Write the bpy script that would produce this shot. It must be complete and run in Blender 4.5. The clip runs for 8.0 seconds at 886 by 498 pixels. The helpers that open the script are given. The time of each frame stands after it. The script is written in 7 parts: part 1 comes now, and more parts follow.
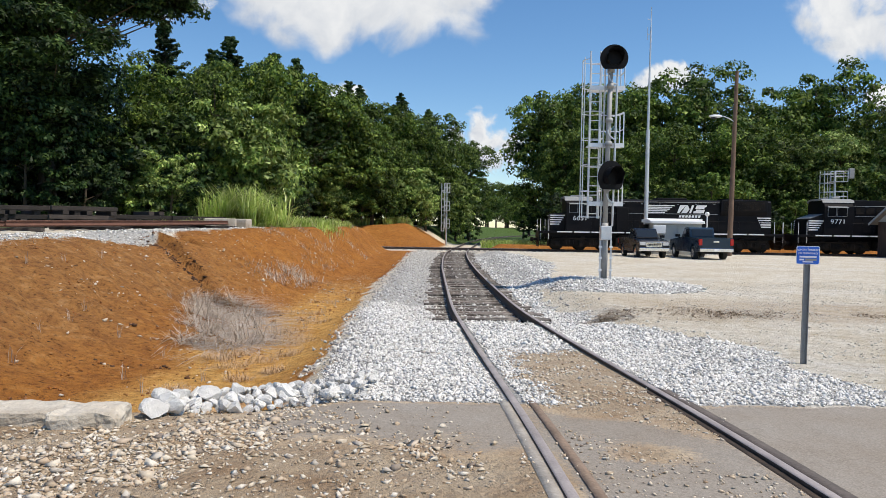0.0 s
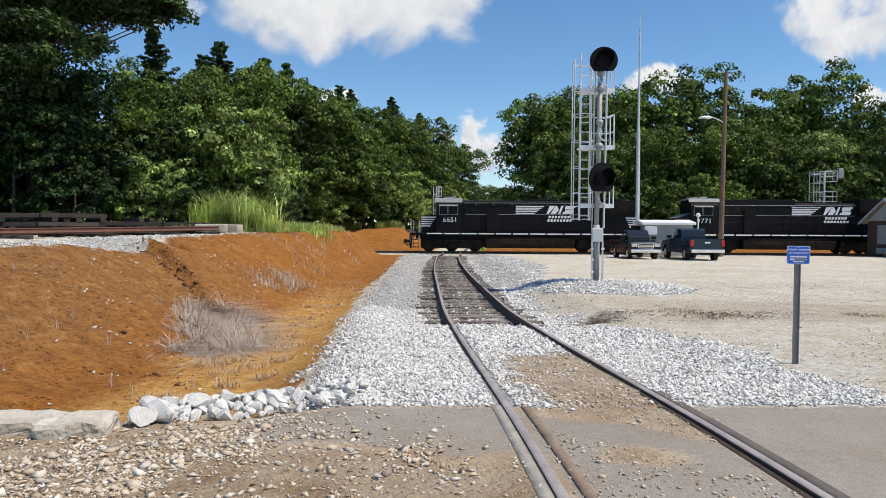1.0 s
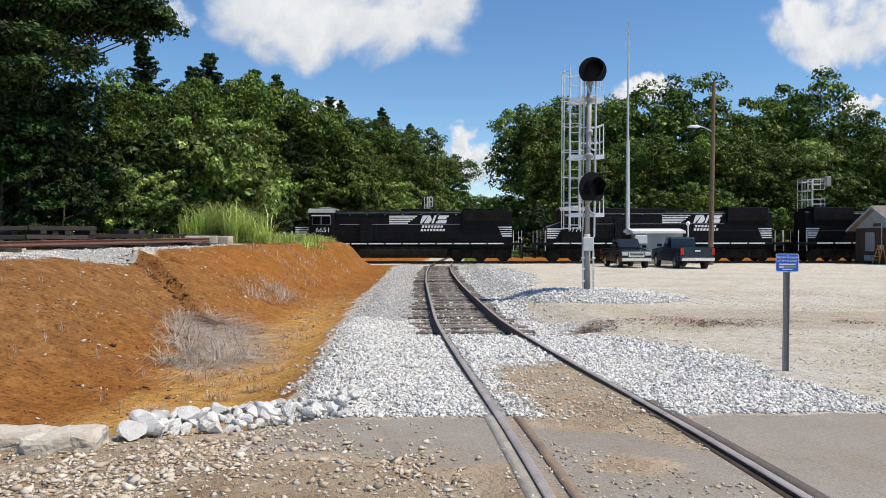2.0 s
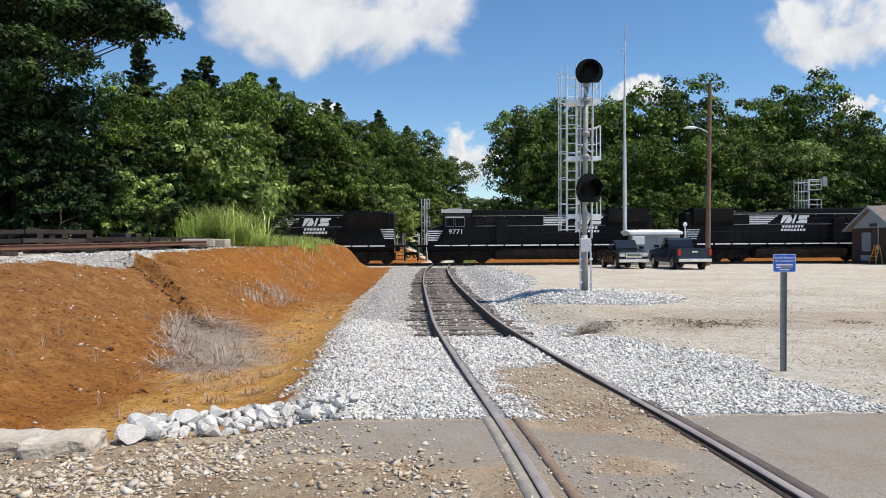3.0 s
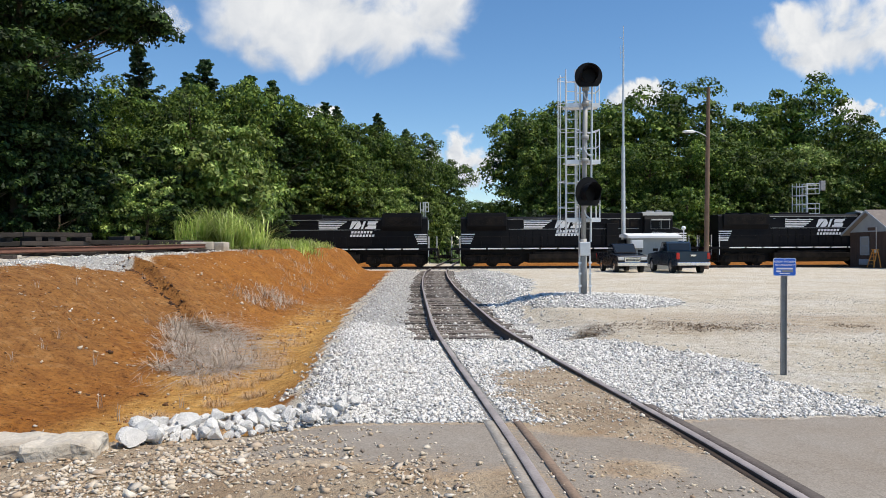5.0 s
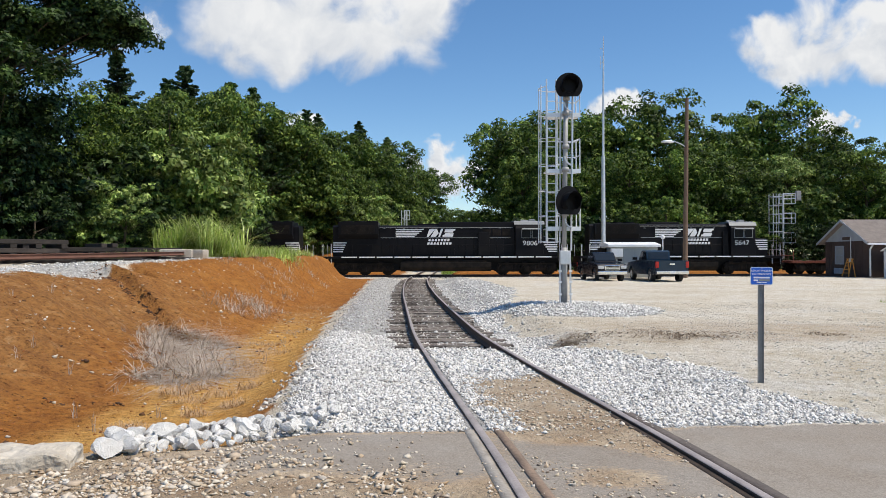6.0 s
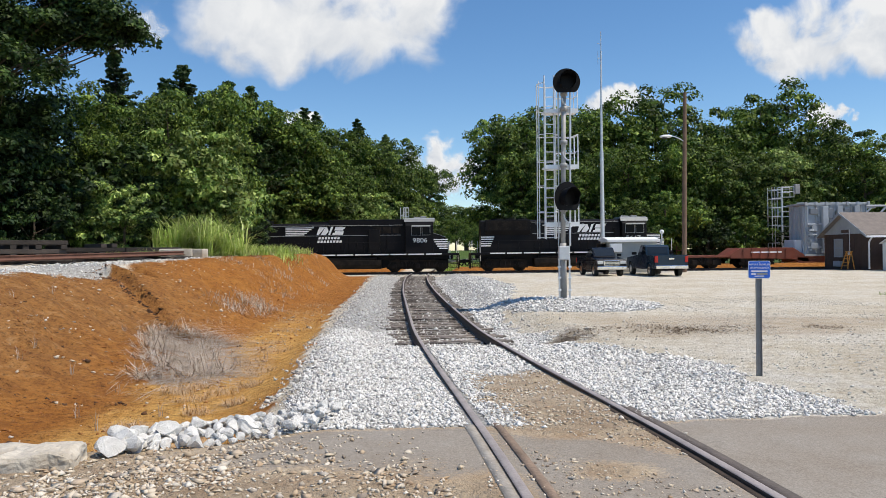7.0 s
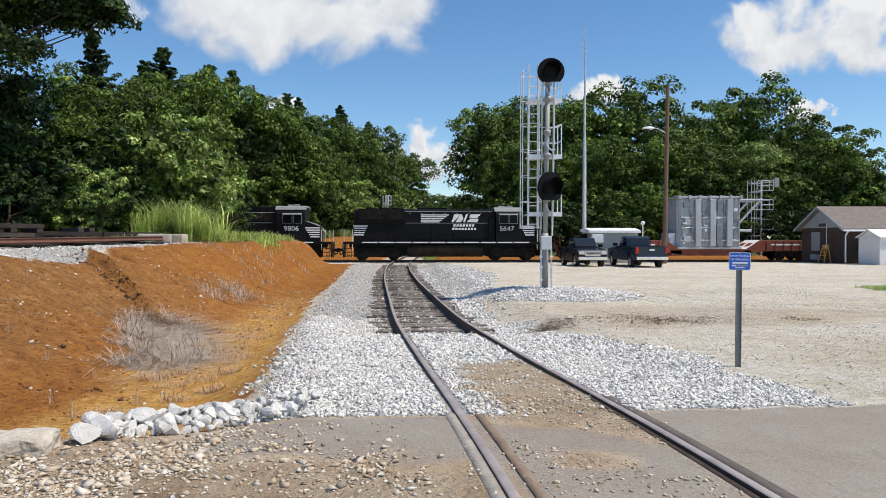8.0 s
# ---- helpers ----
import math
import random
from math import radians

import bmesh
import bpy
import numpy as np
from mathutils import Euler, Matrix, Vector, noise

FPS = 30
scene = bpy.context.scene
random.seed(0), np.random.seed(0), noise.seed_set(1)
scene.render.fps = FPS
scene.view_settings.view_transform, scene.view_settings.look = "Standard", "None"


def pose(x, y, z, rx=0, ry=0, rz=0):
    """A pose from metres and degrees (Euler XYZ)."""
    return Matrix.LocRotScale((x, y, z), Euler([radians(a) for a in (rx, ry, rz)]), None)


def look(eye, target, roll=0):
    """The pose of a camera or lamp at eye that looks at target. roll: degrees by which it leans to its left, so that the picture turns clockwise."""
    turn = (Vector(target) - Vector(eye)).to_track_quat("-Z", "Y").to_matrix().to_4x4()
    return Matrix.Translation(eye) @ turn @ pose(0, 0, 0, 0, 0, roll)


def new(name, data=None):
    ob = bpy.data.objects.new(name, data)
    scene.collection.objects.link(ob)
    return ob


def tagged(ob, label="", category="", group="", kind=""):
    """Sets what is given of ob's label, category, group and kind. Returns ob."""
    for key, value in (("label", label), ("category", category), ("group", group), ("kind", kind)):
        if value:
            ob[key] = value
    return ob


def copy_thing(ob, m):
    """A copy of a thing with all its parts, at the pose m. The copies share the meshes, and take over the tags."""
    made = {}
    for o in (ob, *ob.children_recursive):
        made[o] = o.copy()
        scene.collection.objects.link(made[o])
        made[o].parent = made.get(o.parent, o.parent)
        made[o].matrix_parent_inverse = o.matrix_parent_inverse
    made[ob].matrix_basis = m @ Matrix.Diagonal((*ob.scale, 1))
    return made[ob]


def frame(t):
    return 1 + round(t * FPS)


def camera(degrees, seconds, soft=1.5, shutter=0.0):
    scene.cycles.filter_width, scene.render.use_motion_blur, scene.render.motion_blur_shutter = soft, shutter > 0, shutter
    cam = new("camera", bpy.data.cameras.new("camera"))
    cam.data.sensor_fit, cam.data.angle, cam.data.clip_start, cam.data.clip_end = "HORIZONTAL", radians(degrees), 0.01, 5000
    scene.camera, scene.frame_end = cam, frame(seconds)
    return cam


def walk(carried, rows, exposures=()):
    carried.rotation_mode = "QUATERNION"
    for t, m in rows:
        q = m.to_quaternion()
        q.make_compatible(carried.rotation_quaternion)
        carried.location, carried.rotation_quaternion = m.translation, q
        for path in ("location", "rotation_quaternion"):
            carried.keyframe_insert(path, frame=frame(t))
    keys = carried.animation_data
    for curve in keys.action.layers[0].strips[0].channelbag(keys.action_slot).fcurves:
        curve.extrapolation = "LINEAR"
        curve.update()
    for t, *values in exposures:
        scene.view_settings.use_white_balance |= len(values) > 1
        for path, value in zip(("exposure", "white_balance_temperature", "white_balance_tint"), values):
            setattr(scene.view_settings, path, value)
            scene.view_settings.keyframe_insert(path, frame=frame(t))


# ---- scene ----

# ---- camera ----
cam = camera(63.8, 8.0, soft=0.65)
ROWS = [
    (0.0, 0.012, -0.021, 1.598, 1.87, -1.69, -0.86),
    (0.5, 0.018, -0.002, 1.592, 1.60, -2.11, 0.25),
    (1.0, 0.031, 0.014, 1.596, 1.25, -1.40, -0.30),
    (1.5, 0.036, 0.011, 1.599, 0.84, -0.75, -0.20),
    (3.0, 0.030, 0.008, 1.597, 0.33, -0.43, 0.35),
    (3.5, 0.030, 0.001, 1.595, 0.44, -0.14, 0.36),
    (4.0, 0.012, 0.004, 1.598, 0.22, -0.12, 0.48),
    (5.5, 0.000, 0.000, 1.600, 0.00, -0.18, 0.00),
    (6.0, 0.002, 0.001, 1.602, -1.32, 0.49, 0.12),
    (6.5, -0.002, -0.053, 1.602, -1.51, 0.62, 0.22),
    (7.0, 0.007, -0.040, 1.604, -1.36, 0.23, 0.69),
    (7.5, 0.010, -0.011, 1.596, -1.64, -0.50, 0.47),
    (8.0, 0.003, 0.014, 1.593, -2.81, -0.68, -0.02),
]
walk(cam, [(t, pose(x, y, z, 90 + pitch, roll, yaw)) for t, x, y, z, yaw, pitch, roll in ROWS])

# ---- light ----
SUN_AZ, SUN_EL = radians(112), radians(62)
world = bpy.data.worlds.new("world")
scene.world = world
world.use_nodes = True
wn = world.node_tree.nodes
sky = wn.new("ShaderNodeTexSky")
sky.sky_type = "NISHITA"
sky.sun_disc = False
sky.sun_elevation, sky.sun_rotation = SUN_EL, SUN_AZ
sky.altitude, sky.air_density, sky.dust_density, sky.ozone_density = 300, 1.0, 0.1, 3.0
wn["Background"].inputs["Strength"].default_value = 0.148
vivid = wn.new("ShaderNodeHueSaturation")
vivid.inputs["Saturation"].default_value = 1.18
world.node_tree.links.new(sky.outputs[0], vivid.inputs["Color"])
world.node_tree.links.new(vivid.outputs[0], wn["Background"].inputs["Color"])
sun = new("sun", bpy.data.lights.new("sun", "SUN"))
sun.data.energy, sun.data.angle, sun.data.color = 4.8, radians(0.55), (1.0, 0.905, 0.765)
sun.matrix_world = look((100 * math.sin(SUN_AZ) * math.cos(SUN_EL), 100 * math.cos(SUN_AZ) * math.cos(SUN_EL), 100 * math.sin(SUN_EL)), (0, 0, 0))
scene.view_settings.exposure = -0.08


# ---- materials ----
def mat(name, color, rough=0.7, metal=0.0, vary=0.25, scale=6.0, bump=0.2, fine=60.0, rnd=0.0, dirt=None, dirt_amount=0.5, spec=0.5):
    """A painted or natural surface: two scales of colour variation, optional dirt and relief."""
    m = bpy.data.materials.new(name)
    m.use_nodes = True
    nt = m.node_tree
    n, l = nt.nodes, nt.links
    b = n["Principled BSDF"]
    b.inputs["Roughness"].default_value = rough
    b.inputs["Metallic"].default_value = metal
    b.inputs["Specular IOR Level"].default_value = spec
    tc = n.new("ShaderNodeTexCoord")
    big, small = n.new("ShaderNodeTexNoise"), n.new("ShaderNodeTexNoise")
    for tex, sc in ((big, scale), (small, fine)):
        tex.inputs["Scale"].default_value = sc
        tex.inputs["Detail"].default_value = 5
        l.new(tc.outputs["Object"], tex.inputs["Vector"])
    add = n.new("ShaderNodeMath")
    add.operation = "MULTIPLY_ADD"
    l.new(big.outputs["Fac"], add.inputs[0])
    add.inputs[1].default_value = 0.6
    half = n.new("ShaderNodeMath")
    half.operation = "MULTIPLY"
    half.inputs[1].default_value = 0.4
    l.new(small.outputs["Fac"], half.inputs[0])
    l.new(half.outputs[0], add.inputs[2])
    ramp = n.new("ShaderNodeValToRGB")
    lo, hi = [c * (1 - vary) for c in color], [min(1, c * (1 + vary)) for c in color]
    ramp.color_ramp.elements[0].position, ramp.color_ramp.elements[1].position = 0.3, 0.7
    ramp.color_ramp.elements[0].color, ramp.color_ramp.elements[1].color = (*lo, 1), (*hi, 1)
    l.new(add.outputs[0], ramp.inputs[0])
    out = ramp.outputs[0]
    if rnd:
        info, hsv = n.new("ShaderNodeObjectInfo"), n.new("ShaderNodeHueSaturation")
        mul = n.new("ShaderNodeMapRange")
        mul.inputs["To Min"].default_value, mul.inputs["To Max"].default_value = 1 - rnd, 1 + rnd
        l.new(info.outputs["Random"], mul.inputs["Value"])
        l.new(mul.outputs[0], hsv.inputs["Value"])
        l.new(out, hsv.inputs["Color"])
        out = hsv.outputs[0]
    if dirt:
        mask, mix = n.new("ShaderNodeTexNoise"), n.new("ShaderNodeMix")
        mask.inputs["Scale"].default_value, mask.inputs["Detail"].default_value = scale * 0.5, 8
        l.new(tc.outputs["Object"], mask.inputs["Vector"])
        r2 = n.new("ShaderNodeMapRange")
        r2.inputs["From Min"].default_value, r2.inputs["From Max"].default_value = 0.42, 0.66
        r2.inputs["To Max"].default_value = dirt_amount
        l.new(mask.outputs["Fac"], r2.inputs["Value"])
        mix.data_type = "RGBA"
        l.new(r2.outputs[0], mix.inputs["Factor"])
        l.new(out, mix.inputs["A"])
        mix.inputs["B"].default_value = (*dirt, 1)
        out = mix.outputs["Result"]
    l.new(out, b.inputs["Base Color"])
    if bump:
        bp = n.new("ShaderNodeBump")
        bp.inputs["Strength"].default_value, bp.inputs["Distance"].default_value = bump, 0.02
        l.new(small.outputs["Fac"], bp.inputs["Height"])
        l.new(bp.outputs[0], b.inputs["Normal"])
    return m


def island(name, colors, rough=0.85, rnd=0.25, bump=0.4, fine=40.0, translucent=0.0):
    """A surface of many loose pieces, each with a colour of its own between the given ones."""
    m = bpy.data.materials.new(name)
    m.use_nodes = True
    n, l = m.node_tree.nodes, m.node_tree.links
    b = n["Principled BSDF"]
    b.inputs["Roughness"].default_value = rough
    geo, ramp = n.new("ShaderNodeNewGeometry"), n.new("ShaderNodeValToRGB")
    els = ramp.color_ramp.elements
    while len(els) < len(colors):
        els.new(0.5)
    for i, c in enumerate(colors):
        els[i].position = i / (len(colors) - 1)
        els[i].color = (*c, 1)
    l.new(geo.outputs["Random Per Island"], ramp.inputs[0])
    info, hsv, mr = n.new("ShaderNodeObjectInfo"), n.new("ShaderNodeHueSaturation"), n.new("ShaderNodeMapRange")
    mr.inputs["To Min"].default_value, mr.inputs["To Max"].default_value = 1 - rnd, 1 + rnd
    l.new(info.outputs["Random"], mr.inputs["Value"])
    l.new(mr.outputs[0], hsv.inputs["Value"])
    l.new(ramp.outputs[0], hsv.inputs["Color"])
    out = hsv.outputs[0]
    if translucent:
        # coarse noise paints dark shaded gaps and bright clumps into the leaf colour
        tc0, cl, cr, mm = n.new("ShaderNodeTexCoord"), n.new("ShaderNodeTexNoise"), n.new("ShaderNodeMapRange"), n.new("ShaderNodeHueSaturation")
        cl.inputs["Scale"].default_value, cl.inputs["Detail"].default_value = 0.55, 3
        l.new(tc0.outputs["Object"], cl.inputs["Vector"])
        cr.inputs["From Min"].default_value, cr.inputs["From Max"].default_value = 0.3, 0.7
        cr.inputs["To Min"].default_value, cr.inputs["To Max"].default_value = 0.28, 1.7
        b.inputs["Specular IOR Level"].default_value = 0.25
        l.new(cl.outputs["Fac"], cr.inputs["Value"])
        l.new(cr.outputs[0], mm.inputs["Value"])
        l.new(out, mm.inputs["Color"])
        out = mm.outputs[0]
    l.new(out, b.inputs["Base Color"])
    if bump:
        tc, tex, bp = n.new("ShaderNodeTexCoord"), n.new("ShaderNodeTexNoise"), n.new("ShaderNodeBump")
        tex.inputs["Scale"].default_value = fine
        l.new(tc.outputs["Object"], tex.inputs["Vector"])
        bp.inputs["Strength"].default_value, bp.inputs["Distance"].default_value = bump, 0.01
        l.new(tex.outputs["Fac"], bp.inputs["Height"])
        l.new(bp.outputs[0], b.inputs["Normal"])
    if translucent:
        tr, mx = n.new("ShaderNodeBsdfTranslucent"), n.new("ShaderNodeMixShader")
        l.new(out, tr.inputs["Color"])
        mx.inputs[0].default_value = translucent
        l.new(b.outputs[0], mx.inputs[1])
        l.new(tr.outputs[0], mx.inputs[2])
        l.new(mx.outputs[0], n["Material Output"].inputs["Surface"])
    return m


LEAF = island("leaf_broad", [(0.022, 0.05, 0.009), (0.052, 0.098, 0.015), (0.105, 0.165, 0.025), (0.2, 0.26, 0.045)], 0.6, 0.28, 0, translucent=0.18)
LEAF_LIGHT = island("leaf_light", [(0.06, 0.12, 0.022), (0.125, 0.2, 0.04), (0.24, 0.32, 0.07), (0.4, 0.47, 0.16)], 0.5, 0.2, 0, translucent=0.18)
# darkened leaf copy: the woods' deep shade is put into its colour
LEAF_SHADE = island("leaf_shade", [(0.007, 0.018, 0.005), (0.014, 0.034, 0.007), (0.028, 0.055, 0.011), (0.07, 0.11, 0.024)], 0.6, 0.2, 0, translucent=0.12)
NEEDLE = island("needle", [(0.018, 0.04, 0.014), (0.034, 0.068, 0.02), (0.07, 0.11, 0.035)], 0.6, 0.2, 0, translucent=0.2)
GRASS = island("grass_blade", [(0.18, 0.27, 0.05), (0.3, 0.4, 0.09), (0.42, 0.5, 0.16), (0.52, 0.54, 0.26)], 0.6, 0.15, 0, translucent=0.35)
STRAW = island("dry_brush", [(0.3, 0.23, 0.16), (0.42, 0.35, 0.28), (0.55, 0.48, 0.41), (0.36, 0.26, 0.18)], 0.9, 0.1, 0)
TWIG_RED = island("rusty_weeds", [(0.34, 0.21, 0.1), (0.46, 0.3, 0.15), (0.42, 0.28, 0.16), (0.54, 0.38, 0.22)], 0.9, 0.1, 0)
BALLAST = island("white_ballast", [(0.33, 0.32, 0.3), (0.64, 0.62, 0.58), (0.75, 0.73, 0.69), (0.84, 0.82, 0.78), (0.42, 0.41, 0.39)], 0.85, 0.0)
GREYSTONE = island("grey_ballast", [(0.34, 0.32, 0.29), (0.56, 0.54, 0.5), (0.7, 0.68, 0.64), (0.44, 0.4, 0.34)], 0.85, 0.0)
LOTSTONE = island("pale_lot_stone", [(0.4, 0.36, 0.29), (0.54, 0.5, 0.42), (0.66, 0.63, 0.56), (0.74, 0.72, 0.67)], 0.9, 0.0)
RUBBLE = island("tan_rubble", [(0.34, 0.24, 0.15), (0.56, 0.46, 0.33), (0.68, 0.6, 0.48), (0.45, 0.32, 0.2), (0.76, 0.7, 0.6), (0.2, 0.15, 0.11)], 0.9, 0.0)
ROCK = mat("limestone_boulder", (0.72, 0.7, 0.66), 0.85, 0, 0.18, 5, 0.7, 25, 0.12)
BARK = mat("bark", (0.10, 0.075, 0.05), 0.9, 0, 0.4, 4, 0.6, 20)
STEEL = mat("rail_steel", (0.07, 0.05, 0.042), 0.7, 0.2, 0.3, 5, 0.2, 40)
SHINE = mat("worn_rail_head", (0.34, 0.3, 0.285), 0.58, 0.1, 0.35, 3, 0.1, 60, spec=0.3)
TIE = mat("weathered_tie", (0.1, 0.08, 0.067), 0.9, 0, 0.6, 7, 1.0, 22, 0.55, (0.4, 0.36, 0.31), 0.55)
GUARDRUST = mat("dusty_rust", (0.24, 0.17, 0.12), 0.8, 0.1, 0.4, 4, 0.4, 30)
# near-black colour for the shadow inside the flangeway gaps
CREVICE = mat("flangeway_shadow", (0.05, 0.035, 0.025), 0.95, 0, 0.5, 6, 0.6, 30)
STRIP = mat("dark_crossing_strip", (0.11, 0.09, 0.078), 0.85, 0, 0.4, 5, 0.5, 30)
PALESTRIP = mat("pale_crossing_strip", (0.34, 0.31, 0.27), 0.85, 0, 0.3, 5, 0.5, 30)
GALV = mat("galvanised_steel", (0.62, 0.63, 0.64), 0.42, 0.55, 0.12, 4, 0.1, 40)
GALV_WHITE = mat("bright_aluminium", (0.78, 0.79, 0.8), 0.4, 0.3, 0.08, 4, 0.05, 40)
BLACKHEAD = mat("signal_black", (0.006, 0.006, 0.007), 0.6, 0, 0.3, 6, 0.05, spec=0.2)
CABGLASS = mat("dark_cab_glass", (0.006, 0.007, 0.009), 0.25, 0, 0.1, 2, 0.0, spec=0.12)
LOCO = mat("loco_black", (0.006, 0.006, 0.008), 0.5, 0, 0.3, 1.2, 0.05, 20, 0.0, (0.011, 0.01, 0.009), 0.5, 0.14)
UNDER = mat("running_gear_black", (0.011, 0.0095, 0.0085), 0.75, 0, 0.4, 3, 0.3, 25, 0.0, (0.035, 0.026, 0.02), 0.6, 0.15)
WHITE = mat("white_paint", (0.8, 0.8, 0.8), 0.5, 0, 0.06, 3, 0.03)
CABROOF = mat("pale_roof_paint", (0.27, 0.28, 0.28), 0.5, 0, 0.1, 3, 0.05)
GLASS = mat("dark_window_glass", (0.02, 0.025, 0.03), 0.08, 0, 0.1, 2, 0.0)


# ---- mesh helpers ----
def box(bm, x0, x1, y0, y1, z0, z1, bevel=0.0):
    vs = [bm.verts.new((x, y, z)) for x in (x0, x1) for y in (y0, y1) for z in (z0, z1)]
    fs = [bm.faces.new([vs[i] for i in q]) for q in ((0, 1, 3, 2), (4, 6, 7, 5), (0, 4, 5, 1), (2, 3, 7, 6), (0, 2, 6, 4), (1, 5, 7, 3))]
    if bevel:
        es = list({e for f in fs for e in f.edges})
        bmesh.ops.bevel(bm, geom=es, offset=bevel, segments=2, affect="EDGES", profile=0.5)
    return bm


def rod(bm, a, b, r, seg=8, r2=None):
    a, b = Vector(a), Vector(b)
    d = b - a
    m = Matrix.Translation((a + b) / 2) @ d.to_track_quat("Z", "Y").to_matrix().to_4x4()
    bmesh.ops.create_cone(bm, cap_ends=True, segments=seg, radius1=r, radius2=r if r2 is None else r2, depth=d.length, matrix=m)
    return bm


def prism(bm, pts, axis, a, b, bevel=0.0):
    """A polygon of (u, v) points drawn out from a to b along axis 'x' or 'y'."""
    put = (lambda u, v, w: (w, u, v)) if axis == "x" else (lambda u, v, w: (u, w, v)) if axis == "y" else (lambda u, v, w: (u, v, w))
    lo, hi = [bm.verts.new(put(u, v, a)) for u, v in pts], [bm.verts.new(put(u, v, b)) for u, v in pts]
    n = len(pts)
    fs = [bm.faces.new(lo[::-1]), bm.faces.new(hi)] + [bm.faces.new((lo[i], lo[(i + 1) % n], hi[(i + 1) % n], hi[i])) for i in range(n)]
    if bevel:
        es = list({e for f in fs for e in f.edges})
        bmesh.ops.bevel(bm, geom=es, offset=bevel, segments=2, affect="EDGES", profile=0.5)
    return bm


def mesh_of(name, bm, material, smooth=False):
    me = bpy.data.meshes.new(name)
    bmesh.ops.recalc_face_normals(bm, faces=bm.faces)
    bm.to_mesh(me)
    bm.free()
    me.materials.append(material)
    if smooth:
        me.polygons.foreach_set("use_smooth", [True] * len(me.polygons))
    return me


def part(name, bm, material, parent, label="", smooth=False):
    ob = new(name, bm if isinstance(bm, bpy.types.Mesh) else mesh_of(name, bm, material, smooth))
    ob.parent = parent
    if label:
        ob["label"] = label
    return ob


def thing(name, m, label, category, group="", kind=""):
    ob = new(name)
    ob.empty_display_size = 0.2
    ob.matrix_world = m
    return tagged(ob, label, category, group, kind)


def solid(name, bm, material, label, category, group="", kind="", m=None, smooth=False):
    ob = new(name, mesh_of(name, bm, material, smooth))
    if m is not None:
        ob.matrix_world = m
    return tagged(ob, label, category, group, kind)


def raw(name, verts, faces, material, smooth=False):
    """A mesh from arrays: verts (n, 3), faces (m, k)."""
    me = bpy.data.meshes.new(name)
    k = faces.shape[1]
    me.vertices.add(len(verts))
    me.vertices.foreach_set("co", np.ascontiguousarray(verts, dtype=np.float32).ravel())
    me.loops.add(faces.size)
    me.loops.foreach_set("vertex_index", np.ascontiguousarray(faces, dtype=np.int32).ravel())
    me.polygons.add(len(faces))
    me.polygons.foreach_set("loop_start", np.arange(0, faces.size, k, dtype=np.int32))
    me.update(calc_edges=True)
    me.materials.append(material)
    if smooth:
        me.polygons.foreach_set("use_smooth", [True] * len(me.polygons))
    return me


def text_mesh(name, body, size, material, shear=0.0):
    cu = bpy.data.curves.new(name, "FONT")
    cu.body, cu.size, cu.shear, cu.extrude, cu.align_x, cu.align_y = body, size, shear, 0.004, "CENTER", "CENTER"
    ob = new(name, cu)
    me = bpy.data.meshes.new_from_object(ob)
    bpy.data.objects.remove(ob)
    bpy.data.curves.remove(cu)
    me.name = name
    me.materials.clear()
    me.materials.append(material)
    return me


# ---- plan: the branch track's line, and the height of the ground ----
TRACK_Y = [-12, 0, 4.3, 7, 11, 16.4, 25.5, 33, 43, 52.7, 62, 85, 119, 150, 181, 230]
TRACK_X = [2.1, 1.62, 1.38, 1.18, 0.86, 0.46, 0.03, -0.33, -0.62, -0.73, -0.5, 0.5, 2.8, 6.2, 11.3, 22]
RAIL_Y = [-12, 4, 7, 11, 16, 25, 33, 50, 62, 300]
RAIL_Z = [0.12, 0.12, 0.03, -0.09, -0.2, -0.25, -0.22, -0.2, -0.2, -0.2]
MAIN_Y, MAIN_Z = 62.5, -0.12


def smooth_line(v, xs, ys):
    """A softened line through the given knots."""
    w = np.linspace(-1, 1, 9)
    return sum(np.interp(v + 2.0 * k, xs, ys) for k in w) / 9


def track_x(y):
    return smooth_line(np.asarray(y, float), TRACK_Y, TRACK_X)


def rail_z(y):
    return smooth_line(np.asarray(y, float), RAIL_Y, RAIL_Z)


def sstep(a, b, v):
    t = np.clip((v - a) / (b - a), 0, 1)
    return t * t * (3 - 2 * t)


def rough(x, y, s, seed=0.0):
    """Cheap smooth unevenness, about -1 to 1."""
    return (np.sin(x * s + 1.3 * np.sin(y * s * 0.7 + seed)) + np.sin(y * s * 1.1 + 1.7 * np.sin(x * s * 0.6 + seed * 2)) + 0.5 * np.sin((x + y) * s * 2.3 + seed)) / 2.5


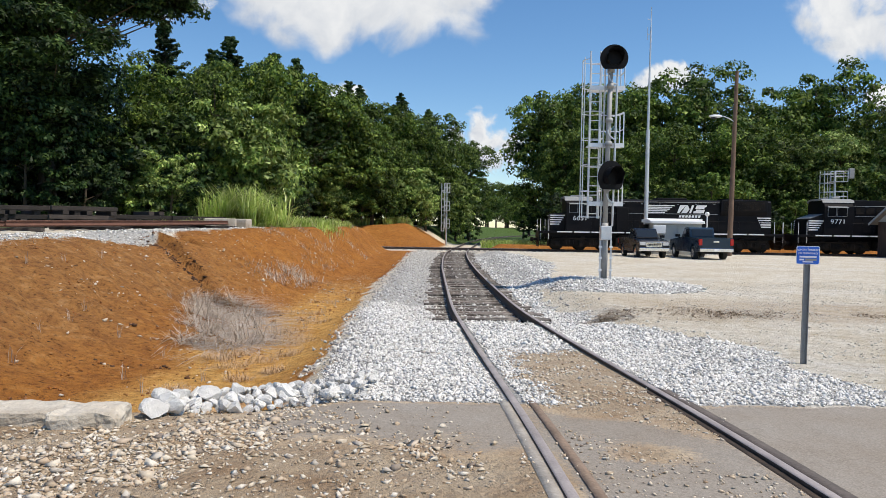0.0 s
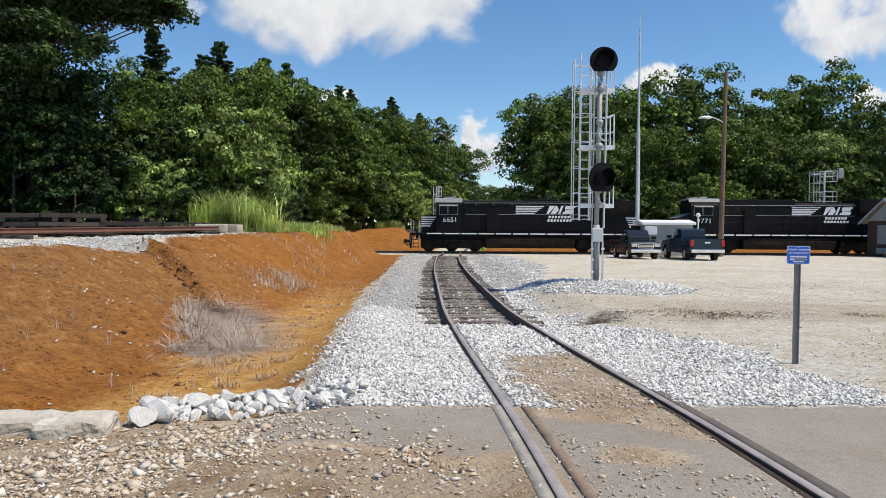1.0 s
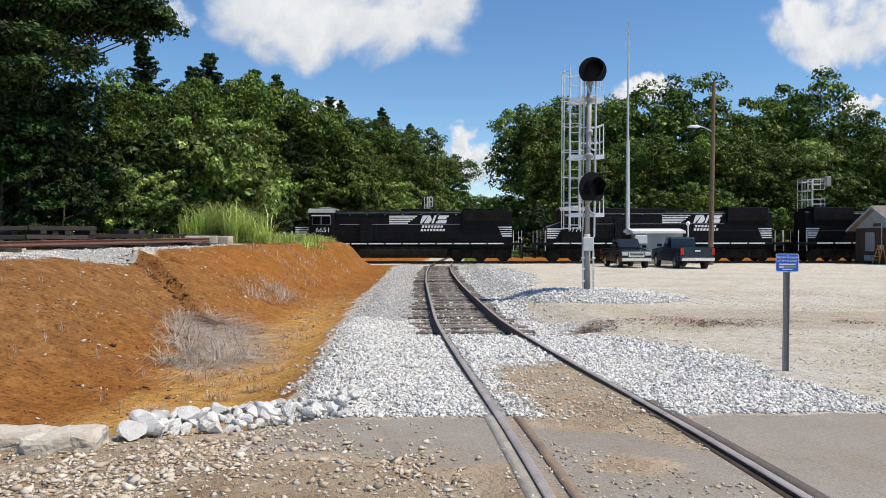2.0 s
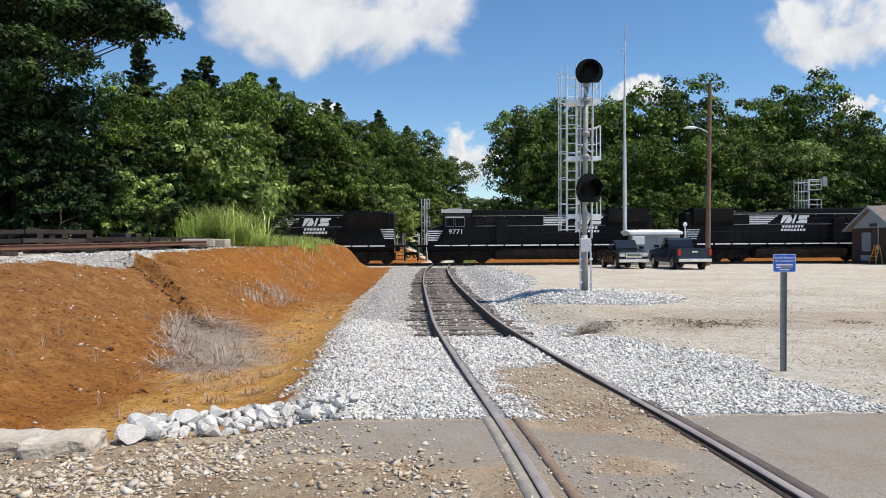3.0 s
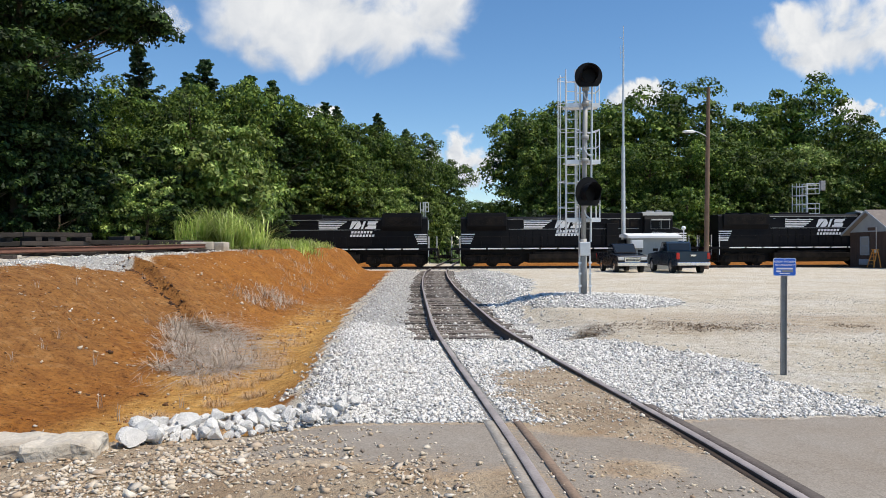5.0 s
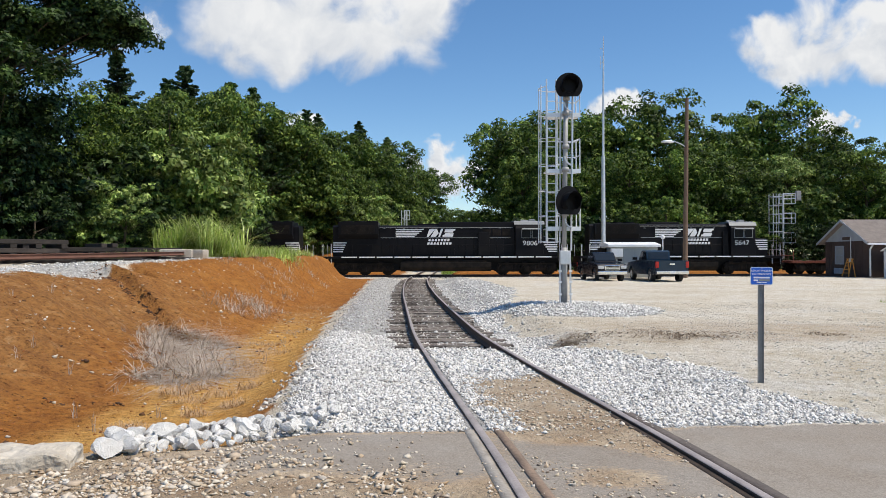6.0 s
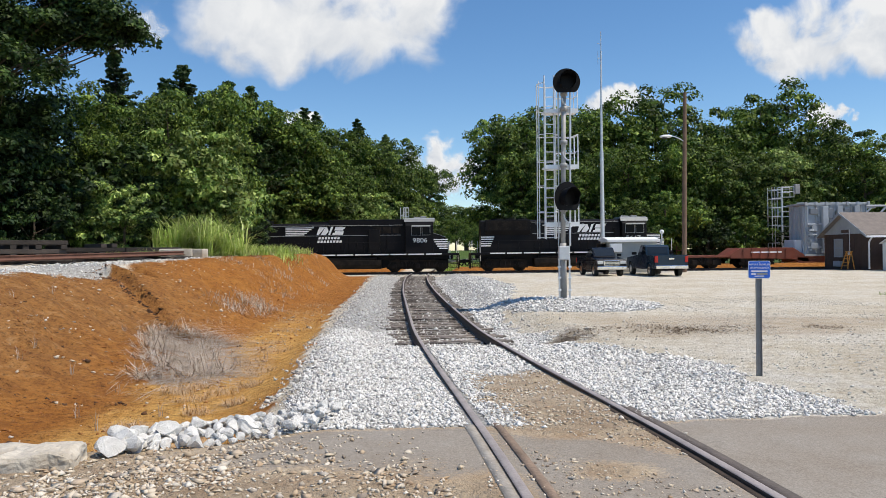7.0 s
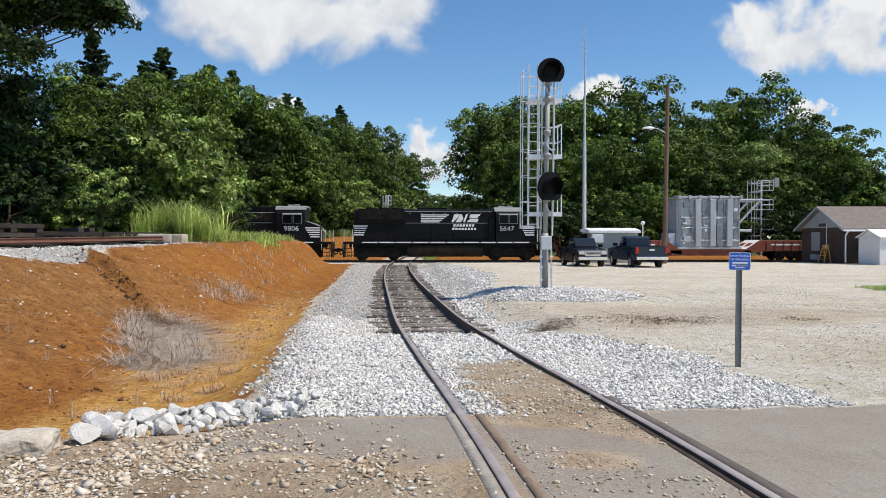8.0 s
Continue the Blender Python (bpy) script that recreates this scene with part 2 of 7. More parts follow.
def ground_z(x, y):
    x, y = np.asarray(x, float), np.asarray(y, float)
    lot = np.interp(y, [-5, 4, 7, 12, 20, 47, 58, 60.5, 64.5, 70, 300], [0.09, 0.08, 0.0, -0.08, -0.15, -0.12, -0.22, -0.36, -0.36, -0.4, -0.4])
    z = lot + 0.02 * rough(x, y, 0.9) * sstep(7, 12, y)
    dx = x - track_x(y)
    # bed of the branch track: filled at the crossing, open ties further on
    bed = rail_z(y) - np.interp(y, [7, 9, 13.6, 14.3], [0.03, 0.05, 0.07, 0.225])
    near = (1 - sstep(1.6, 3.0, np.abs(dx))) * (1 - sstep(59.5, 60.5, y) * (1 - sstep(64.5, 66, y)))
    z = z * (1 - near) + bed * near
    # ditch on the left, behind the crossing
    into = sstep(5.6, 7.6, y) * (1 - sstep(34, 50, y))
    shoulder = sstep(-2.0, -4.0, dx)
    z = z - 0.62 * into * shoulder
    # clay embankment beyond the ditch
    toe, crest = -4.6 - 0.02 * y, -10.3 + 0.15 * np.clip(y - 28, 0, 18)
    length = (1 - sstep(50, 59, y + 0.2 * (x + 10)))
    up = sstep(0, 1, (toe - x + 0.25 * rough(x, y, 0.8, 2)) / (toe - crest))
    top = 1.15 + 0.015 * np.clip(y - 15, 0, 30)
    z = z + (top - z) * up * length * sstep(3.5, 9.5, y + 0.25 * (-4 - x))
    z = z + 0.05 * rough(x, y, 2.1, 5) * up * (1 - up) * 4 * length
    # rills and the eroded notch in the bank
    face = up * (1 - up) * 4 * length * sstep(6, 8, y)
    z = z - 0.13 * face * np.maximum(0, np.sin(2.6 * (y + 0.55 * x) + 1.2 * np.sin(1.7 * x))) ** 5
    z = z - 0.08 * face * np.maximum(0, np.sin(5.9 * (y + 0.3 * x) + 2.0 * np.sin(2.3 * x))) ** 4 + (0.025 * rough(x, y, 6.5, 8) + 0.035 * rough(x, y, 3.4, 11)) * length * sstep(-3.5, -4.5, x)
    along, across = (0.63 * (x + 10.8) - 0.775 * (y - 24.0)) / 9.0, 0.775 * (x + 10.8) + 0.63 * (y - 24.0) + 0.22 * rough(x, y, 1.6, 2)
    z = z - (0.42 - 0.22 * along) * (1 - sstep(0.0, 0.14, across)) * sstep(-3.5, -0.6, across) * sstep(-0.03, 0.06, along) * (1 - sstep(0.85, 1.0, along))
    z = z - 0.62 * np.exp(-(((x + 9.7) / 0.75) ** 2 + ((y - 24.0 + 0.7 * (x + 9.7)) / 0.6) ** 2) ** 2)
    # second cut bank behind the main line, and rising woodland
    back = sstep(66, 76, y) * sstep(0.0, -5.0, x - np.interp(y, TRACK_Y, TRACK_X) + 2)
    z = z + 2.3 * back + 0.25 * back * rough(x, y, 0.5, 3)
    # low earth bank beyond the main line
    z = z + 0.5 * sstep(65.3, 67.3, y) * (1 - sstep(70, 74, y)) * sstep(-14, -11, x) * sstep(2.2, 3.6, np.abs(x - np.interp(y, TRACK_Y, TRACK_X)))
    # gravel mound round the signal mast
    z = z + 0.18 * np.exp(-(((x - 4.7) / 1.9) ** 2 + ((y - 23.2) / 2.4) ** 2) ** 1.2)
    return z


# ---- ground ----
def axis(*spans):
    out = [spans[0][0]]
    for a, b, n in spans:
        out += list(np.linspace(a, b, n + 1)[1:])
    return np.array(out)


def masks(x, y):
    """Shares of white ballast, clay, asphalt and grass at a place."""
    dx = x - track_x(y)
    wob = 0.25 * rough(x, y, 2.3, 1) + 0.12 * rough(x, y, 7.0, 4)
    right = np.interp(y, [6, 7, 11, 13, 20, 29, 36, 46, 60], [3.0, 3.1, 3.1, 2.2, 1.9, 3.6, 5.0, 4.6, 3.4])
    left = np.interp(y, [6, 9, 14, 24, 60], [-2.7, -2.7, -2.8, -2.9, -3.0])
    start = 6.35 + 0.1 * np.clip(x - 1, 0, 5) - 0.25 * np.clip(-1.5 - x, 0, 3)
    white = sstep(-0.15, 0.15, right - dx + wob) * sstep(-0.2, 0.2, dx - left + wob) * sstep(-0.08, 0.1, y - start + 0.2 * wob)
    patch = sstep(6.0, 6.6, y) * (1 - sstep(9.2, 10.8, y + 2.5 * wob)) * sstep(-0.7, -0.1, dx + 0.8 * wob) * (1 - sstep(0.72, 0.85, dx))
    white = white * (1 - 0.97 * patch) * (1 - sstep(56, 59, y))
    mound = np.exp(-(((x - 4.9) / 2.6) ** 2 + ((y - 22.6) / 3.0) ** 2) ** 2)
    white = np.maximum(white, sstep(0.3, 0.6, mound + 0.2 * wob))
    clay = sstep(-0.3, 0.3, np.clip(-1.95 - 0.085 * (y - 8), -3.7, -1.5) - x + 0.9 * wob) * sstep(5.4, 6.2, y + 0.3 * (-3 - x)) * (1 - sstep(52, 56, y))
    top = sstep(-0.8, 0.6, -10.6 - x + 1.6 * wob) * (1 - sstep(50, 56, y))
    clay = clay * (1 - top)
    white = np.maximum(white, 0.7 * top * sstep(-13.5, -12, x))
    clay = np.maximum(clay, sstep(65, 67, y) * (1 - sstep(80, 86, y)) * sstep(1, -1, x - np.interp(y, TRACK_Y, TRACK_X) + 2.5))
    clay = np.maximum(clay, sstep(63.8, 64.4, y) * (1 - sstep(71, 73, y)) * sstep(-12, -5, x))
    between = sstep(0.8, 0.6, np.abs(dx)) * (1 - sstep(5.9, 6.5, y + wob)) * sstep(-0.5, 0.3, rough(x, y, 1.7, 12))
    stain = np.exp(-(((x - 1.3) / 0.3) ** 2 + ((y - 4.9) / 0.22) ** 2))
    asphalt = 0.85 * between * (1 - stain) + (1 - sstep(6.1, 6.5, y - 0.1 * np.clip(x - 1, 0, 5) + 0.3 * wob)) * np.maximum(sstep(0.7, 0.9, dx), sstep(-2.6, -0.8, x) * sstep(-0.6, -0.9, dx) * sstep(4.6, 5.6, y + wob) * 0.9)
    grass = sstep(71, 75, y) * sstep(-3, 2, x - np.interp(y, TRACK_Y, TRACK_X) - 4) + sstep(86, 92, y) + sstep(-15, -18, x) * sstep(8, 14, y)
    grass = np.maximum(grass, 0.7 * sstep(15.9, 16.8, x + 3 * wob) * sstep(23.6, 24.2, y + wob) * (1 - sstep(25.2, 26, y + wob)))
    white = white * (1 - clay)
    return np.stack([white, clay, asphalt, np.clip(grass, 0, 1)], -1)


def ground_material():
    m = bpy.data.materials.new("ground_mixed")
    m.use_nodes = True
    n, l = m.node_tree.nodes, m.node_tree.links
    b = n["Principled BSDF"]
    b.inputs["Roughness"].default_value = 0.92
    b.inputs["Specular IOR Level"].default_value = 0.2
    tc = n.new("ShaderNodeTexCoord")

    def tex(scale, detail=6, rough_=0.6):
        t = n.new("ShaderNodeTexNoise")
        t.inputs["Scale"].default_value, t.inputs["Detail"].default_value, t.inputs["Roughness"].default_value = scale, detail, rough_
        l.new(tc.outputs["Object"], t.inputs["Vector"])
        return t.outputs["Fac"]

    def ramp(fac, *stops):
        r = n.new("ShaderNodeValToRGB")
        els = r.color_ramp.elements
        while len(els) < len(stops):
            els.new(0.5)
        for e, (p, c) in zip(els, stops):
            e.position, e.color = p, (*c, 1)
        l.new(fac, r.inputs[0])
        return r.outputs[0]

    def mix(fac, a, c, kind="MIX"):
        x = n.new("ShaderNodeMix")
        x.data_type, x.blend_type = "RGBA", kind
        if isinstance(fac, float):
            x.inputs["Factor"].default_value = fac
        else:
            l.new(fac, x.inputs["Factor"])
        l.new(a, x.inputs["A"])
        l.new(c, x.inputs["B"])
        return x.outputs["Result"]

    stones = n.new("ShaderNodeTexVoronoi")
    stones.inputs["Scale"].default_value = 17
    l.new(tc.outputs["Object"], stones.inputs["Vector"])
    pebble = n.new("ShaderNodeTexVoronoi")
    pebble.inputs["Scale"].default_value = 7
    l.new(tc.outputs["Object"], pebble.inputs["Vector"])
    n1, n2, n3, n4 = tex(0.35), tex(3.0), tex(30), tex(1.1)
    lot = mix(n3, ramp(n1, (0.36, (0.58, 0.47, 0.29)), (0.5, (0.74, 0.66, 0.5)), (0.64, (0.8, 0.77, 0.69))), ramp(n2, (0.35, (0.54, 0.44, 0.29)), (0.6, (0.8, 0.75, 0.65))))
    lot = mix(0.35, lot, ramp(stones.outputs["Color"], (0.15, (0.24, 0.20, 0.15)), (0.85, (0.66, 0.63, 0.58))))
    earth = mix(n3, ramp(n4, (0.3, (0.32, 0.21, 0.12)), (0.46, (0.46, 0.36, 0.25)), (0.68, (0.58, 0.5, 0.39))), ramp(n2, (0.3, (0.25, 0.155, 0.085)), (0.65, (0.5, 0.39, 0.26))))
    wsh = n.new("ShaderNodeAttribute")
    wsh.attribute_name = "wash"
    wsep = n.new("ShaderNodeSeparateColor")
    l.new(wsh.outputs["Color"], wsep.inputs[0])
    lot = mix(wsep.outputs["Blue"], lot, earth)
    # ballast darkens away from cell centres: shade between stones, in the colour
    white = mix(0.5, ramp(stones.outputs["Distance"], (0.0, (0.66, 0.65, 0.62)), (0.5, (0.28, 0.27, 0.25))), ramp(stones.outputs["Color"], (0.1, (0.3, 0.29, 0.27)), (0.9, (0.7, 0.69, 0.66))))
    clay = mix(0.6, ramp(n4, (0.3, (0.215, 0.074, 0.015)), (0.5, (0.325, 0.122, 0.023)), (0.68, (0.43, 0.195, 0.047))), ramp(n2, (0.3, (0.22, 0.09, 0.025)), (0.55, (0.35, 0.145, 0.03)), (0.8, (0.5, 0.28, 0.1))))
    tone = n.new("ShaderNodeAttribute")
    tone.attribute_name = "wash"
    ochre = ramp(n2, (0.3, (0.42, 0.2, 0.042)), (0.7, (0.66, 0.4, 0.13)))
    brown = ramp(n2, (0.3, (0.19, 0.085, 0.03)), (0.55, (0.3, 0.145, 0.047)), (0.8, (0.4, 0.24, 0.115)))
    tsep = n.new("ShaderNodeSeparateColor")
    l.new(tone.outputs["Color"], tsep.inputs[0])
    clay = mix(tsep.outputs["Red"], clay, ochre)
    clay = mix(tsep.outputs["Green"], clay, brown)
    # noise pits multiply the clay darker, shadow of its relief as colour
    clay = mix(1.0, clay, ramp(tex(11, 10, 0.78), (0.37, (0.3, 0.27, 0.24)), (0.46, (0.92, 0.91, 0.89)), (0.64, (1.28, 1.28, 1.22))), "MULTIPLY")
    asph = mix(n3, ramp(n2, (0.3, (0.23, 0.199, 0.163)), (0.7, (0.3, 0.268, 0.228))), ramp(n4, (0.35, (0.248, 0.2, 0.15)), (0.65, (0.302, 0.274, 0.236))))
    grit = n.new("ShaderNodeTexVoronoi")
    grit.inputs["Scale"].default_value = 95
    l.new(tc.outputs["Object"], grit.inputs["Vector"])
    asph = mix(0.22, asph, ramp(grit.outputs["Color"], (0.2, (0.17, 0.15, 0.13)), (0.8, (0.52, 0.48, 0.42))))
    cracks = n.new("ShaderNodeTexVoronoi")
    cracks.feature = "DISTANCE_TO_EDGE"
    cracks.inputs["Scale"].default_value = 0.75
    warp = n.new("ShaderNodeMix")
    warp.data_type, warp.blend_type = "RGBA", "ADD"
    warp.inputs["Factor"].default_value = 0.5
    wn_ = n.new("ShaderNodeTexNoise")
    wn_.inputs["Scale"].default_value = 2.5
    l.new(tc.outputs["Object"], wn_.inputs["Vector"])
    l.new(tc.outputs["Object"], warp.inputs["A"])
    l.new(wn_.outputs["Color"], warp.inputs["B"])
    l.new(warp.outputs["Result"], cracks.inputs["Vector"])
    asph = mix(0.14, asph, ramp(cracks.outputs["Distance"], (0.0, (0.25, 0.22, 0.19)), (0.012, (1, 1, 1))), "MULTIPLY")
    grass = ramp(n2, (0.3, (0.03, 0.06, 0.014)), (0.7, (0.09, 0.14, 0.03)))
    att = n.new("ShaderNodeAttribute")
    att.attribute_name = "cover"
    sep = n.new("ShaderNodeSeparateColor")
    l.new(att.outputs["Color"], sep.inputs[0])

    def edge(sock):
        a = n.new("ShaderNodeMath")
        a.operation = "MULTIPLY_ADD"
        l.new(n3, a.inputs[0])
        a.inputs[1].default_value = 0.9
        l.new(sock, a.inputs[2])
        r = n.new("ShaderNodeMapRange")
        r.inputs["From Min"].default_value, r.inputs["From Max"].default_value = 0.8, 1.1
        l.new(a.outputs[0], r.inputs["Value"])
        return r.outputs[0]

    col = mix(edge(sep.outputs["Blue"]), lot, asph)
    col = mix(edge(att.outputs["Alpha"]), col, grass)
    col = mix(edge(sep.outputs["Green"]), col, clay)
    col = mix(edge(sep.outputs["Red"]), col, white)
    l.new(col, b.inputs["Base Color"])
    h = n.new("ShaderNodeMath")
    h.operation = "MULTIPLY_ADD"
    l.new(stones.outputs["Distance"], h.inputs[0])
    h.inputs[1].default_value = -0.5
    l.new(n3, h.inputs[2])
    bp = n.new("ShaderNodeBump")
    bp.inputs["Distance"].default_value = 0.05
    smoothing = n.new("ShaderNodeMapRange")
    smoothing.inputs["To Min"].default_value, smoothing.inputs["To Max"].default_value = 0.9, 0.16
    l.new(sep.outputs["Blue"], smoothing.inputs["Value"])
    l.new(smoothing.outputs[0], bp.inputs["Strength"])
    h2 = n.new("ShaderNodeMath")
    h2.operation = "MULTIPLY_ADD"
    l.new(tex(8, 8, 0.7), h2.inputs[0])
    h2.inputs[1].default_value = 1.6
    l.new(h.outputs[0], h2.inputs[2])
    l.new(h2.outputs[0], bp.inputs["Height"])
    l.new(bp.outputs[0], b.inputs["Normal"])
    return m


def build_ground():
    gx = axis((-3000, -200, 8), (-200, -45, 20), (-45, -16, 50), (-16, 5, 150), (5, 30, 60), (30, 60, 24), (60, 200, 14), (200, 3000, 8))
    gy = axis((-60, -4, 14), (-4, 3, 20), (3, 15, 100), (15, 30, 110), (30, 60, 80), (60, 90, 50), (90, 250, 30), (250, 3500, 12))
    X, Y = np.meshgrid(gx, gy)
    Z = ground_z(X, Y)
    idx = np.arange(X.size).reshape(X.shape)
    f = np.stack([idx[:-1, :-1], idx[:-1, 1:], idx[1:, 1:], idx[1:, :-1]], -1).reshape(-1, 4)
    me = raw("ground", np.stack([X, Y, Z], -1).reshape(-1, 3), f, ground_material(), True)
    cover = me.attributes.new("cover", "FLOAT_COLOR", "POINT")
    cover.data.foreach_set("color", masks(X, Y).reshape(-1).astype(np.float32))
    wash = me.attributes.new("wash", "FLOAT_COLOR", "POINT")
    low = sstep(1.75, 0.7, np.abs(X + 3.35 + 0.045 * Y - 0.35 + 0.3 * rough(X, Y, 1.5, 7))) * sstep(34, 18, Y)
    high = sstep(-4.8, -8.0, X + 0.8 * rough(X, Y, 0.9, 4)) * sstep(30, 18, Y) * 0.85
    dxt = X - track_x(Y)
    soil = np.maximum((1 - sstep(6.3, 6.9, Y)) * sstep(3.0, 2.2, X), sstep(2.2, 1.4, np.abs(dxt)) * sstep(11.2, 10.2, Y) * 0.9)
    band = sstep(0.1, 0.5, rough(X * 0.7, Y * 1.3, 0.55, 3)) * sstep(2.5, 4.5, dxt) * sstep(9, 11, Y) * sstep(22, 17, Y) * 0.5
    tan = np.exp(-(((X - 5.2) / 3.2) ** 2 + ((Y - 14.8 - 0.1 * X) / 1.7) ** 2)) * (0.55 + 0.45 * rough(X, Y, 1.3, 9)) * sstep(1.6, 2.6, dxt)
    soil = np.maximum(np.maximum(soil, band), 0.75 * tan)
    wash.data.foreach_set("color", np.stack([low, high, soil, 0 * X + 1], -1).reshape(-1).astype(np.float32))
    tagged(new("ground", me), "pale gravel lot, orange clay bank and road crossing ground", "ground", kind="structure")


build_ground()


# ---- tracks ----
RAIL_SHAPE = [(-0.07, -0.17), (0.07, -0.17), (0.07, -0.158), (0.012, -0.135), (0.012, -0.045), (0.036, -0.035), (0.036, -0.006), (0.026, 0.0), (-0.026, 0.0), (-0.036, -0.006), (-0.036, -0.035), (-0.012, -0.045), (-0.012, -0.135), (-0.07, -0.158)]


def sweep(name, pts, shape, shine=True):
    """The rail's section drawn along a line of points."""
    pts = np.asarray(pts, float)
    tan = np.gradient(pts, axis=0)
    tan /= np.linalg.norm(tan, axis=1)[:, None]
    side = np.stack([tan[:, 1], -tan[:, 0], np.zeros(len(pts))], -1)
    k = len(shape)
    v = np.concatenate([pts[:, None, :] + side[:, None, :] * np.array([u for u, _ in shape])[None, :, None] + np.array([[0, 0, w] for _, w in shape])[None]], 0).reshape(-1, 3)
    i = np.arange(len(pts) - 1)[:, None] * k
    j = np.arange(k)[None]
    f = np.stack([i + j, i + (j + 1) % k, i + k + (j + 1) % k, i + k + j], -1).reshape(-1, 4)
    me = raw(name, v, f[:, ::-1], STEEL)
    if shine:
        me.materials.append(SHINE)
        mi = np.tile(np.array([1 if q in (6, 7, 8) else 0 for q in range(k)], dtype=np.int32), len(pts) - 1)
        me.polygons.foreach_set("material_index", mi)
    return me


def branch_line(off, y0, y1, n=160, dz=0.0):
    ys = np.linspace(y0, y1, n)
    xs = track_x(ys)
    sl = np.gradient(xs, ys)
    nrm = 1 / np.sqrt(1 + sl ** 2)
    return np.stack([xs + off * nrm, ys - off * sl * nrm, rail_z(ys) + dz], -1)


def tie_mesh(name, sx, sy, sz):
    bm = bmesh.new()
    box(bm, -sx / 2, sx / 2, -sy / 2, sy / 2, -sz, 0, 0.012)
    return mesh_of(name, bm, TIE)


def build_tracks():
    branch = thing("branch_track", pose(0, 0, 0), "curving siding track with worn steel rails on weathered ties", "railway track", kind="structure")
    for off in (-0.7525, 0.7525):
        part("rail", sweep("rail", branch_line(off, -10, 58, 220), RAIL_SHAPE), None, branch, "rusty steel rail with shiny worn head")
        part("far_rail", sweep("far_rail", branch_line(off, 66.5, 225, 90), RAIL_SHAPE), None, branch)
        part("frog_rail", sweep("frog_rail", branch_line(off, 58, 66.5, 20), RAIL_SHAPE), None, branch)
    guard = [(-0.03, -0.13), (0.03, -0.13), (0.036, -0.03), (0.036, -0.006), (0.0, 0.0), (-0.036, -0.006), (-0.036, -0.03)]
    gme = sweep("guard_rail", branch_line(-0.7525 + 0.17, -10, 6.55, 50, -0.012), guard, False)
    gme.materials[0] = GUARDRUST
    part("guard_rail", gme, None, branch, "rusty flangeway guard rail")
    strip = lambda u0, u1, w: [(u0, -0.16), (u1, -0.16), (u1, w), (u0, w)]
    # the CREVICE strips paint the flangeway's shadow as dark fill
    for off, u0, u1, w, paint, lab in ((-0.7525, 0.037, 0.135, -0.05, CREVICE, "dark strip painted as the shadow in the flangeway"), (0.7525, -0.1, -0.037, -0.03, CREVICE, "dark strip painted as the shadow in the flangeway"), (0.7525, 0.037, 0.15, -0.016, STRIP, "dark strip along the crossing rail"), (-0.7525, -0.13, -0.037, -0.02, PALESTRIP, "pale worn strip along the crossing rail")):
        me = sweep("crossing_strip", branch_line(off, -10, 7.1 if paint is not PALESTRIP else 6.5, 60), strip(u0, u1, w), False)
        me.materials[0] = paint
        part("crossing_strip", me, None, branch, lab)
    data = tie_mesh("tie", 2.6, 0.22, 0.18)
    rng = random.Random(4)
    y = 14.4
    while y < 58.5:
        x, sl = float(track_x(y)), float(track_x(y + 0.5) - track_x(y - 0.5))
        ob = part("tie", data, None, branch)
        ob.matrix_basis = pose(x + rng.uniform(-0.13, 0.1), y, float(rail_z(y)) - 0.165 + rng.uniform(-0.035, 0.0), rng.uniform(-3, 3), rng.uniform(-0.5, 0.5), math.degrees(-sl) + rng.uniform(-2.2, 2.2)) @ Matrix.Diagonal((rng.uniform(0.93, 1.03), rng.uniform(0.75, 1.1), 1, 1))
        y += 0.5 + rng.uniform(-0.03, 0.03)
    main = thing("main_track", pose(0, 0, 0), "straight main line track with rusty rails on dark ties", "railway track", kind="structure")
    for off in (-0.7525, 0.7525):
        pts = [(x, MAIN_Y + off, MAIN_Z) for x in np.linspace(-150, 150, 40)]
        part("rail", sweep("main_rail", pts, RAIL_SHAPE), None, main)
    for k in range(150):
        ob = part("tie", data, None, main)
        ob.matrix_basis = pose(-34 + k * 0.54, MAIN_Y + rng.uniform(-0.05, 0.05), MAIN_Z - 0.165, 0, 0, 90 + rng.uniform(-1, 1))


build_tracks()


# ---- trees ----
def leaf_cloud(centres, radii, per, size, rng, squash=0.68, droop=0.2):
    """Leaves as small folded blades set on the shells of many clumps."""
    n = len(centres) * per
    c = np.repeat(centres, per, 0)
    r = np.repeat(radii, per)
    d = rng.normal(size=(n, 3))
    d[:, 2] = np.where(d[:, 2] < -0.35, -d[:, 2], d[:, 2])
    d /= np.linalg.norm(d, axis=1)[:, None]
    p = c + d * (r * rng.uniform(0.25, 1.1, n) ** 0.5)[:, None] * np.array([1, 1, squash])
    nrm = d * 0.9 + rng.normal(size=(n, 3)) * 0.42 + np.array([0, 0, 0.35])
    nrm /= np.linalg.norm(nrm, axis=1)[:, None]
    t = np.cross(nrm, rng.normal(size=(n, 3)))
    t[:, 2] -= droop
    t -= nrm * (t * nrm).sum(1)[:, None]
    t /= np.linalg.norm(t, axis=1)[:, None] + 1e-9
    s = np.cross(nrm, t)
    L = size * rng.uniform(0.6, 1.35, n)[:, None]
    W = L * rng.uniform(0.4, 0.62, n)[:, None]
    v = np.stack([p - t * L * 0.5 + s * W * 0.9, p - t * L * 0.5 - s * W * 0.9, p + t * L * 0.8 - nrm * L * 0.1], 1).reshape(-1, 3)
    return v, np.arange(3 * n).reshape(-1, 3)


def limbs(bm, pts):
    for a, b, r1, r2 in pts:
        rod(bm, a, b, r1, 6, r2)


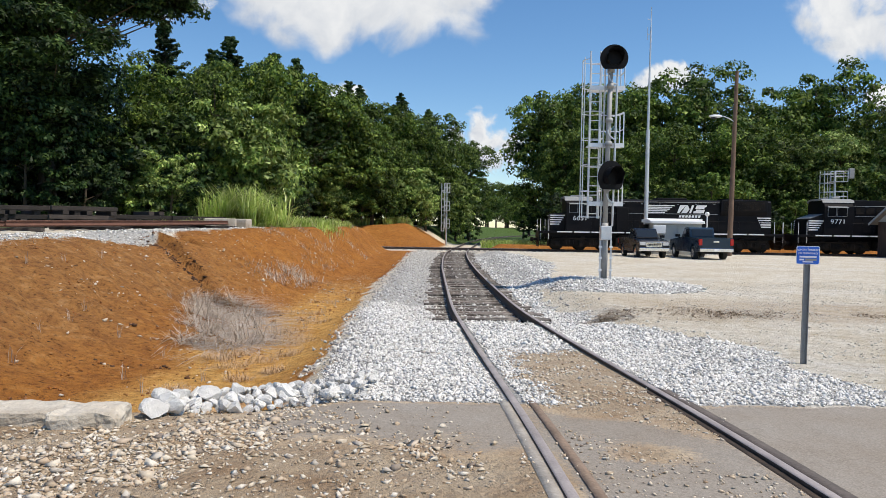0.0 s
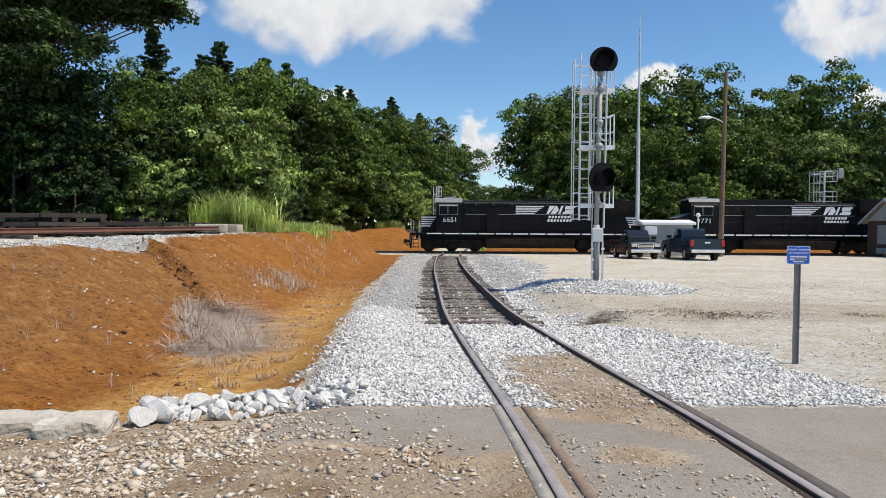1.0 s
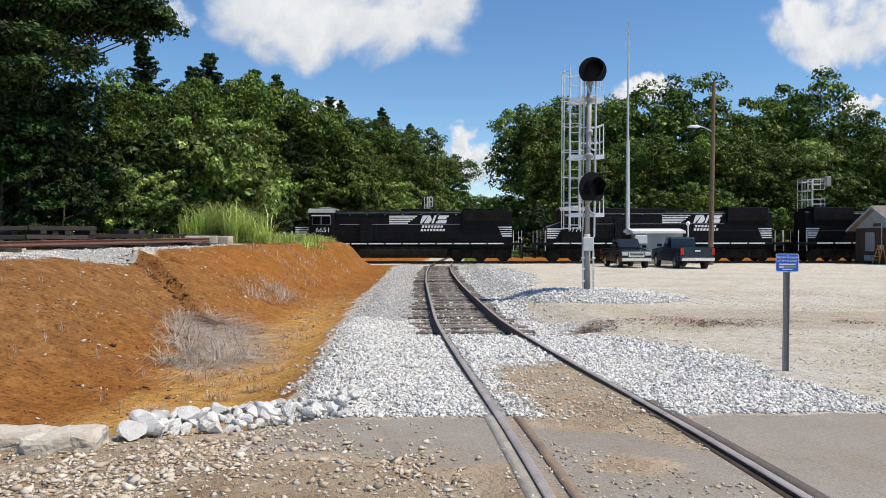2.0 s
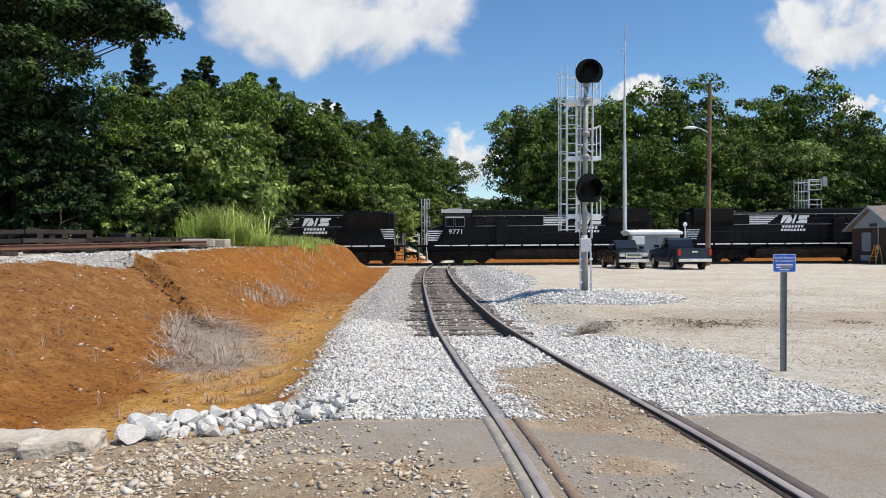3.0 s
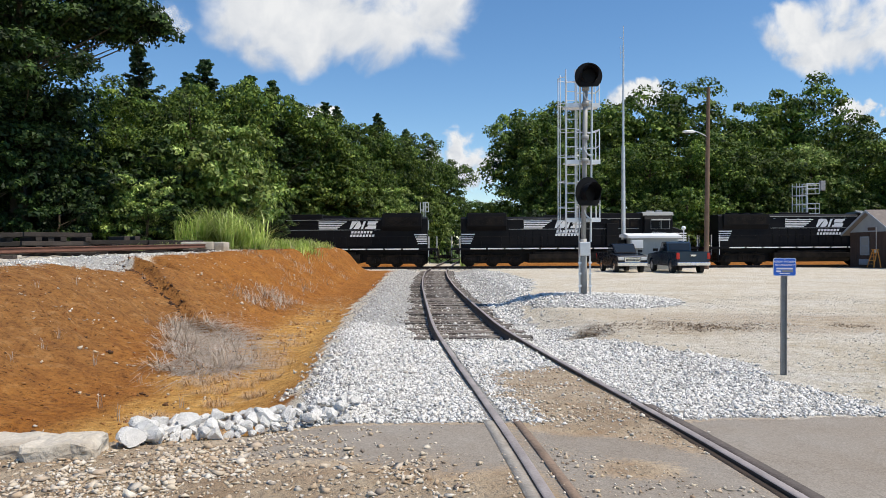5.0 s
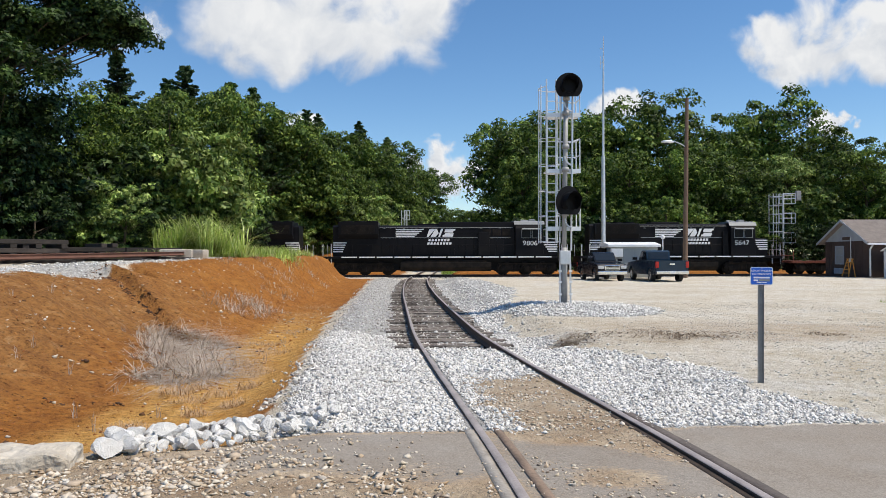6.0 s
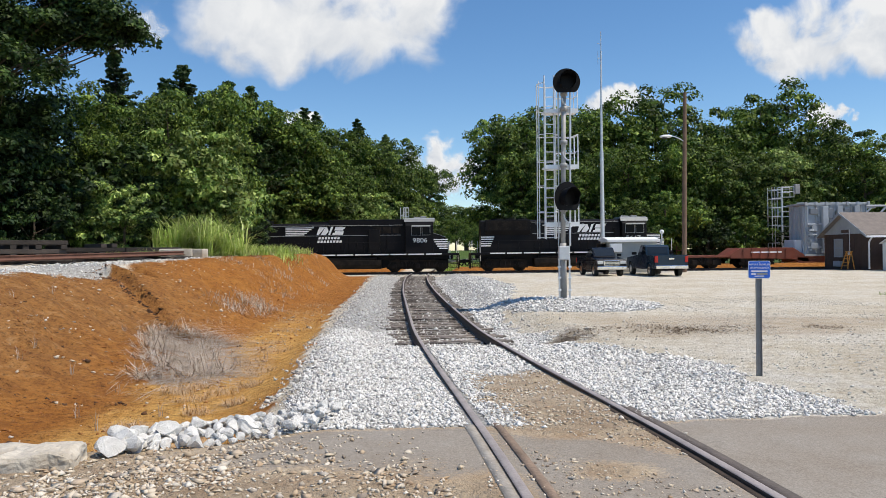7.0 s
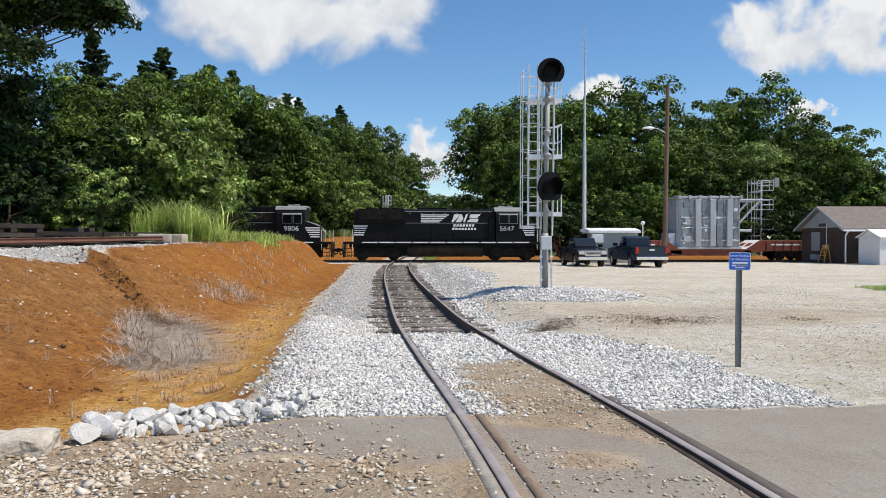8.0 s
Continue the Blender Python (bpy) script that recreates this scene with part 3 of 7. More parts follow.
def broad_tree(seed, h, rad, per=150, size=0.42, material=None, low=0.18, clumps=80, lobes=None, puff=(0.1, 0.25)):
    """A broad-leaved tree h high: trunk with limbs, and a crown of many clumps set round a few lobes."""
    rng = np.random.default_rng(seed)
    ob = thing("tree", pose(0, 0, 0), "", "tree")
    cs, rs = [], []
    lobes = lobes or [(rng.uniform(-0.5, 0.5) * rad, rng.uniform(-0.5, 0.5) * rad, h * z, rad * q) for z, q in ((0.35, 0.8), (0.45, 0.85), (0.58, 0.8), (0.7, 0.7), (0.83, 0.5), (0.78, 0.55), (0.5, 0.75))]
    weight = np.array([q[3] ** 1.3 for q in lobes])
    pick = rng.choice(len(lobes), clumps, p=weight / weight.sum())
    for k in range(clumps):
        lx, ly, lz, lr = lobes[pick[k]]
        d = rng.normal(size=3)
        d /= np.linalg.norm(d)
        q = rng.uniform(0.55, 1.12)
        p = np.array([lx, ly, lz]) + d * lr * q * np.array([1, 1, 0.75])
        p[2] = min(max(p[2], h * low), h * 0.95)
        cs.append(p)
        rs.append(rad * rng.uniform(*puff) * min(1.0, 0.55 + 0.2 * lr))
    v, f = leaf_cloud(np.array(cs), np.array(rs), per, size, rng)
    part("crown", raw("crown", v, f, material or LEAF), None, ob)
    bm = bmesh.new()
    br = 0.018 * h + 0.06
    top = (rng.uniform(-0.3, 0.3), rng.uniform(-0.3, 0.3), h * 0.5)
    limbs(bm, [((0, 0, -0.4), (top[0] * 0.4, top[1] * 0.4, h * 0.22), br * 1.25, br * 0.85), ((top[0] * 0.4, top[1] * 0.4, h * 0.22), top, br * 0.85, br * 0.5), (top, (top[0], top[1], h * 0.85), br * 0.5, br * 0.12)])
    for k in range(0, clumps, 9):
        z = min(max(cs[k][2] - 0.4 * math.hypot(cs[k][0], cs[k][1]), h * 0.2), h * 0.72)
        limbs(bm, [((top[0] * z / h * 1.5, top[1] * z / h * 1.5, z), tuple(cs[k]), br * 0.2, br * 0.04)])
    part("trunk", bm, BARK, ob)
    return ob


def pine_tree(seed, h, rad):
    """A pine: bare mast and whorls of short branches with dense needle tufts."""
    rng = np.random.default_rng(seed)
    ob = thing("pine_tree", pose(0, 0, 0), "", "tree")
    cs, rs = [], []
    bm = bmesh.new()
    limbs(bm, [((0, 0, -0.4), (0, 0, h * 0.55), 0.2, 0.13), ((0, 0, h * 0.55), (0, 0, h * 0.98), 0.13, 0.02)])
    z = h * 0.3
    while z < h * 0.985:
        f = (z / h - 0.3) / 0.7
        reach = rad * (0.03 + 0.97 * (1 - f) ** 0.95)
        a0 = rng.uniform(0, 6.28)
        for k in range(6):
            a, q = a0 + k * 1.047 + rng.uniform(-0.4, 0.4), reach * rng.uniform(0.35, 1.2)
            zb = min(z + rng.uniform(-0.3, 0.3), h * 0.97)
            tip = np.array([math.cos(a) * q, math.sin(a) * q, zb + q * rng.uniform(0.05, 0.75)])
            limbs(bm, [((0, 0, zb), tuple(tip), 0.04, 0.012)])
            for w in (0.35, 0.6, 0.82, 1.0):
                cs.append(np.array([0, 0, zb]) * (1 - w) + tip * w)
                rs.append(rng.uniform(0.2, 0.42) * (1.3 - 0.9 * f))
        z += h * rng.uniform(0.016, 0.032)
    v, f = leaf_cloud(np.array(cs), np.array(rs), 22, 0.17, rng, 0.75, -0.4)
    part("crown", raw("pine_crown", v, f, NEEDLE), None, ob)
    part("trunk", bm, BARK, ob)
    return ob


def set_tree(proto, h0, x, y, h, wide, rot, label):
    s = (1.0 if y < 50 else 1.1) * h / h0
    ob = copy_thing(proto, Matrix.Identity(4))
    base = float(ground_z(x, y)) - 0.15
    ob.matrix_world = pose(x, y, base, 0, 0, rot) @ Matrix.Diagonal((s * wide, s * wide, s, 1))
    tagged(ob, label)
    return ob


def drop_thing(ob):
    for o in (*ob.children_recursive, ob):
        bpy.data.objects.remove(o)


def plant():
    broad = [broad_tree(s, 14, 4.6, clumps=200, per=84, size=0.225, puff=(0.12, 0.27)) for s in (11, 12, 13, 14)]
    light = [broad_tree(s, 14, 4.6, clumps=200, per=95, size=0.25, material=LEAF_LIGHT, puff=(0.12, 0.27)) for s in (21, 22)]
    bush = [broad_tree(s, 6, 3.0, clumps=130, per=78, size=0.185, material=m, low=0.04, puff=(0.12, 0.26)) for s, m in ((31, LEAF_LIGHT), (32, LEAF))]
    # shrub in the shade-darkened leaf colour, fills gaps below the crowns
    shade = broad_tree(33, 6, 3.0, clumps=110, per=55, size=0.22, material=LEAF_SHADE, low=0.04)
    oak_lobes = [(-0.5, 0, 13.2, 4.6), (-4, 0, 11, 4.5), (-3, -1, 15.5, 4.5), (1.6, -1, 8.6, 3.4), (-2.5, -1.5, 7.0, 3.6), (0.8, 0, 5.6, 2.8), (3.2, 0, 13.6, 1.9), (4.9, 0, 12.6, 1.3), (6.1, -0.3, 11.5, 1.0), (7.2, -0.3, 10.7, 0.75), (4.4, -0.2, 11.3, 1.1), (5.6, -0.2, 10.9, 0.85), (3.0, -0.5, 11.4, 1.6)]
    oak = broad_tree(41, 19, 7.0, clumps=430, per=260, size=0.165, material=LEAF_SHADE, low=0.16, lobes=oak_lobes, puff=(0.09, 0.19))
    pines = [pine_tree(51, 16, 3.6), pine_tree(52, 16, 3.0)]
    rng = random.Random(7)

    def row(kinds, h0, label, group, spots):
        for x, y, h, w in spots:
            ob = set_tree(rng.choice(kinds), h0, x, y, h, w, rng.uniform(0, 360), label)
            tagged(ob, group=group)

    # left woods: oak and understorey beside the stacked ties
    row([oak], 19, "tall dark green oak tree at the wood's edge", "oaks at the wood's edge", [(-29, 43, 20, 0.9)])
    edge_oak = set_tree(oak, 19, -21.0, 35, 19, 1.0, 0, "tall dark green oak with a long limb reaching over the bank")
    tagged(edge_oak, group="oaks at the wood's edge")
    row(broad, 14, "dark green broad-leaved tree in shaded woods", "left woods", [(-31, 50, 14, 1.0), (-24, 51, 11.3, 0.95), (-19, 42, 8.0, 0.9), (-22, 39, 7, 1.1), (-27, 37, 7, 1.2), (-17.5, 49, 11, 0.9), (-21.5, 58, 14.6, 0.8), (-18.0, 62, 15.4, 0.7), (-16.6, 56, 9.0, 0.7), (-25, 64, 15, 0.9)])
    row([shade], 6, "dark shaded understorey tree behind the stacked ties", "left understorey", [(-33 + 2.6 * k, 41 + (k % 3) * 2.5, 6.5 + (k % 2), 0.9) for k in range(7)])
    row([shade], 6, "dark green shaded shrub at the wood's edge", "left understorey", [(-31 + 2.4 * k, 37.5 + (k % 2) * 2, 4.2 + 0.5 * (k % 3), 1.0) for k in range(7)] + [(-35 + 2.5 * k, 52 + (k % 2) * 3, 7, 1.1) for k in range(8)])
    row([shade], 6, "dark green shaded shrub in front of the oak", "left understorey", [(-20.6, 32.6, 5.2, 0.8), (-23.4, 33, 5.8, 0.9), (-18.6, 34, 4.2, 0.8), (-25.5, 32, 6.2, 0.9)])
    row(bush[:1], 6, "bright green bushy shrub on the bank top", "bank shrubs", [(-15.6, 37, 4.0, 0.85), (-14.2, 44, 7.6, 0.85), (-12.8, 45.5, 6.0, 0.75), (-16.5, 42, 6.0, 0.8), (-17.8, 38, 3.6, 0.8)])
    row(pines, 16, "tall dark pine above the woods", "pines", [(-22.2, 66, 18.2, 1.2), (-24.6, 68, 17.2, 1.2), (-17.0, 70, 16.4, 1.1), (-19.6, 72, 16.6, 1.0), (-17.3, 84, 15.8, 1.1), (-13.7, 90, 16.3, 1.1), (-14.8, 88, 16.6, 1.1), (-9.5, 100, 17.2, 1.2), (-5.7, 104, 16, 1.1), (-27.5, 64, 19, 1.0)])
    row(broad, 14, "dense green broad-leaved tree on the wooded slope", "slope woods", [(-20.5, 71, 16.2, 0.95), (-16.6, 74, 14.6, 0.95), (-13.2, 75, 13.2, 0.9), (-10.3, 77, 11, 0.8), (-15.8, 82, 15, 0.95), (-12.0, 86, 14.5, 0.9), (-8.4, 82, 10, 0.8), (-10.0, 93, 15, 0.9), (-6.8, 92, 13.5, 0.8), (-6.2, 100, 15.5, 0.9), (-4.0, 105, 13.5, 0.8), (-1.2, 112, 15, 0.9), (0.4, 122, 15.5, 0.8), (-19, 90, 15, 1.0)])
    row(bush, 6, "low green scrub along the cut bank", "scrub", [(-14, 74, 5, 0.9), (-11.2, 75, 4.5, 1.0), (-8.6, 77, 5, 0.8), (-6.2, 80, 6, 0.8), (-4.8, 84, 6, 0.8), (-3, 92, 6.5, 0.8), (-1.5, 100, 7, 0.8)])
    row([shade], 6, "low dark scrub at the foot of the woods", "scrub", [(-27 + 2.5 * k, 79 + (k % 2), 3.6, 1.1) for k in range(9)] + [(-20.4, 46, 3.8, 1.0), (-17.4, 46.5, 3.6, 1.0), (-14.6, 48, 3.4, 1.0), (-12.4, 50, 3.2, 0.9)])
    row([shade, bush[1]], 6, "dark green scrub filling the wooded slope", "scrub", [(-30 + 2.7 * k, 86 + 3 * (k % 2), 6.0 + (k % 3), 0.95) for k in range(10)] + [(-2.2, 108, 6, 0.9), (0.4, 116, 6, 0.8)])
    # right woods behind the main line
    row(broad, 14, "tall leafy green tree in the woods behind the train", "right woods", [(10.4, 86, 17, 0.8), (12.3, 88, 19.5, 0.9), (16.5, 90, 19, 0.85), (21, 90, 19.5, 0.9), (24.8, 92, 19, 0.85), (29.8, 90, 21.2, 0.95), (35, 92, 18.5, 0.9), (39.0, 93, 18, 0.9), (43.5, 90, 21.5, 0.9), (47.5, 90, 16.5, 0.9), (51, 88, 17.5, 0.95), (56, 88, 14, 0.9), (62, 90, 11, 1.0), (68, 90, 10, 1.0)])
    row(broad + broad + light[:1], 14, "sunlit green tree at the front of the woods", "right woods", [(11.0, 80, 13, 0.75), (14, 79, 11, 0.9), (18, 80, 12, 0.9), (23, 80, 13, 0.9), (27.5, 80, 13, 0.9), (32, 80, 13, 0.9), (36.5, 80, 13, 0.9), (41, 80, 12.5, 0.9), (45.5, 80, 13.5, 0.9), (50, 79, 13.5, 0.9), (55, 80, 10.5, 1.0), (60.5, 80, 8.5, 1.0)])
    row([shade, bush[1], shade], 6, "green shrub on the far side of the main line", "trackside shrubs", [(9.5, 74, 5.5, 0.8), (12.5, 73, 5, 1.0), (16.8, 73, 5.5, 0.9), (21.5, 72.5, 6.5, 0.9), (24.5, 72.5, 7.2, 0.9), (29, 73, 5, 0.9), (33, 73, 5, 0.9), (37.5, 73, 5, 0.9), (42, 73, 5, 0.9), (46.5, 73, 4.5, 1.0), (51, 73, 5, 1.0), (56, 73, 5, 1.0)])
    row([shade], 6, "dark low scrub inside the woods behind the train", "trackside shrubs", [(9.5 + 3.1 * k, 84 + 2 * (k % 2), 4.2, 1.0) for k in range(18)])
    row(broad, 14, "distant green tree beyond the bend", "distant trees", [(14, 240, 15, 1.1), (22, 250, 17, 1.1), (30, 245, 15, 1.1), (7, 235, 14, 1.1), (40, 240, 17, 1.1), (0, 230, 16, 1.1), (12, 150, 9, 1.0), (16, 140, 10, 1.0), (9, 215, 10, 1.0), (12.5, 228, 11, 1.1), (5.5, 205, 9, 1.0), (17, 232, 11, 1.1)])
    for ob in (*broad, *light, *bush, shade, oak, *pines):
        drop_thing(ob)


plant()


# ---- train ----
def wheelset(parent, x, r=0.5):
    bm = bmesh.new()
    for s in (-1, 1):
        rod(bm, (0, s * 0.72, 0), (0, s * 0.85, 0), r, 24)
        rod(bm, (0, s * 0.68, 0), (0, s * 0.72, 0), r + 0.03, 24)
        rod(bm, (0, s * 0.85, 0), (0, s * 0.9, 0), r * 0.35, 8)
        for k in range(5):
            a = k * 1.2566
            rod(bm, (math.cos(a) * r * 0.6, s * 0.84, math.sin(a) * r * 0.6), (math.cos(a) * r * 0.6, s * 0.87, math.sin(a) * r * 0.6), r * 0.12, 6)
    rod(bm, (0, -0.7, 0), (0, 0.7, 0), 0.09, 8)
    ob = part("wheelset", bm, UNDER, parent, "steel wheel pair on an axle")
    ob.location = (x, 0, r)
    return ob


def truck_frame(parent, x, axles, pitch):
    """Cast side frames with springs and axle boxes."""
    bm = bmesh.new()
    half = pitch * (axles - 1) / 2 + 0.55
    for s in (-1, 1):
        a, b = sorted((s * 0.98, s * 1.12))
        prism(bm, [(x - half, 0.62), (x - half + 0.15, 0.42), (x + half - 0.15, 0.42), (x + half, 0.62), (x + half, 0.85), (x + half - 0.3, 0.95), (x - half + 0.3, 0.95), (x - half, 0.85)], "y", a, b)
        for k in range(axles):
            cx = x + (k - (axles - 1) / 2) * pitch
            box(bm, cx - 0.2, cx + 0.2, *sorted((s * 1.1, s * 1.26)), 0.32, 0.72, 0.03)
            if k < axles - 1:
                for q in (0.35, 0.5, 0.65):
                    rod(bm, (cx + pitch * q, s * 1.14, 0.5), (cx + pitch * q, s * 1.14, 0.85), 0.08, 8)
            rod(bm, (cx + 0.3, s * 1.15, 0.9), (cx + 0.55, s * 1.2, 0.55), 0.06, 6)
    box(bm, x - 0.5, x + 0.5, -1.0, 1.0, 0.6, 0.9)
    for s in (-1, 1):
        rod(bm, (x - half + 0.1, s * 1.2, 1.0), (x + half - 0.1, s * 1.2, 1.0), 0.05, 6)
        box(bm, x - half - 0.1, x + half + 0.1, *sorted((s * 0.9, s * 0.98)), 0.28, 0.5)
        for q in (-0.6, 0.0, 0.6):
            rod(bm, (x + q * half, s * 1.16, 1.05), (x + q * half + 0.35, s * 1.16, 1.05), 0.12, 8)
    return part("truck_frame", bm, UNDER, parent, "black cast truck frame")


def loco(name, L, axles, kind, number, m, label):
    """A hood diesel, cab towards -x, L long over couplers; its base is the rail top."""
    ob = thing(name, m, label, "locomotive", "locomotives of the train")
    a, b = -L / 2 + 0.55, L / 2 - 0.55
    wheels = []
    bm = bmesh.new()
    box(bm, a, b, -1.5, 1.5, 1.42, 1.62, 0.02)
    box(bm, a + 0.5, b - 0.5, -0.9, 0.9, 1.1, 1.42)
    box(bm, a + 0.9, b - 0.9, -0.55, 0.55, 0.4, 1.1)
    part("underframe", bm, LOCO, ob)
    for s in (-1, 1):
        n = int((b - a - 3.0) / 1.45)
        for k in range(n):
            x0 = a + 1.5 + k * (b - a - 3.0) / n
            bm = bmesh.new()
            box(bm, x0, x0 + (b - a - 3.0) / n - 0.16, *sorted((s * 1.5, s * 1.512)), 1.5, 1.6)
            part("sill_stripe", bm, WHITE, ob, "white reflective sill stripe")
    # tank
    tank = L * 0.175
    bm = bmesh.new()
    if kind == "wide_alt":
        for q in (-1, 1):
            rod(bm, (q * tank * 0.5 - 1.3, -1.2, 1.05), (q * tank * 0.5 + 1.3, -1.2, 1.05), 0.22, 12)
            rod(bm, (q * tank * 0.5 - 1.3, 1.2, 1.05), (q * tank * 0.5 + 1.3, 1.2, 1.05), 0.22, 12)
    prism(bm, [(-1.45, 1.1), (-1.45, 0.65), (-1.15, 0.32), (1.15, 0.32), (1.45, 0.65), (1.45, 1.1)], "x", -tank, tank, 0.05)
    part("fuel_tank", bm, UNDER, ob, "dull black fuel tank")
    bm = bmesh.new()
    for s in (-1, 1):
        rod(bm, (-tank * 0.9, s * 1.3, 1.2), (tank * 0.9, s * 1.3, 1.2), 0.14, 10)
    part("air_reservoir", bm, UNDER, ob)
    # trucks
    pitch = 2.0 if axles == 3 else 2.74
    for s in (-1, 1):
        cx = s * (L / 2 - (4.15 if axles == 3 else 3.5))
        truck_frame(ob, cx, axles, pitch)
        for k in range(axles):
            wheels.append(wheelset(ob, cx + (k - (axles - 1) / 2) * pitch))
    # end steps, pilots, couplers
    for e, s in ((a, -1), (b, 1)):
        bm = bmesh.new()
        prism(bm, [(-1.5, 1.45), (-1.5, 0.9), (-0.9, 0.25), (0.9, 0.25), (1.5, 0.9), (1.5, 1.45)], "x", *sorted((e - s * 0.05, e + s * 0.03)))
        part("pilot", bm, LOCO, ob)
        for q in (-1, 1):
            bm = bmesh.new()
            for z in (0.35, 0.68, 1.0, 1.32):
                box(bm, *sorted((e - s * 0.72, e - s * 0.15)), *sorted((q * 1.2, q * 1.5)), z, z + 0.03)
            for w in (0.12, 0.74):
                box(bm, e - s * w - 0.015, e - s * w + 0.015, *sorted((q * 1.42, q * 1.5)), 0.3, 1.45)
            part("step", bm, LOCO, ob, "black end steps")
            bm = bmesh.new()
            rod(bm, (e - s * 0.1, q * 1.46, 0.9), (e - s * 0.1, q * 1.46, 2.65), 0.025, 6)
            rod(bm, (e - s * 0.8, q * 1.46, 0.9), (e - s * 0.8, q * 1.46, 2.65), 0.025, 6)
            part("grab_iron", bm, WHITE, ob, "white grab iron")
        bm = bmesh.new()
        box(bm, *sorted((e, e + s * 0.58)), -0.13, 0.13, 0.75, 1.0, 0.03)
        box(bm, *sorted((e + s * 0.35, e + s * 0.62)), -0.22, 0.22, 0.7, 1.05, 0.05)
        part("coupler", bm, UNDER, ob)
        for q in (-0.6, 0.6):
            bm = bmesh.new()
            for k in range(6):
                t0, t1 = k / 6, (k + 1) / 6
                rod(bm, (e + s * 0.5 * t0, q, 0.9 - 1.6 * t0 * (1 - t0)), (e + s * 0.5 * t1, q, 0.9 - 1.6 * t1 * (1 - t1)), 0.03, 6)
            part("air_hose", bm, UNDER, ob)
    # walkway rails
    for s in (-1, 1):
        bm = bmesh.new()
        rod(bm, (a + 4.6, s * 1.46, 2.6), (b - 0.9, s * 1.46, 2.6), 0.018, 5)
        k = a + 4.6
        while k < b - 0.8:
            rod(bm, (k, s * 1.46, 1.6), (k, s * 1.46, 2.6), 0.018, 5)
            k += 1.75
        part("handrail", bm, LOCO, ob)
    # bodies
    wide = kind.startswith("wide")
    hw = 0.98 if not wide else 1.05
    top = 4.42 if not wide else 4.3
    cab0, cab1 = (a + 2.2, a + 4.6) if wide else (a + 2.25, a + 4.4)
    bm = bmesh.new()
    prism(bm, [(-hw, 1.62), (hw, 1.62), (hw, top - 0.15), (hw - 0.25, top), (-hw + 0.25, top), (-hw, top - 0.15)], "x", cab1, b - 0.9, 0.02)
    hood = part("long_hood", bm, LOCO, ob, "black long hood with doors and grilles")
    if wide:
        bm = bmesh.new()
        box(bm, cab1 + 0.02, cab1 + 6.6, -hw - 0.03, hw + 0.03, 3.6, top + 0.28, 0.04)
        part("equipment_hood", bm, LOCO, ob)
    bm = bmesh.new()
    r0, r1 = (b - 4.8, b - 1.4) if wide else (b - 5.2, b - 1.3)
    rw = 1.45 if wide else 1.2
    prism(bm, [(-hw, 3.1), (-rw, 3.5), (-rw, top + (0.3 if wide else 0.02)), (rw, top + (0.3 if wide else 0.02)), (rw, 3.5), (hw, 3.1)], "x", r0, r1, 0.03)
    part("radiator_section", bm, LOCO, ob)
    for s in (-1, 1):
        for k in range(9):
            bm = bmesh.new()
            z = 3.58 + k * 0.085
            box(bm, r0 + 0.25, r1 - 0.25, *sorted((s * rw, s * (rw + 0.025))), z, z + 0.05)
            part("grille_slat", bm, UNDER, ob)
        x = cab1 + 1.0
        while x < r0 - 0.3:
            bm = bmesh.new()
            box(bm, x, x + 0.62, *sorted((s * hw, s * (hw + 0.025))), 1.8, 3.15, 0.01)
            d = part("hood_door", bm, LOCO, ob)
            bm = bmesh.new()
            box(bm, x + 0.5, x + 0.56, *sorted((s * (hw + 0.02), s * (hw + 0.06))), 2.4, 2.55)
            part("latch", bm, UNDER, d)
            x += 0.66
        bm = bmesh.new()
        box(bm, cab1 + 0.4, r0 - 0.2, *sorted((s * hw, s * (hw + 0.04))), 3.2, 3.24)
        part("hood_seam", bm, CABROOF, ob)
        for k in range(7):
            xm = cab1 + 1.2 + k * (r0 - cab1 - 1.8) / 6
            part("hood_mark", box(bmesh.new(), xm, xm + 0.16, *sorted((s * (hw + 0.03), s * (hw + 0.045))), 4.02, 4.07), CABROOF, ob)
        for k in range(3 if wide else 0):
            xm = cab1 + 0.4 + k * 0.85
            part("hood_vent", box(bmesh.new(), xm, xm + 0.7, *sorted((s * hw, s * (hw + 0.05))), 3.4, 3.95, 0.02), UNDER, ob)
        rod_line = rod(bmesh.new(), (cab1 + 0.2, s * (hw + 0.06), top - 0.22), (r0 - 0.1, s * (hw + 0.06), top - 0.22), 0.022, 5)
        part("roof_grab_rail", rod_line, CABROOF, ob)
        bm = bmesh.new()
        d0, d1 = (cab1 + 0.1, cab1 + 0.6) if kind == "gp" else (cab1 + 2.2, cab1 + 3.2)
        box(bm, d0, d1, *sorted((s * hw, s * (hw + 0.22))), 1.62, 3.7, 0.03)
        part("blower_duct", bm, LOCO, ob)
    # roof gear: fans, stack, brake hatch
    bm = bmesh.new()
    box(bm, -0.2, 2.4, -0.6, 0.6, top - 0.02, top + 0.16, 0.04)
    part("roof_hatch", bm, LOCO, ob)
    for k in range(3):
        bm = bmesh.new()
        x = r0 + 0.6 + k * 1.1
        rod(bm, (x, 0, top + (0.28 if wide else 0.0)), (x, 0, top + (0.4 if wide else 0.16)), 0.52, 16)
        part("radiator_fan", bm, LOCO, ob)
    # cab
    ch = 4.66 if wide else 4.58
    bm = bmesh.new()
    prism(bm, [(-1.5, 1.62), (1.5, 1.62), (1.5, 4.0), (1.25, ch - 0.12), (-1.25, ch - 0.12), (-1.5, 4.0)], "x", cab0, cab1, 0.03)
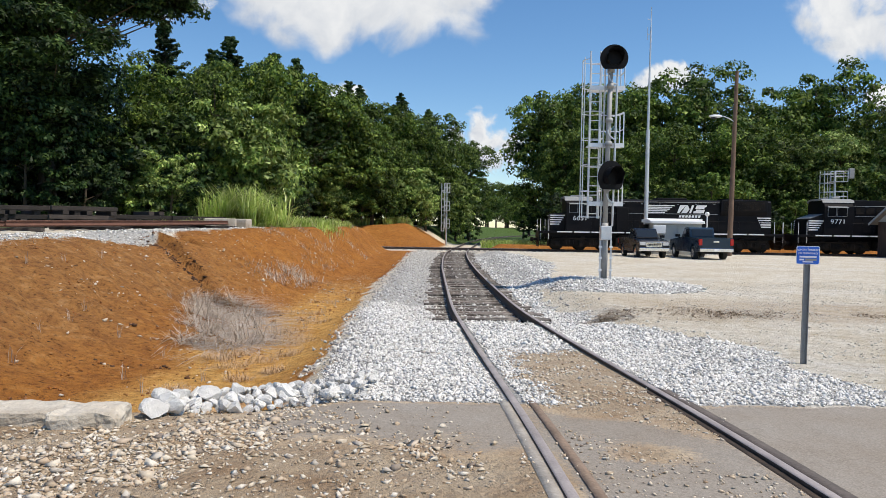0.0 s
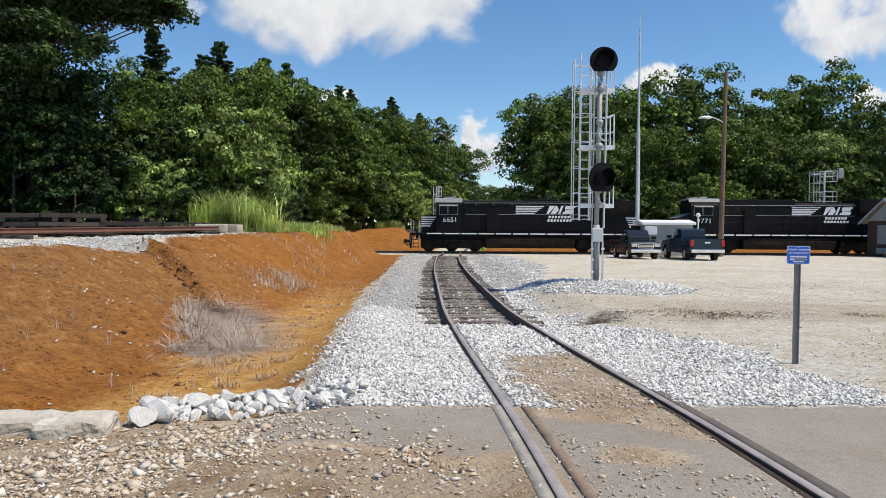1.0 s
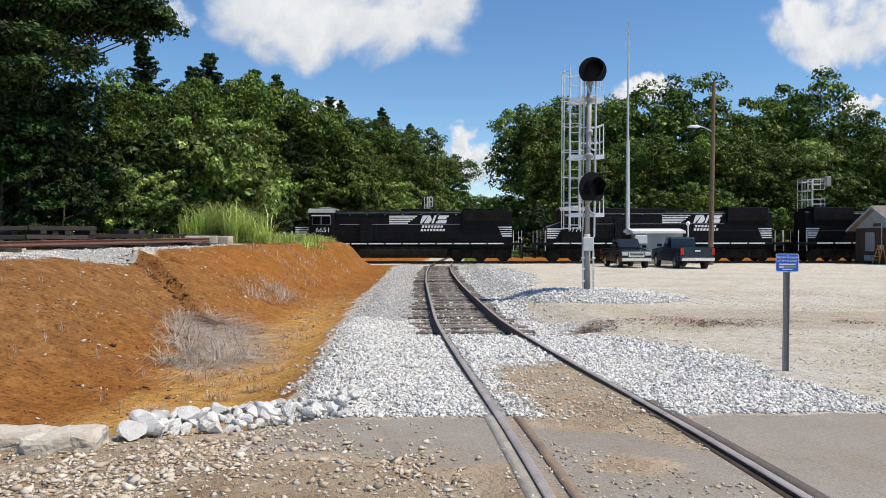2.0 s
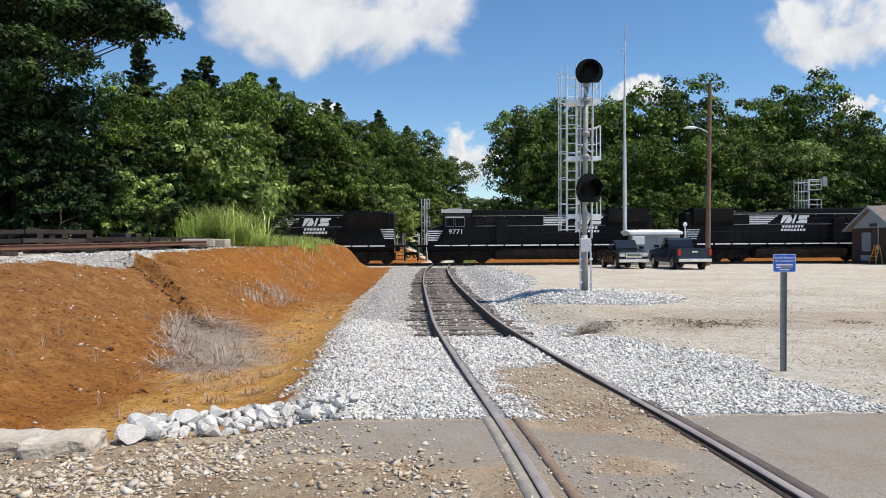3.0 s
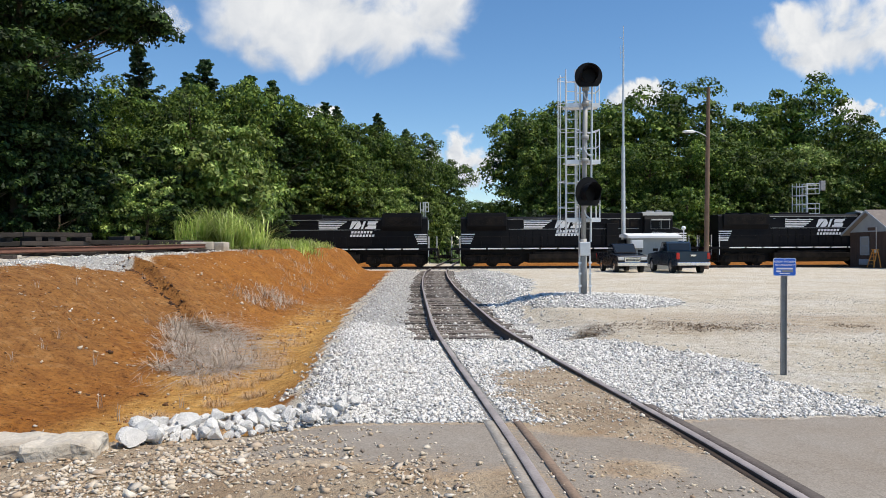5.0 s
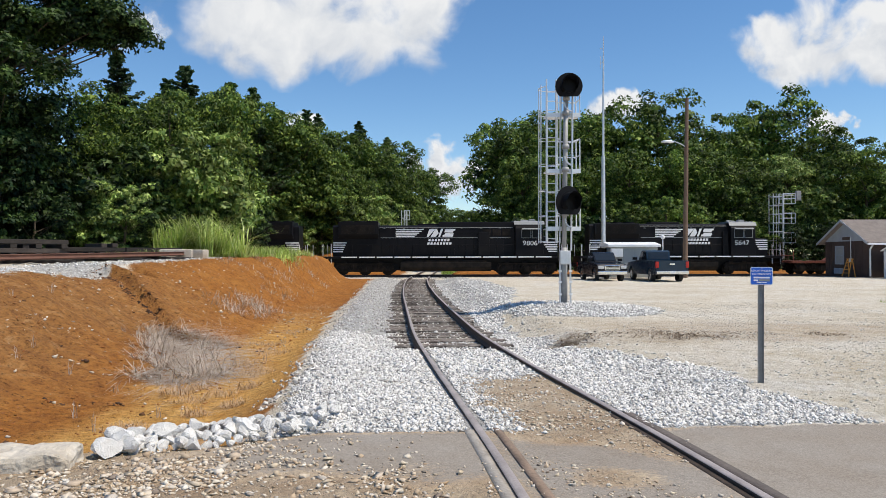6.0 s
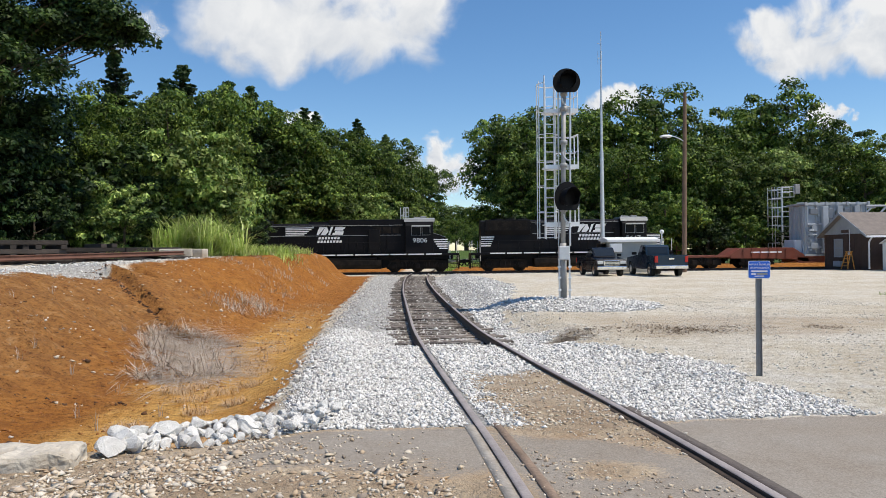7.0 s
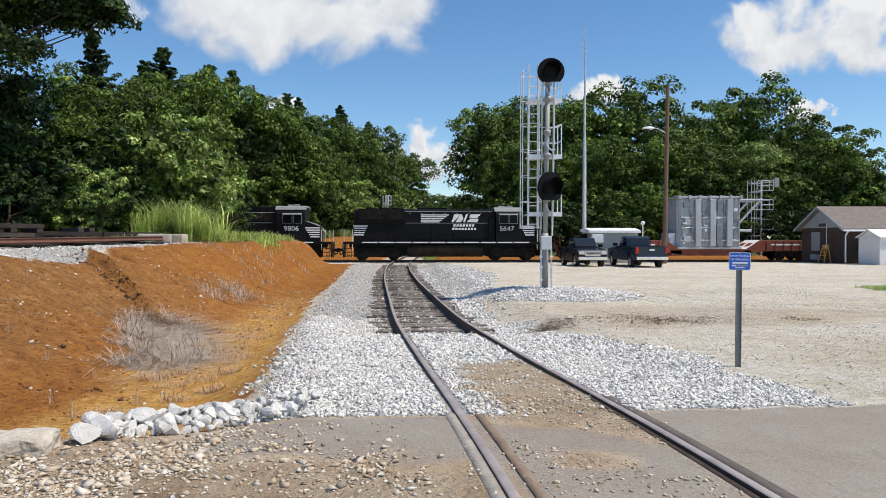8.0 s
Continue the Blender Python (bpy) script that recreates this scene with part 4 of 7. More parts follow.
    cab = part("cab", bm, LOCO, ob, "black driver's cab")
    bm = bmesh.new()
    re = 4.34 if wide else 4.22
    rx_ = 1.5 - 0.25 * (re - 4.0) / (ch - 4.12)
    prism(bm, [(-rx_ - 0.05, re), (-1.28, ch - 0.08), (-0.8, ch + 0.02), (0.8, ch + 0.02), (1.28, ch - 0.08), (rx_ + 0.05, re), (rx_ + 0.005, re), (1.2, ch - 0.12), (-1.2, ch - 0.12), (-rx_ - 0.005, re)], "x", cab0 - 0.12, cab1 + 0.1)
    part("cab_roof", bm, CABROOF, cab, "pale grey cab roof")
    bm = bmesh.new()
    rod(bm, (cab0 + 1.0, -0.5, ch + 0.1), (cab0 + 1.7, -0.5, ch + 0.1), 0.06, 8, 0.1)
    part("horn", bm, CABROOF, cab)
    bm = bmesh.new()
    box(bm, cab0 + 0.6, cab0 + 1.1, 0.1, 0.6, ch, ch + 0.18, 0.03)
    part("air_conditioner", bm, CABROOF, cab)
    for s in (-1, 1):
        for x0, x1 in ((cab0 + 0.3, cab0 + 0.95), (cab0 + 1.1, cab0 + 1.85)):
            bm = bmesh.new()
            for q in ((x0 - 0.03, x1 + 0.03, 3.9, 3.94), (x0 - 0.03, x1 + 0.03, 3.17, 3.2), (x0 - 0.03, x0, 3.2, 3.9), (x1, x1 + 0.03, 3.2, 3.9)):
                box(bm, q[0], q[1], *sorted((s * 1.5, s * 1.535)), q[2], q[3])
            w = part("window_frame", bm, CABROOF, cab)
            bm = bmesh.new()
            box(bm, x0, x1, *sorted((s * 1.5, s * 1.515)), 3.2, 3.9)
            part("pane", bm, CABGLASS, w)
        bm = bmesh.new()
        prism(bm, [(s * 1.5, 3.98), (s * 1.85, 3.9), (s * 1.85, 3.93), (s * 1.5, 4.03)], "x", cab0 + 0.25, cab0 + 1.85)
        part("sunshade", bm, CABROOF, cab)
        me = text_mesh("road_number", number, 0.56, WHITE)
        t = part("road_number", me, None, cab, "white road number")
        t.matrix_basis = Matrix.Translation((cab0 + (1.15 if wide else 1.2), s * 1.512, 2.72)) @ Euler((math.pi / 2, 0, 0 if s < 0 else math.pi)).to_matrix().to_4x4() @ Matrix.Diagonal((1.15, 1, 1, 1))
    # nose
    bm = bmesh.new()
    if wide:
        prism(bm, [(a + 0.95, 1.62), (cab0 + 0.05, 1.62), (cab0 + 0.05, 3.35), (a + 1.6, 3.15), (a + 1.05, 2.95)], "y", -1.35, 1.35, 0.06)
    else:
        prism(bm, [(a + 0.95, 1.62), (cab0 + 0.05, 1.62), (cab0 + 0.05, 3.2), (a + 1.1, 3.12), (a + 0.95, 2.9)], "y", -0.98, 0.98, 0.05)
    part("nose", bm, LOCO, ob, "black short nose")
    nw = 1.36 if wide else 0.985
    if wide:
        bm = bmesh.new()
        prism(bm, [(a + 1.15, 3.02), (a + 1.6, 3.19), (cab0, 3.39), (cab0, 3.36), (a + 1.6, 3.15), (a + 1.15, 2.98)], "y", -1.2, 1.2)
        part("nose_top", bm, CABROOF, ob, "pale grey nose top")
    # end stripes and side emblem
    for s in (-1, 1):
        for k in range(5):
            z = 1.98 + k * 0.19 if wide else 2.15 + k * 0.19
            for x0, x1, w in ((a + 0.97, a + 1.75 + k * 0.12, nw), (b - 1.75 - k * 0.08, b - 0.92, hw + 0.004)):
                bm = bmesh.new()
                box(bm, x0, x1, *sorted((s * w, s * (w + 0.012))), z, z + 0.1)
                part("end_stripe", bm, WHITE, ob, "white end stripe")
        ex = {"wide": 3.0, "wide_alt": 1.6, "std": 1.5, "gp": -0.6}[kind]
        y0, y1 = sorted((s * (hw + 0.026), s * (hw + 0.038)))
        f = -s
        for k in range(5):
            bm = bmesh.new()
            z = 3.28 + k * 0.15
            box(bm, *sorted((ex + f * (-2.7), ex + f * (-0.1 - (4 - k) * 0.02 - (0.9 - k * 0.18)))), y0, y1, z, z + 0.085)
            part("emblem_stripe", bm, WHITE, ob, "white emblem stripe")
        bm = bmesh.new()
        ux = lambda u: ex + f * u
        for pts in ([(-0.05, 3.3), (0.12, 3.3), (0.72, 3.98), (0.2, 3.98)], [(0.3, 3.3), (0.75, 3.3), (1.0, 3.62), (0.85, 3.98), (0.72, 3.98)], [(0.95, 3.3), (1.12, 3.3), (1.4, 3.98), (1.2, 3.98)], [(1.3, 3.3), (2.2, 3.3), (2.3, 3.6), (1.55, 3.62), (1.5, 3.47), (1.36, 3.47)], [(1.48, 3.68), (2.22, 3.66), (2.28, 3.82), (2.4, 3.82), (2.46, 3.98), (1.6, 3.98)]):
            prism(bm, [(ux(u), v) for u, v in pts], "y", y0, y1)
        part("emblem", bm, WHITE, ob, "white slanted emblem shapes")
        bm = bmesh.new()
        for row_, (z, n) in enumerate(((2.92, 7), (2.62, 8))):
            for k in range(n):
                u = 0.1 + k * 0.27 - row_ * 0.1
                prism(bm, [(ux(u), z), (ux(u + 0.19), z), (ux(u + 0.23), z + 0.2), (ux(u + 0.04), z + 0.2)], "y", y0, y1)
        part("lettering_bar", bm, WHITE, ob, "white lettering drawn as plain bars")
    return ob, wheels


RED = mat("oxide_red_paint", (0.2, 0.045, 0.022), 0.65, 0, 0.3, 1.5, 0.1, 20, 0, (0.09, 0.05, 0.035), 0.5)
TRAFO_DARK = mat("shaded_grey_steel", (0.2, 0.215, 0.235), 0.55, 0.1, 0.2, 2, 0.1, 20)
TRAFO = mat("grey_transformer_paint", (0.42, 0.45, 0.48), 0.5, 0, 0.12, 1.5, 0.05, 20, 0, (0.3, 0.29, 0.27), 0.4)


def flat_car(m):
    """A depressed-centre heavy flat car; x runs from its leading coupler."""
    ob = thing("depressed_center_flatcar", m, "oxide red depressed-centre flat car on many wheels", "railway wagon")
    wheels = []
    for x0, x1, mirror in ((0.9, 10.0, 1), (28.5, 19.0, -1)):
        u = lambda v: x0 + mirror * v
        bm = bmesh.new()
        box(bm, *sorted((u(0.1), u(4.6))), -1.3, 1.3, 0.95, 1.15, 0.02)
        part("end_platform", bm, RED, ob)
        bm = bmesh.new()
        prism(bm, [(u(4.1), 1.15), (u(5.0), 1.75), (u(9.6), 1.75), (u(11.0), 0.85), (u(11.0), 0.45), (u(9.4), 0.8), (u(4.1), 0.85)], "y", -1.4, 1.4, 0.03)
        part("gooseneck", bm, RED, ob)
        for s in (-1, 1):
            for k in range(6):
                bm = bmesh.new()
                box(bm, *sorted((u(5.2 + k * 0.75), u(5.26 + k * 0.75))), *sorted((s * 1.4, s * 1.46)), 0.95, 1.7)
                part("stiffener", bm, RED, ob)
            bm = bmesh.new()
            box(bm, *sorted((u(5.9), u(8.6))), *sorted((s * 1.402, s * 1.412)), 1.3, 1.42)
            part("lettering_bar", bm, WHITE, ob, "faint white lettering bars")
        if mirror < 0:
            # white cover added on the rear slope, its sunlit look as paint
            bm = bmesh.new()
            prism(bm, [(u(9.62), 1.762), (u(10.98), 0.888), (u(10.98), 0.9), (u(9.62), 1.775)], "y", -1.38, 1.38)
            rp = part("ramp_plate", bm, WHITE, ob, "ramp slope covered in white for its sunlit face")
            for y0 in (-1.05, 0.2):
                bm = bmesh.new()
                prism(bm, [(u(10.05), 1.502), (u(10.5), 1.212), (u(10.5), 1.222), (u(10.05), 1.512)], "y", y0, y0 + 0.85)
                part("warning_panel", bm, RED, rp)
        for cx in (u(1.9), u(6.6)):
            truck_frame(ob, cx, 2, 1.8)
            for q in (-0.9, 0.9):
                wheels.append(wheelset(ob, cx + q, 0.45))
        bm = bmesh.new()
        box(bm, *sorted((u(-0.5), u(0.15))), -0.15, 0.15, 0.75, 1.0, 0.03)
        part("coupler", bm, UNDER, ob)
        bm = bmesh.new()
        rod(bm, (u(0.3), -1.1, 1.1), (u(0.3), -1.1, 2.0), 0.03, 6)
        rod(bm, (u(0.3), 1.1, 1.1), (u(0.3), 1.1, 2.0), 0.03, 6)
        rod(bm, (u(0.3), -1.1, 1.6), (u(0.3), 1.1, 1.6), 0.03, 6)
        part("end_rail", bm, RED, ob)
    bm = bmesh.new()
    box(bm, 10.9, 18.1, -1.4, 1.4, 0.42, 0.95, 0.03)
    part("low_deck", bm, RED, ob)
    bm = bmesh.new()
    for s in (-1, 1):
        box(bm, 11.0, 18.0, *sorted((s * 1.4, s * 1.47)), 0.4, 0.5)
        box(bm, 11.0, 18.0, *sorted((s * 1.4, s * 1.47)), 0.87, 0.97)
    part("deck_flange", bm, RED, ob)
    return ob, wheels


def transformer(m):
    """The load: a ribbed steel tank with boxes, brackets and braces; stands on the low deck."""
    ob = thing("power_transformer", m, "large grey ribbed power transformer carried on the flat car", "transformer")
    bm = bmesh.new()
    box(bm, 11.6, 17.1, -1.35, 1.35, 0.98, 5.45, 0.08)
    part("tank", bm, TRAFO, ob)
    bm = bmesh.new()
    box(bm, 11.45, 17.25, -1.5, 1.5, 5.4, 5.6, 0.03)
    part("flange", bm, TRAFO, ob)
    part("base_flange", box(bmesh.new(), 11.5, 17.2, -1.48, 1.48, 0.97, 1.15, 0.02), TRAFO, ob)
    for s in (-1, 1):
        for x in (13.0, 14.3, 15.8):
            bm = bmesh.new()
            box(bm, x, x + 0.5, *sorted((s * 1.33, s * 1.72)), 1.2, 5.3, 0.04)
            part("stiffener", bm, TRAFO, ob)
        for x, z, w, h in ((12.0, 4.6, 0.7, 0.5), (12.1, 3.1, 0.5, 0.6), (12.6, 2.4, 0.35, 0.4), (13.6, 4.2, 0.5, 0.9), (15.0, 4.3, 0.5, 0.8), (14.9, 2.0, 0.55, 0.9), (16.4, 3.5, 0.4, 0.6), (16.4, 2.2, 0.5, 0.35), (12.0, 1.6, 0.8, 0.5)):
            bm = bmesh.new()
            box(bm, x, x + w, *sorted((s * 1.33, s * 1.55)), z, z + h, 0.03)
            part("fitting", bm, (TRAFO, TRAFO_DARK)[int(x * 7 + z * 3) % 2], ob)
        rng = random.Random(61)
        for _ in range(46):
            x, z = rng.uniform(11.7, 16.6), rng.uniform(1.3, 5.1)
            part("small_fitting", box(bmesh.new(), x, x + rng.uniform(0.08, 0.4), *sorted((s * 1.33, s * rng.uniform(1.42, 1.62))), z, z + rng.uniform(0.06, 0.3)), rng.choice((TRAFO, TRAFO_DARK, GALV_WHITE)), ob)
        for _ in range(12):
            x, z = rng.uniform(11.8, 16.8), rng.uniform(1.3, 3.8)
            part("conduit", rod(bmesh.new(), (x, s * 1.56, z), (x, s * 1.56, z + rng.uniform(0.5, 1.4)), 0.04, 6), TRAFO_DARK, ob)
        for x in (11.75, 12.55, 13.75, 14.15, 15.05, 15.6, 16.55, 16.95):
            bm = bmesh.new()
            box(bm, x, x + 0.07, *sorted((s * 1.34, s * 1.46)), 1.2, 5.35)
            part("rib", bm, TRAFO, ob)
        bm = bmesh.new()
        box(bm, 14.85, 15.3, *sorted((s * 1.5, s * 1.75)), 1.3, 3.0, 0.03)
        part("tap_changer", bm, TRAFO_DARK, ob, "darker grey tap changer box")
        for z in (3.75, 2.85, 1.75):
            bm = bmesh.new()
            rod(bm, (11.8, s * 1.48, z), (16.9, s * 1.48, z), 0.05, 8)
            part("pipe", bm, GALV_WHITE, ob)
        bm = bmesh.new()
        rod(bm, (17.1, s * 1.1, 5.3), (19.4, s * 1.1, 5.3), 0.1, 8)
        rod(bm, (17.1, s * 1.1, 3.2), (19.0, s * 1.1, 5.25), 0.1, 8)
        rod(bm, (17.1, s * 1.1, 2.6), (18.2, s * 1.1, 2.6), 0.12, 8)
        part("brace", bm, TRAFO, ob)
    for k in range(7):
        part("lifting_lug", box(bmesh.new(), 11.5 + k * 0.92, 11.72 + k * 0.92, -1.6, -1.42, 5.35, 5.66, 0.02), TRAFO, ob)
    for k in range(5):
        bm = bmesh.new()
        rod(bm, (12.2 + k * 1.05, 0.5, 5.58), (12.2 + k * 1.05, 0.5, 5.75), 0.3, 14)
        part("turret_cover", bm, TRAFO, ob)
    bm = bmesh.new()
    box(bm, 10.9, 11.6, -0.9, 0.9, 1.0, 2.4, 0.04)
    part("control_cabinet", bm, WHITE, ob, "white control cabinet")
    bm = bmesh.new()
    for k in range(4):
        box(bm, 11.5 - 0.02, 11.6, -1.2 + k * 0.7, -1.0 + k * 0.7, 1.2, 5.3)
    part("end_rib", bm, TRAFO, ob)
    return ob


# leading coupling between the first two engines, metres along the main line, by time
LEAD = [(0.0, 27.4), (0.5, 22.2), (1.0, 17.0), (1.5, 11.9), (2.2, 4.85), (3.0, -3.1), (3.5, -8.0), (4.0, -12.9), (4.7, -19.7), (5.5, -26.9), (6.0, -31.8), (6.5, -36.5), (7.0, -41.2), (7.5, -45.8), (8.0, -50.6)]
UNITS = []
for nm, off, rot, args in (
    ("locomotive", -10.85, 0, (21.7, 3, "std", "6651", "black diesel locomotive with white stripes and standard cab")),
    ("locomotive", 11.15, 0, (22.3, 3, "wide", "9771", "black diesel locomotive with wide nose, cab leading")),
    ("locomotive", 33.45, 180, (22.3, 3, "wide_alt", "9806", "black diesel locomotive with wide nose, cab trailing")),
    ("locomotive", 53.8, 180, (18.6, 2, "gp", "5647", "short black diesel locomotive with four axles, cab trailing")),
):
    ln, ax, kd, num, lab = args
    ob_, wh_ = loco(nm, ln, ax, kd, num, pose(27.4 + off, MAIN_Y, MAIN_Z, 0, 0, rot), lab)
    UNITS.append((ob_, wh_, off, rot, 0.5))
ob_, wh_ = flat_car(pose(27.4 + 62.6, MAIN_Y, MAIN_Z))
UNITS.append((ob_, wh_, 62.6, 0, 0.45))
UNITS.append((transformer(pose(27.4 + 62.6, MAIN_Y, MAIN_Z)), [], 62.6, 0, 1))


# ---- signal mast ----
RED_LENS = mat("dark_lens", (0.008, 0.007, 0.007), 0.4, 0, 0.1, 3, 0.0, spec=0.15)
CONCRETE = mat("weathered_concrete", (0.55, 0.5, 0.42), 0.9, 0, 0.3, 5, 0.9, 24, 0.12, (0.3, 0.24, 0.17), 0.75)


def signal_head(parent, x, y, z, turn, tall=1.0):
    """A round black backplate with a flat foot, a deep hood and a dark lens."""
    head = part("signal_head", prism(bmesh.new(), [(0.44 * math.cos(a), max(0.44 * math.sin(a), -0.33)) for a in [k * math.pi / 18 for k in range(36)]], "y", -0.01, 0.02), BLACKHEAD, parent, "black round signal backplate")
    head.matrix_basis = pose(x, y, z, 0, 0, turn) @ Matrix.Diagonal((1.0, 1.0, tall, 1.0))
    bm = bmesh.new()
    ring = [k * math.pi / 12 for k in range(-3, 16)]
    for a0, a1 in zip(ring, ring[1:]):
        reach = lambda a: -0.5 if math.sin(a) > 0.2 else -0.36 - 0.5 * max(0.0, math.sin(a))
        for rr in (0.25, 0.266):
            vs = [bm.verts.new((math.cos(a0) * rr, -0.01, math.sin(a0) * rr)), bm.verts.new((math.cos(a1) * rr, -0.01, math.sin(a1) * rr)), bm.verts.new((math.cos(a1) * rr, reach(a1), math.sin(a1) * rr)), bm.verts.new((math.cos(a0) * rr, reach(a0), math.sin(a0) * rr))]
            bm.faces.new(vs)
    part("hood", bm, BLACKHEAD, head, "black visor hood")
    bm = bmesh.new()
    rod(bm, (0, -0.03, 0), (0, -0.01, 0), 0.21, 20)
    part("lens", bm, RED_LENS, head)
    bm = bmesh.new()
    box(bm, -0.2, 0.2, 0.02, 0.38, -0.24, 0.22, 0.03)
    part("case", bm, BLACKHEAD, head)


def cage(bm, x0, x1, y0, y1, z0, z1, r=0.02, step=0.95):
    for x in (x0, x1):
        for y in (y0, y1):
            rod(bm, (x, y, z0), (x, y, z1), r, 6)
    z = z0
    while z <= z1 + 0.01:
        for a, b in (((x0, y0), (x1, y0)), ((x1, y0), (x1, y1)), ((x1, y1), (x0, y1)), ((x0, y1), (x0, y0))):
            rod(bm, (*a, z), (*b, z), r, 6)
        z += step


MASTSTEEL = mat("mast_steel", (0.34, 0.34, 0.33), 0.6, 0.2, 0.15, 4, 0.1, 40)


def signal_mast(m):
    ob = thing("railway_signal", m, "tall galvanised signal mast with two black hooded heads", "railway signal")
    bm = bmesh.new()
    box(bm, -0.4, 0.4, -0.4, 0.4, -0.5, 0.06, 0.04)
    part("foundation", bm, CONCRETE, ob, "concrete foundation block")
    bm = bmesh.new()
    box(bm, -0.24, 0.24, -0.24, 0.24, 0.06, 0.1)
    rod(bm, (0, 0, 0.1), (0, 0, 1.9), 0.105, 14)
    rod(bm, (0, 0, 1.9), (0.09, 0, 7.3), 0.08, 14)
    for z in (3.0, 4.45, 5.2, 6.3, 6.8):
        rod(bm, (0.013 * z, 0, z - 0.07), (0.013 * z, 0, z + 0.07), 0.12, 12)
    part("mast", bm, MASTSTEEL, ob, smooth=True)
    for dx, r in ((0.24, 0.035), (-0.14, 0.02)):
        part("conduit", rod(bmesh.new(), (dx, 0.05, 1.8), (dx + 0.07, 0.05, 6.9), r, 8), GALV, ob)
    for z0 in (2.55, 6.35, 4.6):
        bm = bmesh.new()
        for k in range(4):
            a0, a1 = k * 0.39, (k + 1) * 0.39
            rod(bm, (0.26 - 0.24 * math.sin(a0), -0.06, z0 + 0.3 * (1 - math.cos(a0))), (0.26 - 0.24 * math.sin(a1), -0.06, z0 + 0.3 * (1 - math.cos(a1))), 0.03, 6)
        part("cable_hose", bm, GALV, ob)
    bm = bmesh.new()
    box(bm, -0.2, 0.16, -0.34, -0.12, 1.35, 1.8, 0.03)
    part("junction_box", bm, GALV, ob, "grey junction box")
    for s in (-0.17, 0.17):
        bm = bmesh.new()
        box(bm, s - 0.025, s + 0.025, -0.2, -0.16, 0.1, 1.36)
        part("step_channel", bm, GALV, ob)
    for z in (0.35, 0.75, 1.1):
        for s in (-0.17, 0.17):
            bm = bmesh.new()
            box(bm, s - 0.055, s + 0.055, -0.225, -0.2, z, z + 0.06)
            part("reflector", bm, WHITE, ob)
    # ladder
    lad = part("ladder", bmesh.new(), GALV_WHITE, ob, "bright aluminium ladder")
    for s in (-0.52, -0.2):
        bm = bmesh.new()
        rod(bm, (s, 0.35, 2.05), (s + 0.02, 0.35, 7.5), 0.026, 8)
        part("stringer", bm, GALV_WHITE, lad)
    z = 2.2
    while z < 7.3:
        bm = bmesh.new()
        rod(bm, (-0.52, 0.35, z), (-0.2, 0.35, z), 0.015, 6)
        part("rung", bm, GALV_WHITE, lad)
        z += 0.305
    bm = bmesh.new()
    for x, y in ((-0.68, 0.5), (-0.68, 0.95), (-0.36, 1.12), (-0.04, 0.95), (-0.04, 0.5), (0.1, 0.25)):
        rod(bm, (x, y, 2.05), (x + 0.02, y, 7.35), 0.017, 6)
    z = 2.1
    while z < 7.4:
        ring = [(-0.52, 0.35), (-0.68, 0.5), (-0.68, 0.95), (-0.36, 1.12), (-0.04, 0.95), (-0.04, 0.5), (-0.2, 0.35)]
        for a, b in zip(ring, ring[1:]):
            rod(bm, (*a, z), (*b, z), 0.014, 5)
        z += 0.86
    part("safety_cage", bm, GALV_WHITE, ob, "white tubular ladder cage")
    for z in (2.5, 4.4, 6.25):
        bm = bmesh.new()
        box(bm, -0.55, 0.58, 0.12, 0.75, z, z + 0.035)
        box(bm, -0.55, 0.58, 0.1, 0.13, z - 0.05, z + 0.09)
        pf = part("platform", bm, GALV_WHITE, ob, "pale grating platform")
        tubes = [((0.56, 0.14, z), (0.56, 0.14, z + 1.08)), ((0.56, 0.73, z), (0.56, 0.73, z + 1.08)), ((0.56, 0.14, z + 1.08), (0.2, 0.14, z + 0.95))]
        for h in (0.55, 1.08):
            tubes += [((0.56, 0.14, z + h), (0.56, 0.73, z + h)), ((0.56, 0.73, z + h), (-0.05, 0.73, z + h))]
        for a, b in tubes:
            part("railing_tube", rod(bmesh.new(), a, b, 0.02, 6), GALV_WHITE, pf)
    signal_head(ob, 0.12, -0.3, 7.12, -4)
    signal_head(ob, 0.1, -0.3, 3.36, 12, 1.2)
    for z in (7.2, 3.5):
        bm = bmesh.new()
        rod(bm, (0.09, 0, z), (0.11, -0.28, z), 0.05, 8)
        part("bracket", bm, GALV, ob)
    return ob


signal_mast(pose(4.5, 23.2, float(ground_z(4.5, 23.2)) - 0.08))


